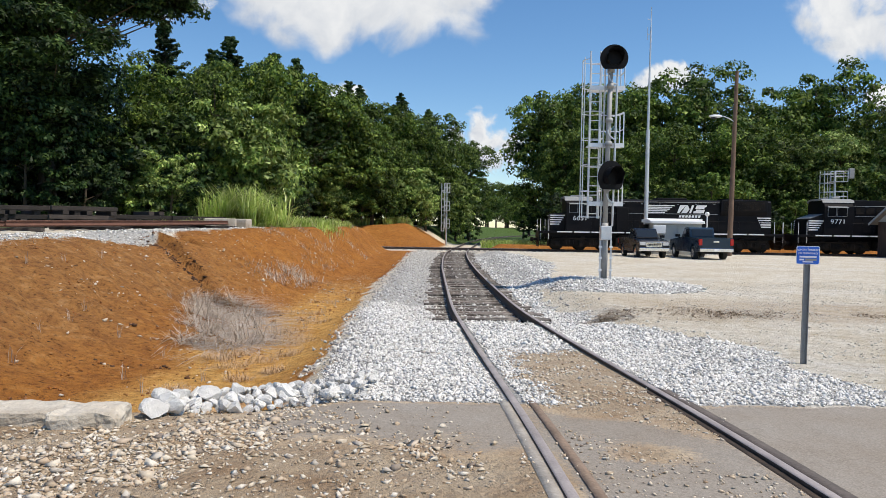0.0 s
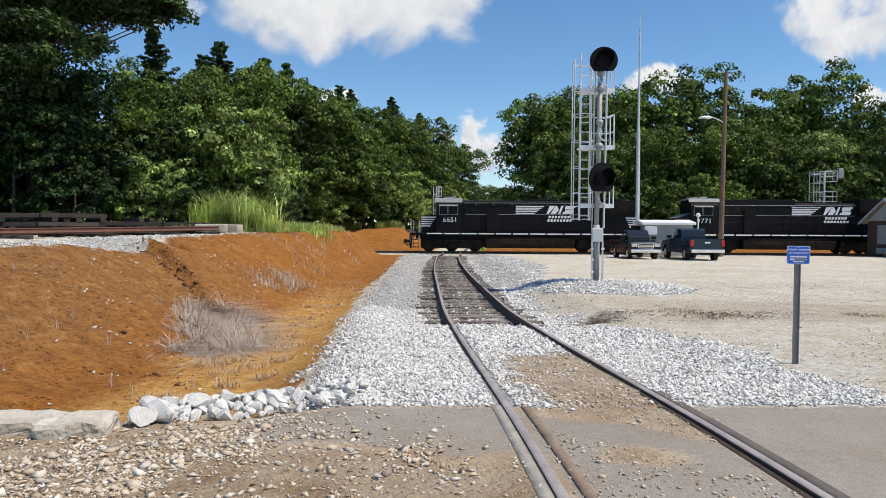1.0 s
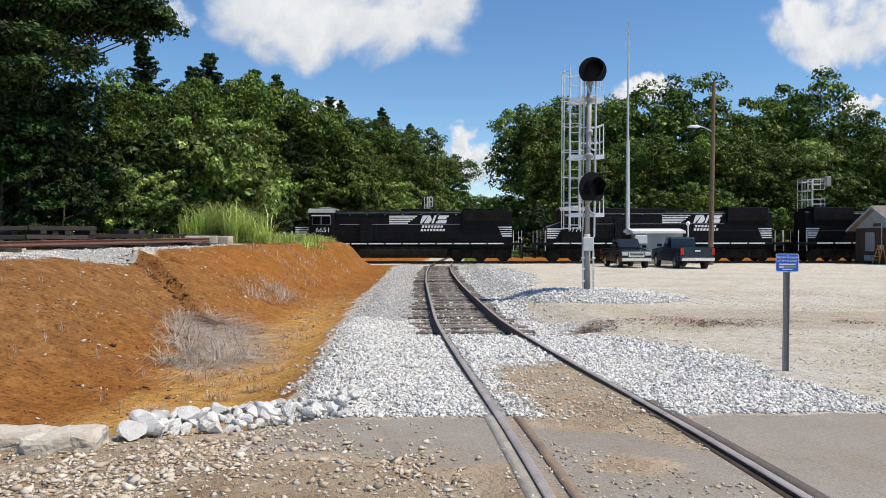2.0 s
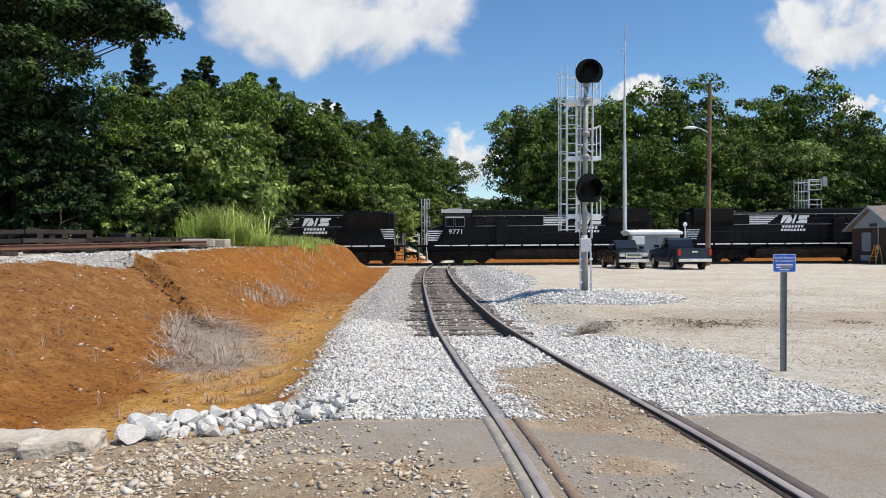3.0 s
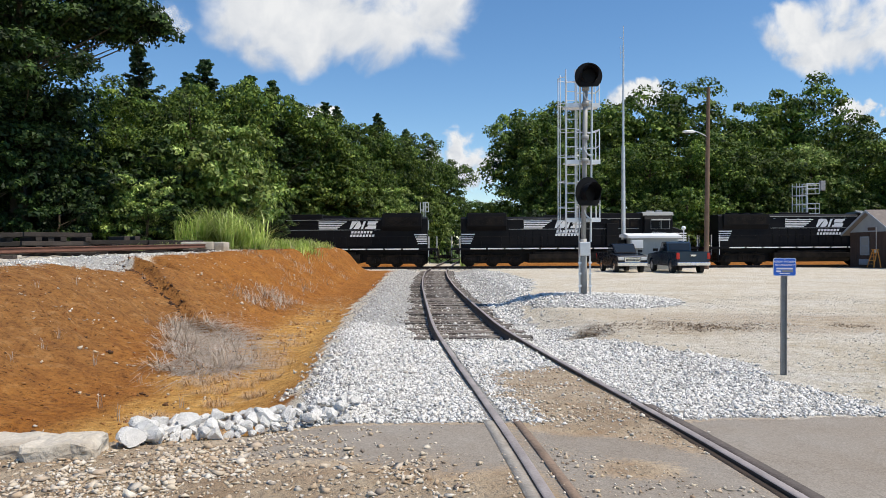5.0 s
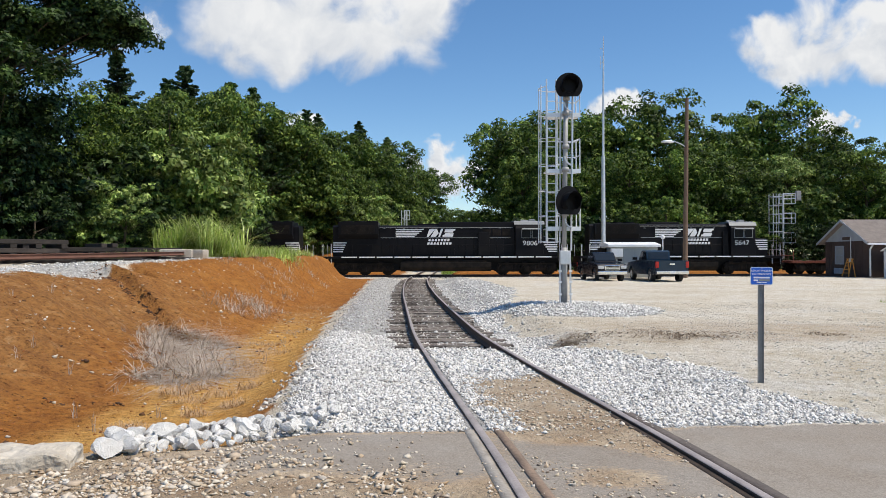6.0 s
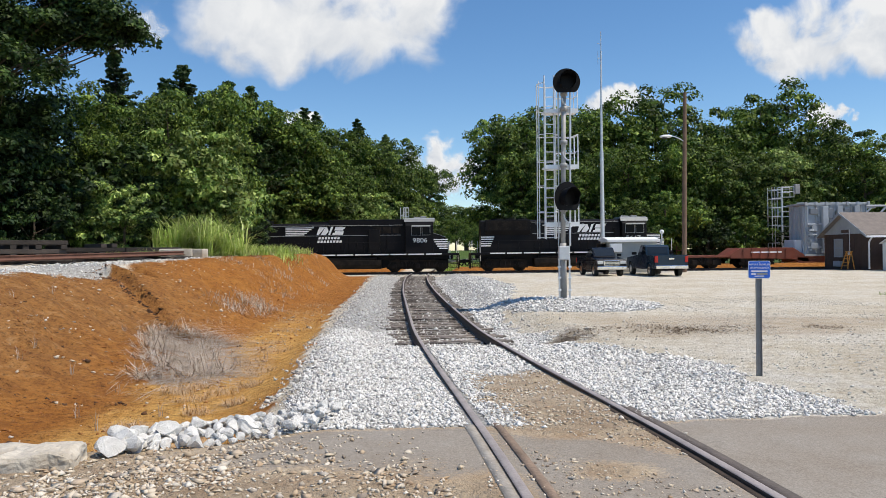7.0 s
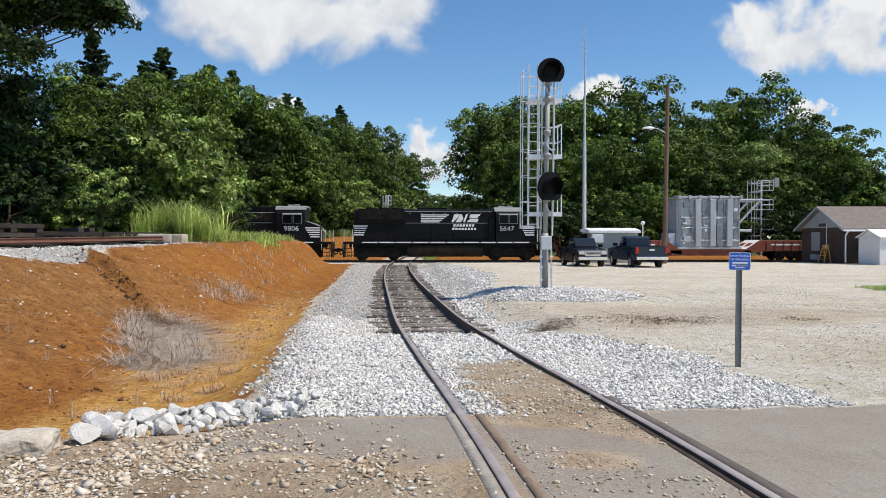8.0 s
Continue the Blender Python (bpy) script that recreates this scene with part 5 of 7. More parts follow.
def far_signal(m, w, h, label, cases=()):
    """A distant signal with a caged ladder, seen from behind."""
    ob = thing("railway_signal", m, label, "railway signal")
    bm = bmesh.new()
    rod(bm, (0, 0, -0.3), (0, 0, h), 0.11, 10)
    part("mast", bm, GALV, ob)
    bm = bmesh.new()
    cage(bm, -w / 2 - 0.3, -0.25, -0.45, 0.45, 1.6, h, 0.04, 0.9)
    rod(bm, (-w / 2, -0.45, 1.6), (-w / 2, -0.45, h), 0.03, 5)
    part("safety_cage", bm, GALV, ob, "pale caged ladder")
    for z in (h - 1.0, h - 3.0, h - 5.0):
        bm = bmesh.new()
        box(bm, -0.4, w / 2 + 0.1, -0.45, 0.45, z - 0.05, z)
        pf = part("platform", bm, GALV, ob)
        x0, x1 = -0.2, w / 2 + 0.1
        for y in (-0.4, 0.4):
            for a, b in (((x0, z), (x0, z + 1)), ((x1, z), (x1, z + 1)), ((x0, z + 0.5), (x1, z + 0.5)), ((x0, z + 1), (x1, z + 1))):
                part("railing_tube", rod(bmesh.new(), (a[0], y, a[1]), (b[0], y, b[1]), 0.035, 6), GALV, pf)
    for z in cases:
        bm = bmesh.new()
        box(bm, w / 2 + 0.35, w / 2 + 0.85, -0.2, 0.2, z - 0.5, z + 0.5, 0.05)
        rod(bm, (0, 0, z), (w / 2 + 0.5, 0, z), 0.04, 6)
        part("signal_case", bm, MASTSTEEL, ob)
    return ob


far_signal(pose(36.5, 72.0, -0.4), 1.9, 8.2, "distant caged signal tower before the woods", (8.0,))
far_signal(pose(-2.25, 80.0, float(ground_z(-2.25, 80.0))), 0.5, 6.6 - float(ground_z(-2.25, 80.0)), "distant caged signal tower beyond the main line")

# ---- blue notice on its post ----
BLUE = mat("blue_sign_enamel", (0.02, 0.13, 0.62), 0.35, 0, 0.08, 4, 0.02)


POSTSTEEL = mat("dull_post_steel", (0.26, 0.26, 0.26), 0.55, 0.4, 0.2, 8, 0.1, 60)


def notice(m):
    ob = thing("notice_sign", m, "small blue emergency notice with white text on a steel post", "sign")
    bm = bmesh.new()
    for a, b in ((-0.035, -0.028), (0.028, 0.035)):
        box(bm, a, b, -0.012, 0.02, -0.3, 1.43)
    box(bm, -0.035, 0.035, 0.014, 0.02, -0.3, 1.43)
    part("post", bm, POSTSTEEL, ob, "grey steel channel post")
    bm = bmesh.new()
    w, h, r = 0.137, 0.113, 0.022
    rim = [(sx * (w - r) + r * math.cos(a), sz * (h - r) + r * math.sin(a)) for sx, sz, a0 in ((1, 1, 0), (-1, 1, 90), (-1, -1, 180), (1, -1, 270)) for a in [radians(a0 + k * 22.5) for k in range(5)]]
    prism(bm, [(u, v + 1.37) for u, v in rim], "y", -0.018, -0.014)
    pl = part("plate", bm, WHITE, ob, "white-edged plate")
    bm = bmesh.new()
    prism(bm, [(u * 0.95, v * 0.94 + 1.37) for u, v in rim], "y", -0.0205, -0.018)
    part("blue_field", bm, BLUE, pl)
    for txt, z in (("REPORT PROBLEM", 1.435), ("OR EMERGENCY", 1.393)):
        t = part("lettering", text_mesh("lettering", txt, 0.032, WHITE), None, pl)
        t.matrix_basis = pose(0, -0.021, z, 90)
    for z, x0, x1 in ((1.34, -0.1, 0.1), (1.305, -0.1, -0.045), (1.282, -0.06, 0.06)):
        bm = bmesh.new()
        box(bm, x0, x1, -0.0225, -0.0205, z, z + (0.02 if z > 1.29 else 0.012))
        part("text_bar", bm, WHITE, pl)
    bm = bmesh.new()
    box(bm, -0.035, 0.1, -0.0225, -0.0205, 1.303, 1.329)
    part("text_bar", bm, CABROOF, pl)
    for z in (1.29, 1.46):
        bm = bmesh.new()
        rod(bm, (0, -0.026, z), (0, -0.018, z), 0.006, 8)
        part("bolt", bm, GALV, pl)
    return ob


notice(pose(4.24, 8.95, float(ground_z(4.24, 8.95)) - 0.01, 0, 0.4, -6))

# ---- poles ----
POLE_WOOD = mat("grey_brown_pole", (0.17, 0.11, 0.075), 0.9, 0, 0.3, 3, 0.5, 25)


def poles():
    ob = thing("antenna_mast", pose(13.75, 55, -0.3), "tall slim galvanised antenna mast beside the shelter", "antenna mast")
    bm = bmesh.new()
    rod(bm, (0, 0, 0), (0, 0, 9.6), 0.17, 14, 0.14)
    part("lower_tube", bm, GALV, ob)
    bm = bmesh.new()
    rod(bm, (0, 0, 9.6), (0.05, 0, 17.4), 0.1, 10, 0.06)
    part("upper_tube", bm, GALV, ob)
    bm = bmesh.new()
    rod(bm, (0.05, 0, 17.4), (0.05, 0, 18.9), 0.035, 6)
    rod(bm, (0.05, 0, 17.9), (-0.25, 0, 18.0), 0.015, 5)
    rod(bm, (-0.2, 0, 16.8), (0.05, 0, 16.9), 0.02, 5)
    rod(bm, (-0.2, 0, 16.4), (-0.2, 0, 17.4), 0.02, 5)
    part("aerial", bm, GALV, ob)
    ob = thing("utility_pole", pose(19.75, 54, -0.3), "weathered wooden pole with a cobra-head street lamp", "utility pole")
    bm = bmesh.new()
    rod(bm, (0, 0, 0), (0.22, 0, 13.9), 0.2, 12, 0.13)
    part("pole", bm, POLE_WOOD, ob)
    bm = bmesh.new()
    for k in range(5):
        a, b = k / 5, (k + 1) / 5
        rod(bm, (0.15 - 1.1 * a, -0.05, 10.1 + 0.45 * math.sin(a * 1.6)), (0.15 - 1.1 * b, -0.05, 10.1 + 0.45 * math.sin(b * 1.6)), 0.035, 6)
    arm = part("lamp_arm", bm, GALV, ob)
    bm = bmesh.new()
    bmesh.ops.create_uvsphere(bm, u_segments=14, v_segments=8, radius=1, matrix=Matrix.Translation((-1.3, -0.05, 10.53)) @ Matrix.Diagonal((0.5, 0.2, 0.13, 1)))
    part("lamp_head", bm, GALV_WHITE, arm, "pale cobra-head lamp", True)
    bm = bmesh.new()
    bmesh.ops.create_uvsphere(bm, u_segments=12, v_segments=8, radius=1, matrix=Matrix.Translation((-1.4, -0.05, 10.43)) @ Matrix.Diagonal((0.26, 0.15, 0.12, 1)))
    part("refractor", bm, GLASS, arm, smooth=True)


poles()

# ---- vehicles ----
TYRE = mat("tyre_rubber", (0.02, 0.02, 0.02), 0.85, 0, 0.2, 6, 0.2)
CHROME = mat("chrome", (0.75, 0.76, 0.78), 0.15, 0.9, 0.05, 4, 0.0)
TAIL = mat("tail_light_red", (0.4, 0.015, 0.012), 0.2, 0, 0.1, 4, 0.0)
LAMPGLASS = mat("headlight_glass", (0.6, 0.62, 0.64), 0.12, 0.2, 0.05, 4, 0.0)


def pickup(m, paint, label, length=5.7):
    """A crew-cab pickup, front towards +x, standing on z = 0."""
    ob = thing("pickup_truck", m, label, "pickup truck", "pickups parked on the lot")
    h = length / 2
    fx, rx = h - 1.0, -h + 1.25

    def arch(cx, n=9):
        return [(cx + 0.5 * math.cos(a), 0.42 + 0.5 * math.sin(a)) for a in [math.pi * k / (n - 1) for k in range(n)]]

    side = [(h - 0.08, 0.42)] + arch(fx) + arch(rx) + [(-h + 0.08, 0.5), (-h + 0.04, 1.28), (-0.55, 1.3), (1.05, 1.28), (1.25, 1.22), (h - 0.2, 1.12), (h - 0.05, 0.9)]
    bm = bmesh.new()
    for a, b in ((-0.97, -0.84), (0.84, 0.97)):
        prism(bm, side, "y", a, b, 0.02)
    part("body_side", bm, paint, ob)
    bm = bmesh.new()
    prism(bm, [(1.15, 1.24), (h - 0.18, 1.14), (h - 0.05, 0.95), (h - 0.05, 0.55), (1.15, 0.55)], "y", -0.85, 0.85, 0.04)
    part("bonnet", bm, paint, ob)
    bm = bmesh.new()
    box(bm, -h + 0.15, h - 0.2, -0.84, 0.84, 0.42, 0.72)
    part("floor_pan", bm, UNDER, ob)
    bm = bmesh.new()
    prism(bm, [(-h + 0.03, 0.62), (-h + 0.1, 0.62), (-h + 0.1, 1.27), (-h + 0.03, 1.27)], "y", -0.84, 0.84, 0.01)
    tg = part("tailgate", bm, paint, ob)
    bm = bmesh.new()
    box(bm, -h, -h + 0.03, -0.16, 0.16, 1.02, 1.12, 0.01)
    part("handle", bm, CHROME, tg)
    bm = bmesh.new()
    box(bm, -0.6, -0.5, -0.84, 0.84, 0.7, 1.3)
    part("bed_front", bm, paint, ob)
    # cab
    bm = bmesh.new()
    prism(bm, [(-0.56, 1.27), (-0.42, 1.82), (-0.2, 1.9), (0.45, 1.9), (0.62, 1.84), (1.25, 1.26)], "y", -0.74, 0.74, 0.03)
    cab = part("cab", bm, paint, ob)
    for s in (-1, 1):
        for pts in ([(-0.42, 1.32), (-0.33, 1.78), (0.12, 1.8), (0.12, 1.32)], [(0.2, 1.32), (0.2, 1.8), (0.52, 1.78), (1.02, 1.32)]):
            bm = bmesh.new()
            prism(bm, pts, "y", *sorted((s * 0.742, s * 0.752)))
            part("side_window", bm, GLASS, cab)
        bm = bmesh.new()
        box(bm, 0.85, 1.05, *sorted((s * 0.9, s * 1.18)), 1.3, 1.48, 0.03)
        part("mirror", bm, BLACKHEAD, ob)
        bm = bmesh.new()
        box(bm, h - 0.22, h - 0.01, *sorted((s * 0.55, s * 0.93)), 0.82, 1.02, 0.03)
        part("headlight", bm, LAMPGLASS, ob, "clear headlight")
        bm = bmesh.new()
        box(bm, -h + 0.0, -h + 0.12, *sorted((s * 0.8, s * 0.985)), 0.85, 1.22, 0.02)
        part("tail_light", bm, TAIL, ob, "red tail light")
        for x in (fx, rx):
            bm = bmesh.new()
            rod(bm, (x, s * 0.7, 0.39), (x, s * 0.95, 0.39), 0.39, 24)
            w = part("wheel", bm, TYRE, ob, "black tyre")
            bm = bmesh.new()
            rod(bm, (x, s * 0.9, 0.39), (x, s * 0.957, 0.39), 0.24, 14)
            part("rim", bm, CHROME, w)
    bm = bmesh.new()
    prism(bm, [(1.17, 1.35), (0.68, 1.79), (0.69, 1.81), (1.2, 1.35)], "y", -0.66, 0.66)
    part("windscreen", bm, GLASS, cab)
    bm = bmesh.new()
    prism(bm, [(-0.54, 1.36), (-0.445, 1.77), (-0.46, 1.77), (-0.56, 1.36)], "y", -0.62, 0.62)
    part("rear_window", bm, GLASS, cab)
    bm = bmesh.new()
    box(bm, -h - 0.12, -h + 0.06, -0.95, 0.95, 0.48, 0.68, 0.03)
    part("rear_bumper", bm, CHROME, ob, "chrome rear bumper")
    bm = bmesh.new()
    box(bm, -h - 0.125, -h - 0.12, -0.16, 0.16, 0.53, 0.65)
    part("plate", bm, WHITE, ob)
    bm = bmesh.new()
    box(bm, h - 0.1, h + 0.08, -0.97, 0.97, 0.45, 0.68, 0.04)
    part("front_bumper", bm, CHROME, ob, "chrome front bumper")
    bm = bmesh.new()
    box(bm, h - 0.08, h + 0.0, -0.52, 0.52, 0.72, 1.05, 0.03)
    g = part("grille", bm, CHROME, ob, "chrome grille")
    for z in (0.77, 0.86, 0.95):
        bm = bmesh.new()
        box(bm, h, h + 0.01, -0.45, 0.45, z, z + 0.05)
        part("grille_bar", bm, BLACKHEAD, g)
    return ob


NAVY = mat("dark_navy_car_paint", (0.008, 0.011, 0.018), 0.25, 0.0, 0.1, 3, 0.0, spec=0.3)
TEAL = mat("dark_slate_car_paint", (0.016, 0.032, 0.052), 0.25, 0.0, 0.1, 3, 0.0, spec=0.35)
pickup(pose(11.95, 48.6, float(ground_z(11.7, 48)), 0, 0, -88), NAVY, "dark pickup truck parked nose out with chrome grille", 5.5)
pickup(pose(15.3, 47.2, float(ground_z(15.5, 47)), 0, 0, 90) @ Matrix.Scale(1.06, 4), TEAL, "dark slate blue pickup truck parked tail out", 6.1)

# ---- equipment shelter behind the pickups ----
SHELTER = mat("pale_shelter_panel", (0.36, 0.37, 0.355), 0.6, 0, 0.1, 1.5, 0.05, 20, 0, (0.33, 0.32, 0.29), 0.3)


def shelter():
    ob = thing("equipment_shelter", pose(15.1, 52.5, float(ground_z(15, 52.5))), "low pale grey equipment shelter with white roof", "shelter")
    bm = bmesh.new()
    box(bm, -1.75, 1.75, -1.0, 1.2, 0.1, 2.35, 0.03)
    part("body", bm, SHELTER, ob)
    for k in range(4):
        bm = bmesh.new()
        box(bm, -1.6 + k * 0.83, -1.6 + k * 0.83 + 0.76, -1.02, -1.0, 0.25, 2.2, 0.01)
        part("panel", bm, SHELTER, ob)
    bm = bmesh.new()
    prism(bm, [(-1.25, 2.32), (1.4, 2.42), (1.4, 2.62), (0.1, 2.7), (-1.25, 2.5)], "x", -1.95, 1.9, 0.02)
    part("roof", bm, WHITE, ob, "white roof lid")
    bm = bmesh.new()
    box(bm, -1.75, -0.9, -1.35, -1.02, 1.6, 2.2, 0.03)
    part("ventilation_box", bm, WHITE, ob)
    bm = bmesh.new()
    rod(bm, (-2.1, 0, 0.1), (-2.1, 0, 2.25), 0.33, 16)
    part("side_tank", bm, UNDER, ob, "dark upright tank")
    bm = bmesh.new()
    rod(bm, (1.85, -0.6, 1.8), (2.25, -0.6, 2.1), 0.04, 6)
    rod(bm, (2.25, -0.6, 2.1), (2.25, -0.6, 2.95), 0.04, 6)
    part("vent_pipe", bm, WHITE, ob)
    bm = bmesh.new()
    bmesh.ops.create_uvsphere(bm, u_segments=12, v_segments=8, radius=0.16, matrix=Matrix.Translation((2.25, -0.6, 3.05)))
    part("vent_cap", bm, WHITE, ob)


shelter()

# ---- brown yard building and white garden shed ----
BROWN = mat("dark_brown_boarding", (0.06, 0.036, 0.028), 0.8, 0, 0.25, 1.5, 0.3, 15)
GABLE = mat("weathered_grey_gable", (0.30, 0.33, 0.37), 0.8, 0, 0.12, 2, 0.2, 20)
SHINGLE = mat("brown_grey_shingle", (0.20, 0.17, 0.15), 0.95, 0, 0.25, 2.5, 0.5, 25)
ORANGE = mat("orange_fibreglass", (0.7, 0.3, 0.04), 0.5, 0, 0.15, 4, 0.05)


def yard_building():
    z0 = -0.12
    ob = thing("yard_building", pose(33.5, 53.0, z0), "dark brown wooden yard building with a grey gable", "building")
    W, L, E, P = 6.0, 14.0, 2.75, 4.35
    bm = bmesh.new()
    box(bm, 0.0, 0.15, 0, W, -0.3, E)
    gw = part("end_wall", bm, BROWN, ob)
    for k in range(20):
        bm = bmesh.new()
        box(bm, -0.02, 0.0, 0.02 + k * 0.3, 0.29 + k * 0.3, -0.1, E - 0.02)
        part("board", bm, BROWN, gw)
    bm = bmesh.new()
    prism(bm, [(-0.02, E), (W + 0.02, E), (W / 2, P)], "x", -0.04, 0.15)
    part("gable", bm, GABLE, ob, "weathered grey gable boards")
    bm = bmesh.new()
    box(bm, 0.15, L, 0, 0.15, -0.3, E)
    box(bm, 0.15, L, W - 0.15, W, -0.3, E)
    box(bm, L - 0.15, L, 0.15, W - 0.15, -0.3, E)
    part("wall", bm, BROWN, ob)
    for s in (0, 1):
        bm = bmesh.new()
        y0, y1 = (-0.45, W / 2) if s == 0 else (W + 0.45, W / 2)
        zlow = E - 0.45 * (P - E) / (W / 2)
        prism(bm, [(y0, zlow), (y1, P), (y1, P + 0.14), (y0, zlow + 0.14)], "x", -0.5, L + 0.4)
        rf = part("roof_slope", bm, SHINGLE, ob, "brown-grey shingle roof")
        bm = bmesh.new()
        prism(bm, [(y0, zlow - 0.05), (y1, P - 0.05), (y1, P + 0.12), (y0, zlow + 0.12)], "x", -0.56, -0.5)
        part("barge_board", bm, GABLE, rf)
    bm = bmesh.new()
    box(bm, -0.5, L + 0.4, -0.58, -0.45, 2.42, 2.56, 0.02)
    part("gutter", bm, WHITE, ob, "white gutter")
    bm = bmesh.new()
    rod(bm, (-0.1, -0.5, 2.42), (-0.06, -0.1, 2.1), 0.06, 8)
    rod(bm, (-0.06, -0.1, 2.12), (-0.06, -0.1, 0.05), 0.06, 8)
    part("downpipe", bm, WHITE, ob, "white downpipe")
    bm = bmesh.new()
    for q in ((3.3, 3.42, 0.9, 2.4), (4.4, 4.52, 0.9, 2.4), (3.3, 4.52, 2.28, 2.4), (3.3, 4.52, 0.9, 1.0), (3.3, 4.52, 1.6, 1.68)):
        box(bm, -0.08, -0.03, *q)
    w = part("window_frame", bm, GABLE, ob, "grey screen window frame")
    bm = bmesh.new()
    box(bm, -0.05, -0.025, 3.4, 4.42, 0.98, 2.3)
    part("screen", bm, CABROOF, w)
    bm = bmesh.new()
    box(bm, -0.25, -0.03, 3.4, 4.4, 0.15, 0.6, 0.02)
    part("ventilation_box", bm, GABLE, ob)
    bm = bmesh.new()
    box(bm, -0.06, -0.03, 2.5, 3.5, 2.85, 3.1)
    part("name_board", bm, BROWN, ob)
    bm = bmesh.new()
    rod(bm, (-0.1, 2.3, 1.3), (-0.1, 2.3, 3.1), 0.03, 6)
    box(bm, -0.2, -0.04, 2.2, 2.42, 1.1, 1.4, 0.02)
    part("meter_box", bm, GALV, ob)
    # step ladder leaning open by the wall
    sl = thing("step_ladder", pose(33.0, 54.4, z0), "orange step ladder standing open by the wall", "ladder")
    for y in (-0.28, 0.28):
        for a, b in ((-0.05, 0.25), (-0.6, -0.1)):
            bm = bmesh.new()
            rod(bm, (a if a > -0.3 else -0.6, y * 1.5, 0.0), (-0.2 if a > -0.3 else -0.24, y, 1.35), 0.035, 6)
            part("leg", bm, ORANGE, sl)
    for k in range(4):
        bm = bmesh.new()
        t = (k + 1) / 5
        x = -0.6 + 0.36 * t
        box(bm, x - 0.06, x + 0.06, -0.42 + 0.14 * t, 0.42 - 0.14 * t, 1.35 * t - 0.02, 1.35 * t + 0.02)
        part("tread", bm, ORANGE, sl)
    bm = bmesh.new()
    box(bm, -0.34, -0.1, -0.32, 0.32, 1.33, 1.38, 0.01)
    part("top_step", bm, ORANGE, sl)
    sh = thing("garden_shed", pose(33.9, 49.6, z0), "small white metal garden shed with ribbed walls", "shed")
    bm = bmesh.new()
    box(bm, 0, 3.2, 0, 2.4, -0.2, 1.95)
    part("wall", bm, WHITE, sh)
    for k in range(11):
        bm = bmesh.new()
        box(bm, -0.02, 3.22, -0.025, 0.0, 0.05 + k * 0.17, 0.19 + k * 0.17, 0.008)
        part("siding_plank", bm, WHITE, sh)
        bm = bmesh.new()
        box(bm, -0.025, 0.0, 0.0, 2.4, 0.05 + k * 0.17, 0.19 + k * 0.17, 0.008)
        part("siding_plank", bm, WHITE, sh)
    bm = bmesh.new()
    prism(bm, [(-0.2, 1.93), (1.2, 2.5), (2.6, 1.93), (2.6, 1.98), (1.2, 2.56), (-0.2, 1.98)], "x", -0.15, 3.35)
    prism(bm, [(0, 1.93), (2.4, 1.93), (1.2, 2.46)], "x", 0.0, 0.05)
    part("roof", bm, WHITE, sh, "white metal roof")


yard_building()

# ---- stacked ties and rails on the bank top ----
OLDWOOD = mat("old_creosoted_timber", (0.042, 0.033, 0.028), 0.9, 0, 0.5, 3, 0.6, 25, 0.55)
RUST = mat("rusty_steel", (0.13, 0.06, 0.04), 0.75, 0.2, 0.3, 3, 0.3, 30, 0.2)


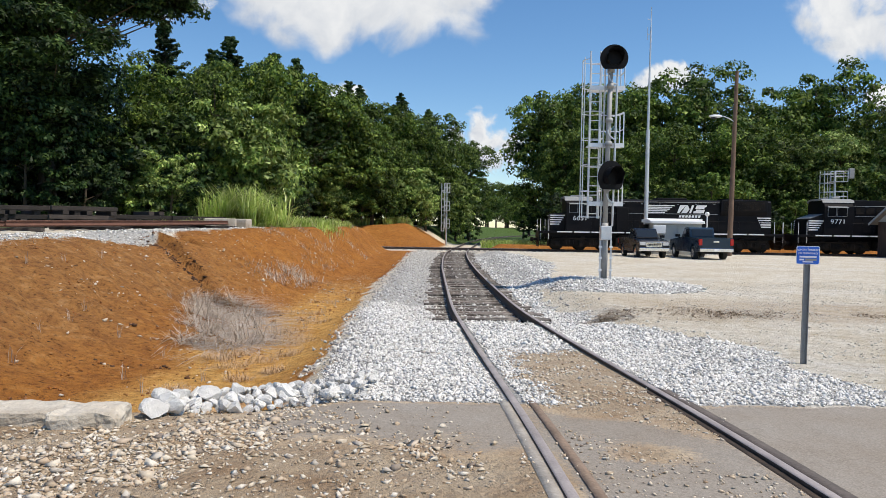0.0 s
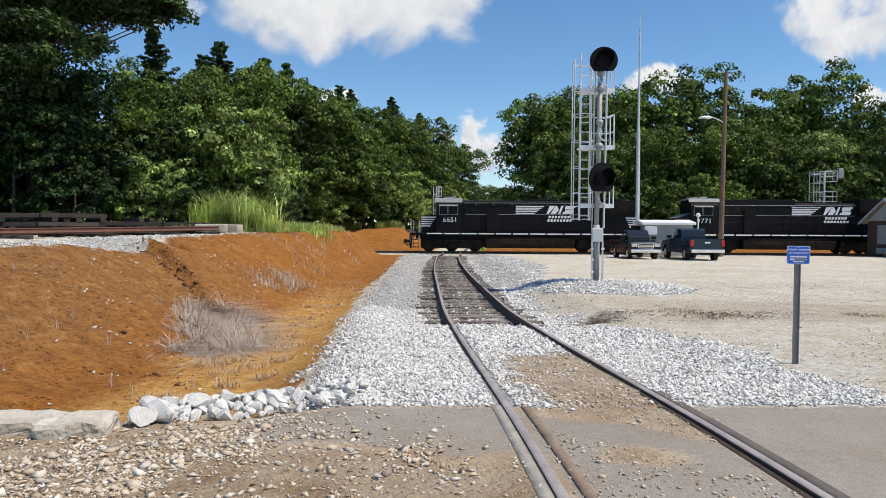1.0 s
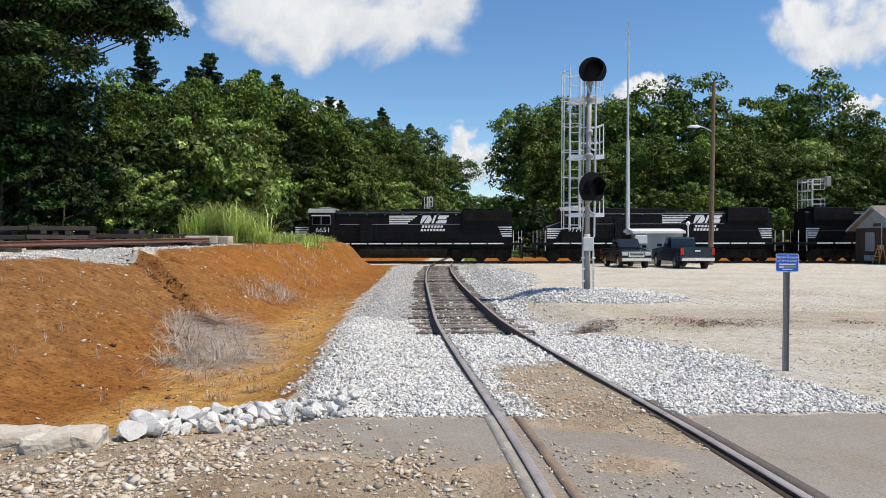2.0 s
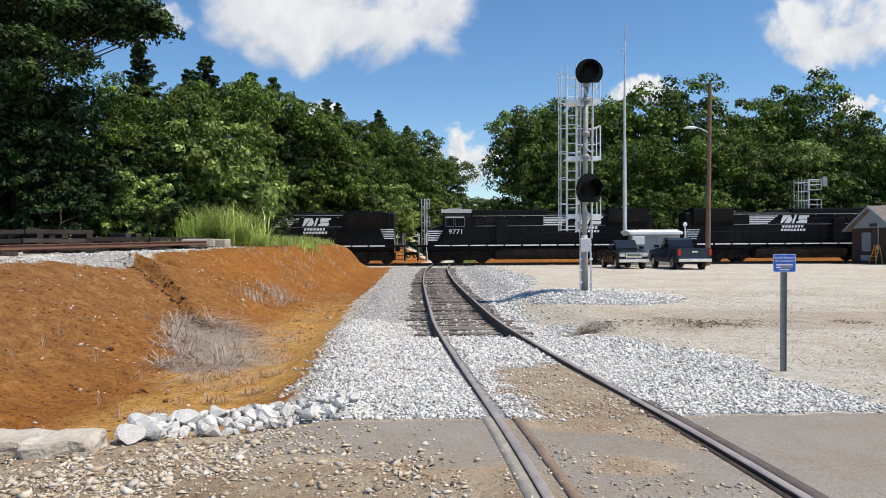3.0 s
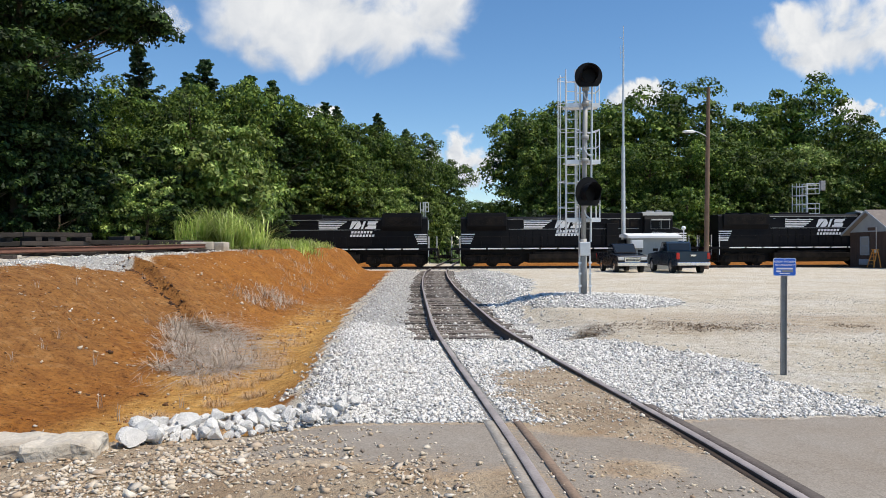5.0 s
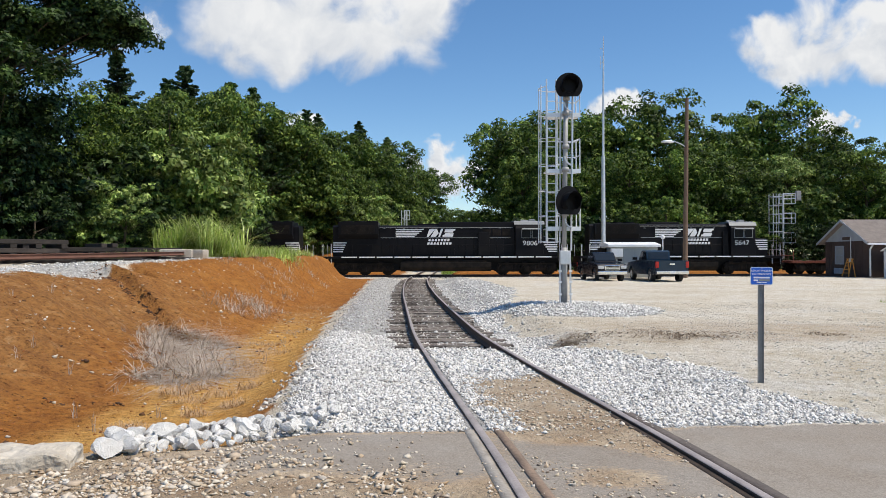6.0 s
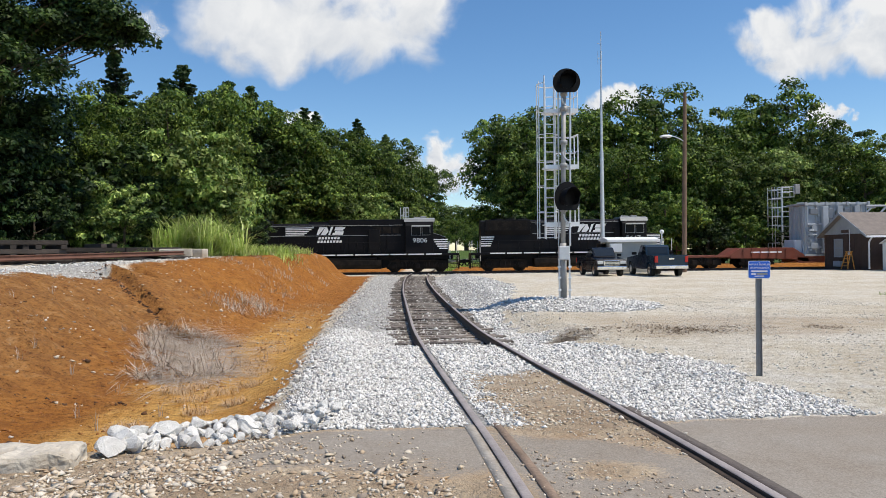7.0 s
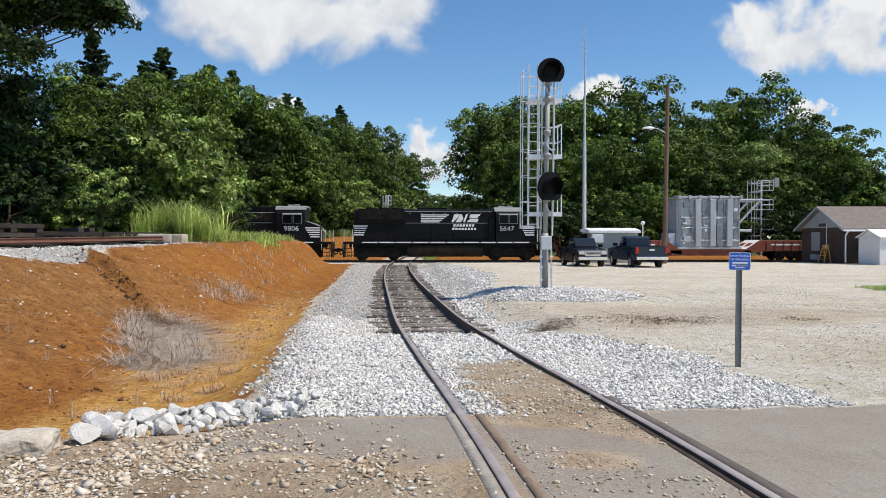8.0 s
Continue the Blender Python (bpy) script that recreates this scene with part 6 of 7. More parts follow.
def stacks():
    rng = random.Random(12)
    data = [mesh_of("timber", box(bmesh.new(), -1.3, 1.3, -0.115, 0.115, 0, 0.18, 0.015), OLDWOOD)]
    for cx, cy, rot, cols, rows in ((-19.0, 29.0, 40, 7, 5), (-17.0, 30.5, 42, 6, 5), (-15.2, 32.5, 38, 6, 4), (-22.5, 27.5, 40, 7, 5), (-13.4, 34.0, 45, 4, 3)):
        ob = thing("timber_stack", pose(cx, cy, float(ground_z(cx, cy)) - 0.02, 0, 0, rot), "stack of dark old railway ties on the bank", "timber stack", "stacks of old ties")
        for r in range(rows):
            for c in range(cols):
                if r > rows - 3 and rng.random() < 0.35:
                    continue
                t = part("tie", data[0], None, ob)
                across = r % 2
                u = (c - (cols - 1) / 2) * (2.4 / max(cols - 1, 1))
                t.matrix_basis = pose(u if across else rng.uniform(-0.12, 0.12), rng.uniform(-0.12, 0.12) if across else u, r * 0.185, 0, rng.uniform(-0.5, 0.5), (90 if across else 0) + rng.uniform(-3, 3))
    rail = RAIL_SHAPE
    for k in range(5):
        x0, y0 = -16.8 + 0.55 * k, 21.5 + 0.15 * k
        x1, y1 = -12.2 + 0.25 * k, 32.6 + 0.3 * k
        z = 1.55 + 0.02 * k
        me = sweep("loose_rail", [(x0 + (x1 - x0) * t, y0 + (y1 - y0) * t, z + 0.17 * t) for t in np.linspace(0, 1, 6)], rail, False)
        me.materials[0] = RUST
        tagged(new("loose_rail", me), "long rusty rail laid on timber blocks", "rail", "loose rails on the bank")
    for t in (0.1, 0.38, 0.66, 0.93):
        x, y = -15.7 + 4.1 * t, 21.8 + 11.4 * t
        g = float(ground_z(x, y))
        top = 1.38 + 0.17 * t
        bm = bmesh.new()
        box(bm, -1.3, 1.3, -0.15, 0.15, 0, max(0.12, top - g), 0.015)
        solid("timber_block", bm, OLDWOOD, "dark timber block under the loose rails", "timber block", "blocks under the rails", m=pose(x, y, g, 0, 0, 8))
    for x, y, sx, sz, rot in ((-11.9, 33.6, 0.9, 0.5, 12), (-12.9, 33.4, 0.6, 0.42, 30), (-11.2, 34.6, 0.6, 0.45, -10)):
        bm = bmesh.new()
        box(bm, -sx, sx, -0.3, 0.3, -0.1, sz, 0.04)
        solid("concrete_block", bm, CONCRETE, "pale concrete block at the bank's end", "concrete block", "blocks on the bank", m=pose(x, y, float(ground_z(x, y)), 0, 0, rot))
    for k in range(6):
        x, y = -13.4 + 0.42 * k, 35.4 + 0.3 * rng.random()
        bm = bmesh.new()
        box(bm, -0.13, 0.13, -0.9, 0.9, 0, 0.35, 0.02)
        ob = solid("timber_offcut", bm, OLDWOOD, "short dark timber offcut on the bank", "timber", "timber offcuts", m=pose(x, y, float(ground_z(x, y)), 0, 0, rng.uniform(-20, 20)))


stacks()


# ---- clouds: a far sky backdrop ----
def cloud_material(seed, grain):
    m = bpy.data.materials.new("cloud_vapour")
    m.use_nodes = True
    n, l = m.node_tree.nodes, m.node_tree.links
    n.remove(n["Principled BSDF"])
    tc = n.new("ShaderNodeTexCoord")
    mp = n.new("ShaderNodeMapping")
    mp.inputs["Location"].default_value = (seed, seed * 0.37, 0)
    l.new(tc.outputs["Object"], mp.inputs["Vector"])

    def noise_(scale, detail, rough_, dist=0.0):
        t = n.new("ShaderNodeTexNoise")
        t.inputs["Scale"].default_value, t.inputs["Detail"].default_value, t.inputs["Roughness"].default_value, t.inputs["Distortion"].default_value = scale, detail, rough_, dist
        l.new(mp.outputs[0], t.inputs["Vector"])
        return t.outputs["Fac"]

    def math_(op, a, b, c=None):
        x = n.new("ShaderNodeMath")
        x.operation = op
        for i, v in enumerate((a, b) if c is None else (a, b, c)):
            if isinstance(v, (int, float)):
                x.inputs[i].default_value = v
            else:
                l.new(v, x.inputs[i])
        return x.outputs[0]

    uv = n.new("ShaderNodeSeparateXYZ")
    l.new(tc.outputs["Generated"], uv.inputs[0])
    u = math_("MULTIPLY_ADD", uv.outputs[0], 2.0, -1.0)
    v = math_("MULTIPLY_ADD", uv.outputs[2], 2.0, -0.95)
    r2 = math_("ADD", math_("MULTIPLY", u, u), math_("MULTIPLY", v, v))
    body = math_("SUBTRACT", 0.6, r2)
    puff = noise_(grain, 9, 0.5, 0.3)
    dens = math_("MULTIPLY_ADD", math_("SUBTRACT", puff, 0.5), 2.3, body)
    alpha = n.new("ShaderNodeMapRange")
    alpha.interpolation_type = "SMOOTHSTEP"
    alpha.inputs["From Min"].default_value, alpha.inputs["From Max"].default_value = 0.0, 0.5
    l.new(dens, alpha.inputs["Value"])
    # cloud shading painted into the emission: greyer below, whiter above
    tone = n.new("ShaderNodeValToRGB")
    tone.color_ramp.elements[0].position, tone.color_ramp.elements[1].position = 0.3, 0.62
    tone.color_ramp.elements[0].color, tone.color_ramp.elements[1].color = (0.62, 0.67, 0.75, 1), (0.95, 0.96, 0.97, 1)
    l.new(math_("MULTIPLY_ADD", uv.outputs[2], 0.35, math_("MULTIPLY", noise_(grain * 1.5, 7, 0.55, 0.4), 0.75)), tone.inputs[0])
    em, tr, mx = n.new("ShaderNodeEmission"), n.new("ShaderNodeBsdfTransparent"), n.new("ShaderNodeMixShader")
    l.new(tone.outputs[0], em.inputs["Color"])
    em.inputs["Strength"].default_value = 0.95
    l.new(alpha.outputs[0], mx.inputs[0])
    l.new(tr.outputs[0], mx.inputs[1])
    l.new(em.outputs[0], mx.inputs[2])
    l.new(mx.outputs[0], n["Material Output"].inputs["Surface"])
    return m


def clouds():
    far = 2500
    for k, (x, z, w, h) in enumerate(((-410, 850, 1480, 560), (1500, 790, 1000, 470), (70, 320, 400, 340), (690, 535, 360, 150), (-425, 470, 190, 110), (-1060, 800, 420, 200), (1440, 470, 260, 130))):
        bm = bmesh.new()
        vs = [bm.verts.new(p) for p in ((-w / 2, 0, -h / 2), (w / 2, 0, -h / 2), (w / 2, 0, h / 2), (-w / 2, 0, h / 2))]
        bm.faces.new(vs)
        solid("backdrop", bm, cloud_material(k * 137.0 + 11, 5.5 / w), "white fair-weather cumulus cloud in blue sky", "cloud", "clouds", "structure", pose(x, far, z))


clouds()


# ---- loose stones ----
def stones(name, n, spot, size, material, label, seed, squash=0.75, sink=0.3):
    """n sharp stones strewn where spot(rng, n) puts them; kept as one object."""
    rng = np.random.default_rng(seed)
    x, y = spot(rng, n)
    n = len(x)
    base = np.array([[1, 0, 0], [-1, 0, 0], [0, 1, 0], [0, -1, 0], [0, 0, 1], [0, 0, -1]], float)
    f0 = np.array([[0, 2, 4], [2, 1, 4], [1, 3, 4], [3, 0, 4], [2, 0, 5], [1, 2, 5], [3, 1, 5], [0, 3, 5]])
    s = rng.uniform(size[0], size[1], n) * rng.choice([0.7, 1.0, 1.0, 1.3], n)
    v = base[None] * rng.uniform(0.65, 1.25, (n, 6, 1)) + rng.normal(0, 0.3, (n, 6, 3))
    a, b = rng.uniform(0, 6.28, n), rng.uniform(0, 6.28, n)
    ca, sa, cb, sb = np.cos(a), np.sin(a), np.cos(b), np.sin(b)
    R1 = np.stack([np.stack([ca, -sa, 0 * a], -1), np.stack([sa, ca, 0 * a], -1), np.stack([0 * a, 0 * a, 1 + 0 * a], -1)], 1)
    R2 = np.stack([np.stack([1 + 0 * a, 0 * a, 0 * a], -1), np.stack([0 * a, cb, -sb], -1), np.stack([0 * a, sb, cb], -1)], 1)
    v *= rng.uniform(0.55, 1.35, (n, 1, 3))
    v = np.einsum("nij,nkj->nki", R1 @ R2, v) * s[:, None, None] * 0.5
    v[:, :, 2] *= squash
    z = ground_z(x, y) + s * squash * (0.5 - sink)
    v += np.stack([x, y, z], -1)[:, None, :]
    f = (f0[None] + np.arange(n)[:, None, None] * 6).reshape(-1, 3)
    return tagged(new(name, raw(name, v.reshape(-1, 3), f, material)), label, "gravel", kind="stuff")


def where(x0, x1, y0, y1, keep):
    def spot(rng, n):
        x, y = rng.uniform(x0, x1, n), y0 + (y1 - y0) * rng.uniform(0, 1, n)
        k = keep(x, y) > rng.uniform(0, 1, n)
        return x[k], y[k]
    return spot


white_at = lambda x, y: masks(x, y)[..., 0] ** 1.5
off_rail = lambda x, y: (np.minimum(np.abs(x - track_x(y) - 0.7525), np.abs(x - track_x(y) + 0.7525)) > 0.09) * 1.0
stones("white_ballast", 47000, where(-2.6, 4.8, 5.9, 10.5, lambda x, y: white_at(x, y) * off_rail(x, y)), (0.022, 0.05), BALLAST, "fresh white crushed stone ballast beside the track", 1)
stones("white_ballast", 36000, where(-3.4, 4.6, 10.5, 18, lambda x, y: white_at(x, y) * off_rail(x, y) * np.where((np.abs(x - track_x(y)) < 1.3) & (y > 14.3), 0.4, 1)), (0.035, 0.07), BALLAST, "white crushed stone ballast along the rails", 2)
stones("grey_ballast", 26000, where(-4.6, 4.0, 9, 58, lambda x, y: sstep(3.6, 2.6, np.abs(x - track_x(y))) * np.where(np.abs(x - track_x(y)) < 1.3, 0.45 * (y > 14), np.where(x > track_x(y), 0.12, 1))), (0.04, 0.09), GREYSTONE, "mixed grey ballast on the track shoulders", 3)
stones("white_ballast", 9000, where(0.3, 7.5, 19, 50, lambda x, y: white_at(x, y) * (x - track_x(y) > 1.25) * 0.9), (0.06, 0.12), BALLAST, "white crushed stone spread beside the far rails", 17, 0.6)
stones("white_mound_stones", 9000, where(1.5, 8.5, 18.5, 27, white_at), (0.05, 0.1), BALLAST, "white crushed stone mound round the signal foot", 4)
left_road = lambda x, y: (sstep(-0.2, -1.1, x - track_x(y) + 0.8) * (0.22 + 0.78 * (rough(x, y, 2.6, 6) > 0.05)) * (1 - masks(x, y)[..., 2] * 0.75) * (1 - masks(x, y)[..., 0]) * (1 - masks(x, y)[..., 1]))
stones("tan_rubble", 17000, where(-4.5, 0.5, 3.4, 6.2, left_road), (0.012, 0.045), RUBBLE, "loose tan and white rubble on the dirt crossing", 5, 0.6)
stones("tan_rubble", 1300, where(-4.3, 0.3, 3.6, 5.6, left_road), (0.04, 0.085), RUBBLE, "larger tan stones lying on the dirt crossing", 6, 0.55)
stones("crossing_grit", 3500, where(0.4, 2.2, 3.5, 7.2, lambda x, y: 0.5 * off_rail(x, y) * (rough(x, y, 3.0, 8) > -0.2)), (0.012, 0.035), RUBBLE, "grit and small stones between the rails", 7, 0.6)
stones("patch_stones", 5000, where(-0.2, 2.2, 6.4, 10.8, lambda x, y: off_rail(x, y) * (1 - white_at(x, y)) * (0.3 + 0.7 * (rough(x, y, 3.5, 3) > 0.1))), (0.015, 0.05), RUBBLE, "stones in the brown dirt between the rails", 8, 0.6)
stones("lot_gravel", 21000, where(1.8, 14, 7.2, 26, lambda x, y: (1 - white_at(x, y)) * (0.25 + 0.75 * (rough(x, y, 1.1, 2) > 0.0))), (0.014, 0.042), LOTSTONE, "thin pale gravel over the parking lot", 9, 0.6)
stones("bank_stones", 1700, where(-11.5, -3.6, 8, 34, lambda x, y: 0.25 + 0.75 * (rough(x, y, 1.3, 9) > 0.5)), (0.03, 0.11), RUBBLE, "scattered pale stones on the clay bank", 10, 0.6)
CLOD = island("clay_clods", [(0.24, 0.085, 0.022), (0.32, 0.12, 0.03), (0.4, 0.18, 0.05), (0.27, 0.12, 0.05)], 0.95, 0.0)
stones("clay_clods", 7500, where(-11, -3.4, 7, 40, lambda x, y: 0.3 + 0.7 * (rough(x, y, 1.7, 4) > 0.2)), (0.02, 0.07), CLOD, "crumbled clods of orange clay on the bank", 14, 0.6)
DARKCLOD = island("dark_clods", [(0.035, 0.018, 0.01), (0.07, 0.033, 0.015), (0.12, 0.055, 0.022)], 0.95, 0.0)


def scarp(rng, n):
    """Spots along the broken edge across the bank, thickest at its head."""
    t = rng.uniform(0, 1, n) ** 1.25
    off = rng.normal(0, 1, n) * (0.1 + 0.16 * (1 - t) ** 3) - 0.1
    return -10.8 + 5.7 * t + 0.775 * off, 24.0 - 7.0 * t + 0.63 * off - 0.35 * rough(-10.8 + 5.7 * t, 24.0 - 7.0 * t, 1.6, 2)


# dark clods added to draw the shadow line under the slumped edge
stones("dark_soil_edge", 420, scarp, (0.03, 0.11), DARKCLOD, "dark clods standing in for the shadow line along the bank's slumped edge", 15, 0.7, 0.5)
stones("bank_furrow_soil", 2600, where(-9.5, -3.8, 8, 20, lambda x, y: (np.sin(2.6 * (y + 0.55 * x) + 1.2 * np.sin(1.7 * x)) > 0.93) * (rough(x, y, 0.9, 7) > 0.05)), (0.03, 0.09), DARKCLOD, "dark crumbs lying in the bank's furrows", 16, 0.5, 0.5)
stones("bank_top_gravel", 6000, where(-15, -9.8, 14, 36, lambda x, y: masks(x, y)[..., 0]), (0.05, 0.12), BALLAST, "white gravel spread along the bank top", 11, 0.6)
stones("main_ballast", 4500, where(-16, 30, 59.2, 61.7, lambda x, y: 1 + 0 * x), (0.06, 0.14), GREYSTONE, "grey ballast along the main line", 12, 0.6)


# ---- boulders and slabs at the ditch head ----
def boulder_mesh(seed):
    rng = random.Random(seed)
    bm = bmesh.new()
    bmesh.ops.create_icosphere(bm, subdivisions=2, radius=0.5)
    cuts = [(Vector((rng.gauss(0, 1), rng.gauss(0, 1), rng.gauss(0, 1))).normalized(), rng.uniform(0.24, 0.38)) for _ in range(11)]
    for v in bm.verts:
        for nrm, d in cuts:
            over = v.co.dot(nrm) - d
            if over > 0:
                v.co -= nrm * over
        v.co += Vector((rng.uniform(-1, 1), rng.uniform(-1, 1), rng.uniform(-1, 1))) * 0.012
        v.co.z *= 0.75
    return mesh_of("boulder", bm, ROCK)


def boulders():
    rng = random.Random(21)
    kinds = [boulder_mesh(s) for s in range(8)]
    for k in range(240):
        t = rng.random()
        up = rng.uniform(-0.08, 0.75)
        x, y = -2.6 + 1.7 * t, 5.6 + 0.95 * t + up * (0.6 + 0.5 * t)
        s = rng.uniform(0.07, 0.15) if k % 6 else rng.uniform(0.17, 0.27)
        s *= 1 - 0.3 * t
        ob = new("boulder", kinds[k % 8])
        heap = 0.2 * (0.35 + 0.65 * math.sin(math.pi * min(1, t))) * max(0.0, 1 - abs(up - 0.4) / 0.45)
        ob.matrix_world = pose(x, y, max(float(ground_z(x, y)), -0.1) + s * 0.22 + heap, rng.uniform(-25, 25), rng.uniform(-25, 25), rng.uniform(0, 360)) @ Matrix.Diagonal((s * rng.uniform(0.9, 1.3), s * rng.uniform(0.8, 1.1), s, 1))
        tagged(ob, "broken white limestone boulder heaped at the ditch head", "boulder", "boulders at the ditch head")
    for x, y, sx, sy, sz, rot, tilt in ((-3.5, 5.42, 0.5, 0.2, 0.17, 2, 1), (-2.86, 5.38, 0.26, 0.2, 0.18, 6, -2)):
        bm = bmesh.new()
        box(bm, -sx, sx, -sy, sy, -0.15, sz, 0.045)
        bmesh.ops.subdivide_edges(bm, edges=bm.edges[:], cuts=5, use_grid_fill=True)
        for v in bm.verts:
            v.co += noise.noise_vector(v.co * 4.0 + Vector((x, y, 0))) * 0.04 + noise.noise_vector(v.co * 11.0) * 0.022 + noise.noise_vector(v.co * 30.0) * 0.01
        solid("concrete_slab", bm, CONCRETE, "broken weathered concrete slab beside the crossing", "concrete slab", "slabs by the ditch", m=pose(x, y, 0, 0, tilt, rot))


boulders()


# ---- weeds, brush and grass ----
def blades(name, tufts, per, length, width, lean, material, label, seed, category="weeds"):
    """Thin bent blades in tufts; tufts are (x, y, radius)."""
    rng = np.random.default_rng(seed)
    X, Y, Rr = (np.repeat(np.array([t[i] for t in tufts], float), per) for i in range(3))
    n = len(X)
    a, q = rng.uniform(0, 6.28, n), np.sqrt(rng.uniform(0, 1, n)) * Rr
    x, y = X + np.cos(a) * q, Y + np.sin(a) * q
    z = ground_z(x, y) - 0.02
    L = length * rng.uniform(0.5, 1.15, n)
    d = rng.uniform(0, 6.28, n)
    out = lean * rng.uniform(0.3, 1.4, n) * L
    up = np.sqrt(np.maximum(L ** 2 - out ** 2, (0.12 * L) ** 2)) * (1.0 if lean < 1 else 0.8 if lean < 1.55 else 0.3)
    side = np.stack([-np.sin(d), np.cos(d), 0 * d], -1) * (width * rng.uniform(0.6, 1.3, n))[:, None]
    p0 = np.stack([x, y, z], -1)
    bend = 0.3 if lean < 1 else 0.55
    p1 = p0 + np.stack([np.cos(d) * out * bend, np.sin(d) * out * bend, up * (0.62 if lean < 1 else 0.85)], -1)
    p2 = p0 + np.stack([np.cos(d) * out, np.sin(d) * out, up * (1 - 0.2 * lean)], -1)
    v = np.stack([p0 - side, p0 + side, p1 + side * 0.8, p1 - side * 0.8, p2 + side * 0.15, p2 - side * 0.15], 1).reshape(-1, 3)
    i = np.arange(n)[:, None] * 6
    f = np.concatenate([i + np.array([[0, 1, 2, 3]]), i + np.array([[3, 2, 4, 5]])], 1).reshape(-1, 4)
    return tagged(new(name, raw(name, v, f, material)), label, category, kind="stuff")


BARKLITTER = island("bark_litter", [(0.06, 0.038, 0.02), (0.12, 0.08, 0.045), (0.22, 0.16, 0.1)], 0.95, 0.0, 0)


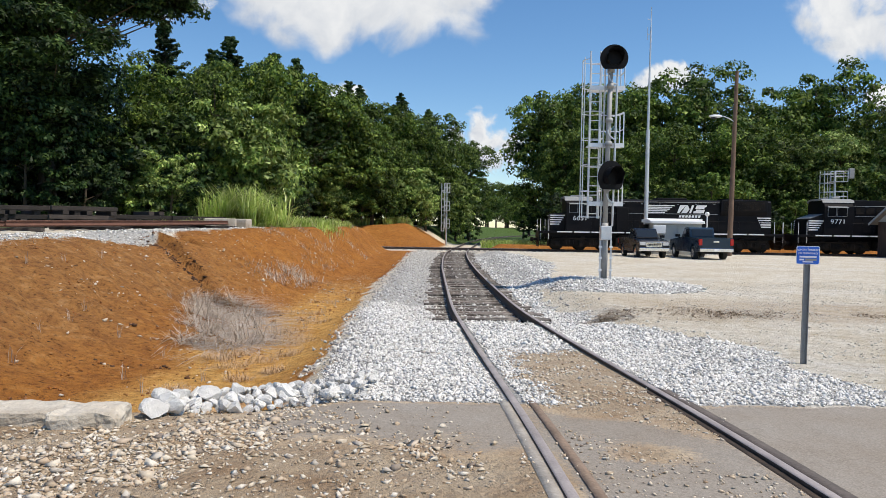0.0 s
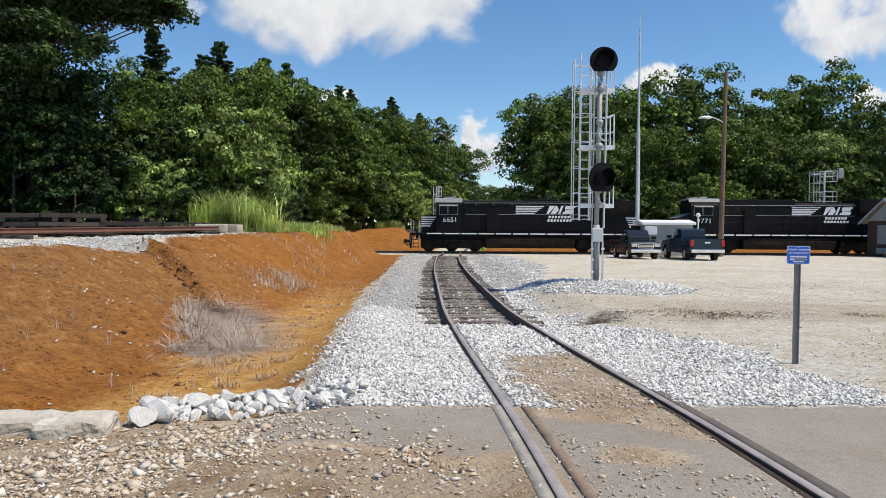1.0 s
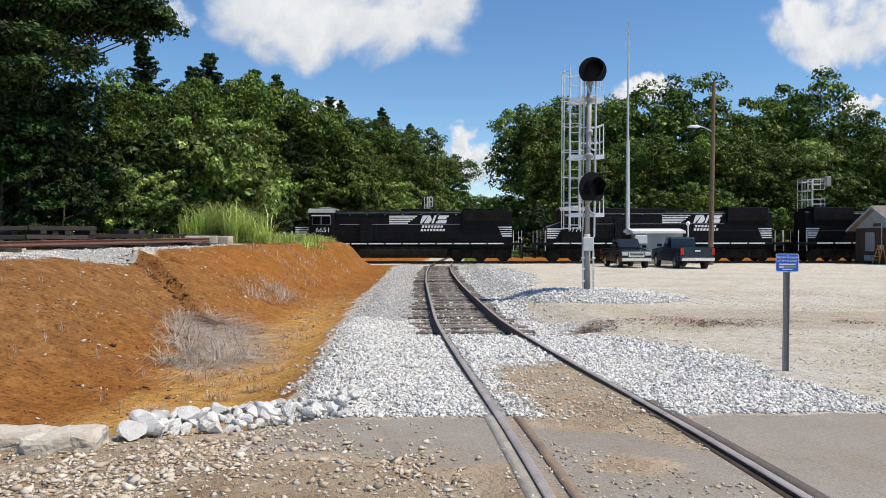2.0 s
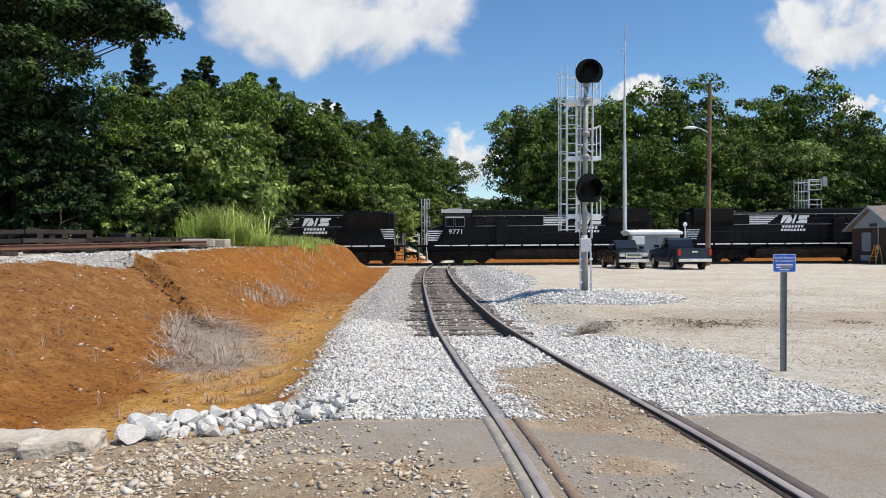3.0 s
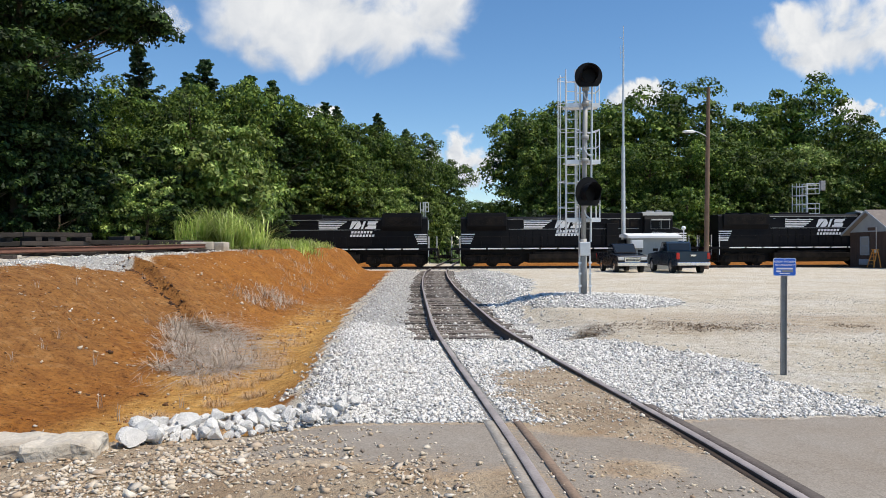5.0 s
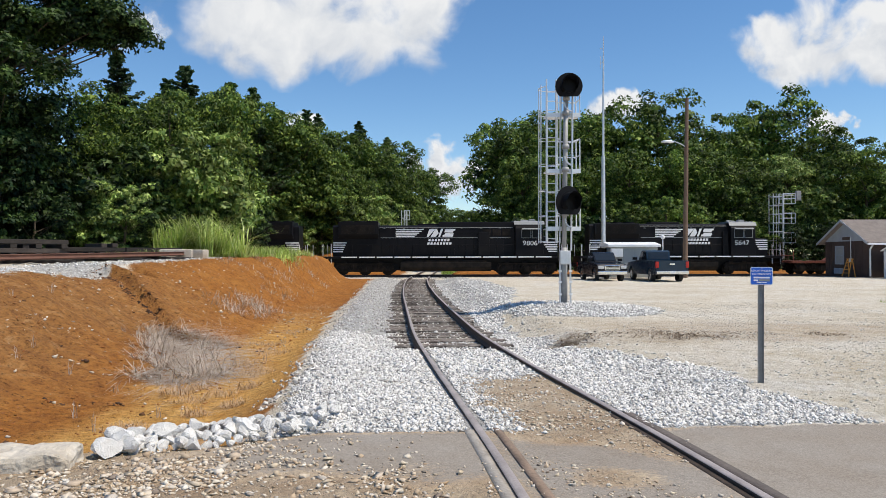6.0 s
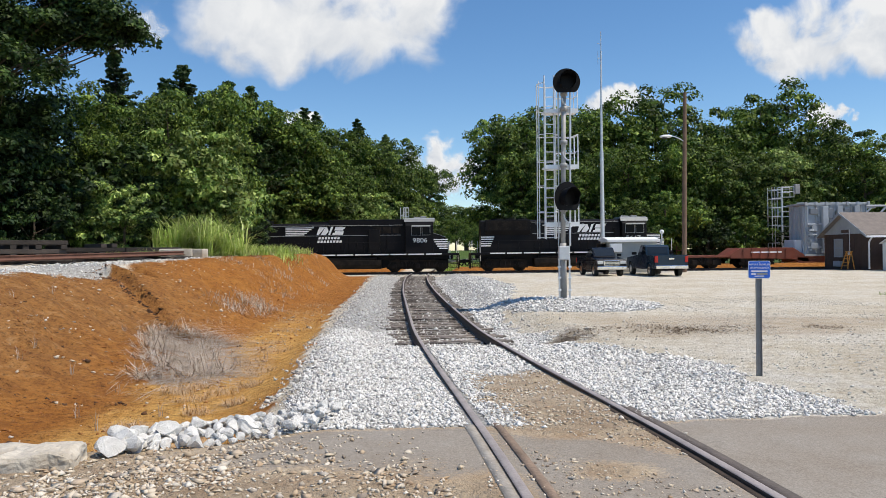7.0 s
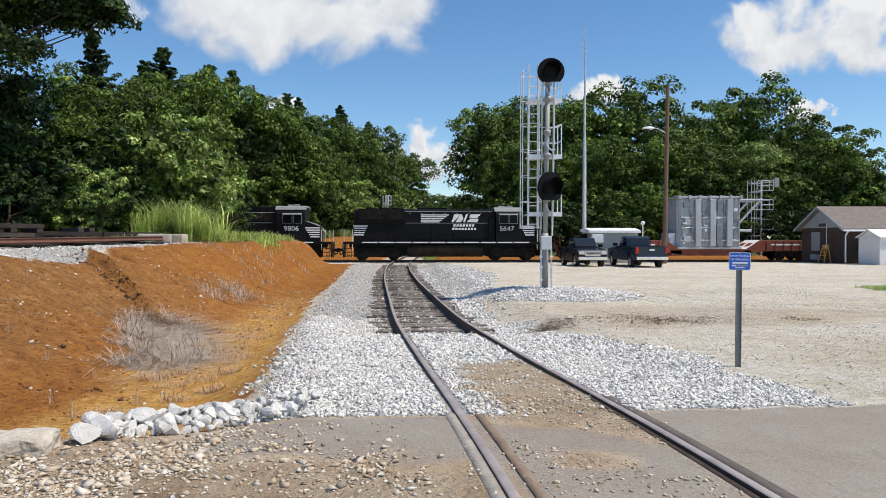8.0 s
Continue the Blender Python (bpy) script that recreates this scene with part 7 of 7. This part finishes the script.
def undergrowth():
    rng = random.Random(5)
    brush = [(-4.75 - 0.35 * v + rng.uniform(-0.6, 0.9), 13.4 + v, 0.35) for v in [rng.uniform(0, 5.6) for _ in range(60)]]
    blades("dry_brush", brush, 12, 0.75, 0.007, 1.45, STRAW, "heap of dry grey brush on the clay bank", 1, "brush")
    blades("dry_brush", brush, 95, 1.0, 0.007, 1.6, STRAW, "flattened dry grey stalks lying on the clay", 12, "brush")
    brush = [(-6.6 + rng.uniform(-0.8, 0.6), 25 + rng.uniform(-2, 4), 0.4) for _ in range(22)]
    blades("dry_brush", brush, 50, 0.5, 0.008, 1.2, STRAW, "thin dry brush further along the bank", 2, "brush")
    weeds = [(-3.1 + rng.uniform(-0.6, 0.5), 7.7 + rng.uniform(-0.7, 0.5), 0.22) for _ in range(14)] + [(-3.9, 9.3, 0.28), (-3.65, 9.2, 0.2), (-3.3, 10.2, 0.2), (-3.7, 11.3, 0.3), (-4.2, 12.0, 0.3), (-4.0, 12.4, 0.25), (-3.4, 11.9, 0.3), (-3.1, 12.5, 0.22), (-2.9, 10.8, 0.2), (-3.3, 14, 0.35), (-3.8, 15.2, 0.4), (-3.6, 17, 0.4), (-4.2, 19, 0.5), (-4.3, 22, 0.6), (-4.6, 25, 0.7), (-4.9, 28, 0.8), (-5.0, 32, 0.8)]
    blades("rusty_weeds", weeds, 620, 0.22, 0.0036, 1.5, TWIG_RED, "low rust-brown dry weeds in the ditch", 3)
    fence = [(-12.0 + rng.gauss(0, 0.85), 38.8 + rng.gauss(0, 1.1), 0.4) for _ in range(30)]
    blades("tall_grass", fence, 75, 2.7, 0.026, 0.85, GRASS, "tall pale green grass on the bank's shoulder", 4, "grass")
    fence = [(-10.6 + rng.uniform(-2.0, 2.4), 42 + rng.uniform(-2.5, 2.5), 0.6) for _ in range(40)]
    blades("tall_grass", fence, 90, 0.8, 0.02, 0.9, GRASS, "green grass running down the bank's end", 5, "grass")
    slope = [(rng.uniform(-9.2, -6.0), rng.uniform(31, 47), 0.35) for _ in range(46)]
    blades("dry_brush", slope, 24, 0.45, 0.008, 1.1, STRAW, "dry stalks scattered down the bank's far end", 13, "brush")
    slope = [(rng.uniform(-9.6, -7.4), rng.uniform(40, 50), 0.5) for _ in range(30)]
    blades("short_weeds", slope, 40, 0.55, 0.014, 0.8, GRASS, "green weeds trailing over the bank's shoulder", 14)
    rim = [(-10.4 + rng.uniform(-0.7, 0.5), rng.uniform(15, 36), 0.3) for _ in range(50)]
    blades("dry_brush", rim, 16, 0.28, 0.006, 1.3, STRAW, "grey dead grass along the rim of the bank", 15, "brush")
    tufts = [(rng.uniform(-15, -11.5), rng.uniform(32, 37), 0.3) for _ in range(30)]
    blades("short_weeds", tufts, 60, 0.6, 0.012, 0.6, GRASS, "ragged green weeds beside the stacked ties", 6)
    tufts = [(rng.uniform(-14, -6), rng.uniform(75, 79), 0.5) for _ in range(40)] + [(rng.uniform(2, 9), rng.uniform(74, 84), 0.8) for _ in range(50)]
    blades("trackside_grass", tufts, 90, 0.9, 0.03, 0.5, GRASS, "green grass along the far side of the line", 7, "grass")
    tufts = [(rng.uniform(16.6, 20), rng.uniform(24.0, 25.6), 0.4) for _ in range(40)]
    blades("lot_grass", tufts, 70, 0.16, 0.006, 0.6, GRASS, "patch of short green grass at the lot's edge", 8, "grass")
    mud = [(5.1 + rng.gauss(0, 1.2), 15.0 + rng.gauss(0, 0.65), 0.3) for _ in range(64)] + [(8.6 + rng.uniform(-0.5, 0.5), 15.0 + rng.uniform(-0.2, 0.2), 0.25) for _ in range(7)] + [(2.9 + rng.uniform(-0.5, 0.5), 14.4 + rng.uniform(-0.5, 0.5), 0.25) for _ in range(8)]
    blades("bark_litter", mud, 55, 0.26, 0.012, 1.6, BARKLITTER, "dark streaks of wood litter on the lot", 10, "litter")
    sprigs = [(rng.uniform(-9.5, -3.5), rng.uniform(8.5, 22), 0.06) for _ in range(34)]
    blades("bank_sprigs", sprigs, 6, 0.3, 0.004, 0.4, STRAW, "single dry stalks standing on the clay", 9)


undergrowth()


# ---- motion of the train ----
def motions():
    ts, xs = [t for t, _ in LEAD], [x for _, x in LEAD]
    for ob, wheels, off, rot, r in UNITS:
        walk(ob, [(t, pose(x + off, MAIN_Y, MAIN_Z, 0, 0, rot)) for t, x in LEAD])
        for w in wheels:
            x, y, z = w.location
            rows = []
            for k in range(121):
                gone = np.interp(k / 15, ts, xs) - xs[0]
                turn = math.degrees(gone / r) * (-1 if rot else 1)
                rows.append((k / 15, pose(x, y, z, 0, turn, 0)))
            walk(w, rows)


motions()
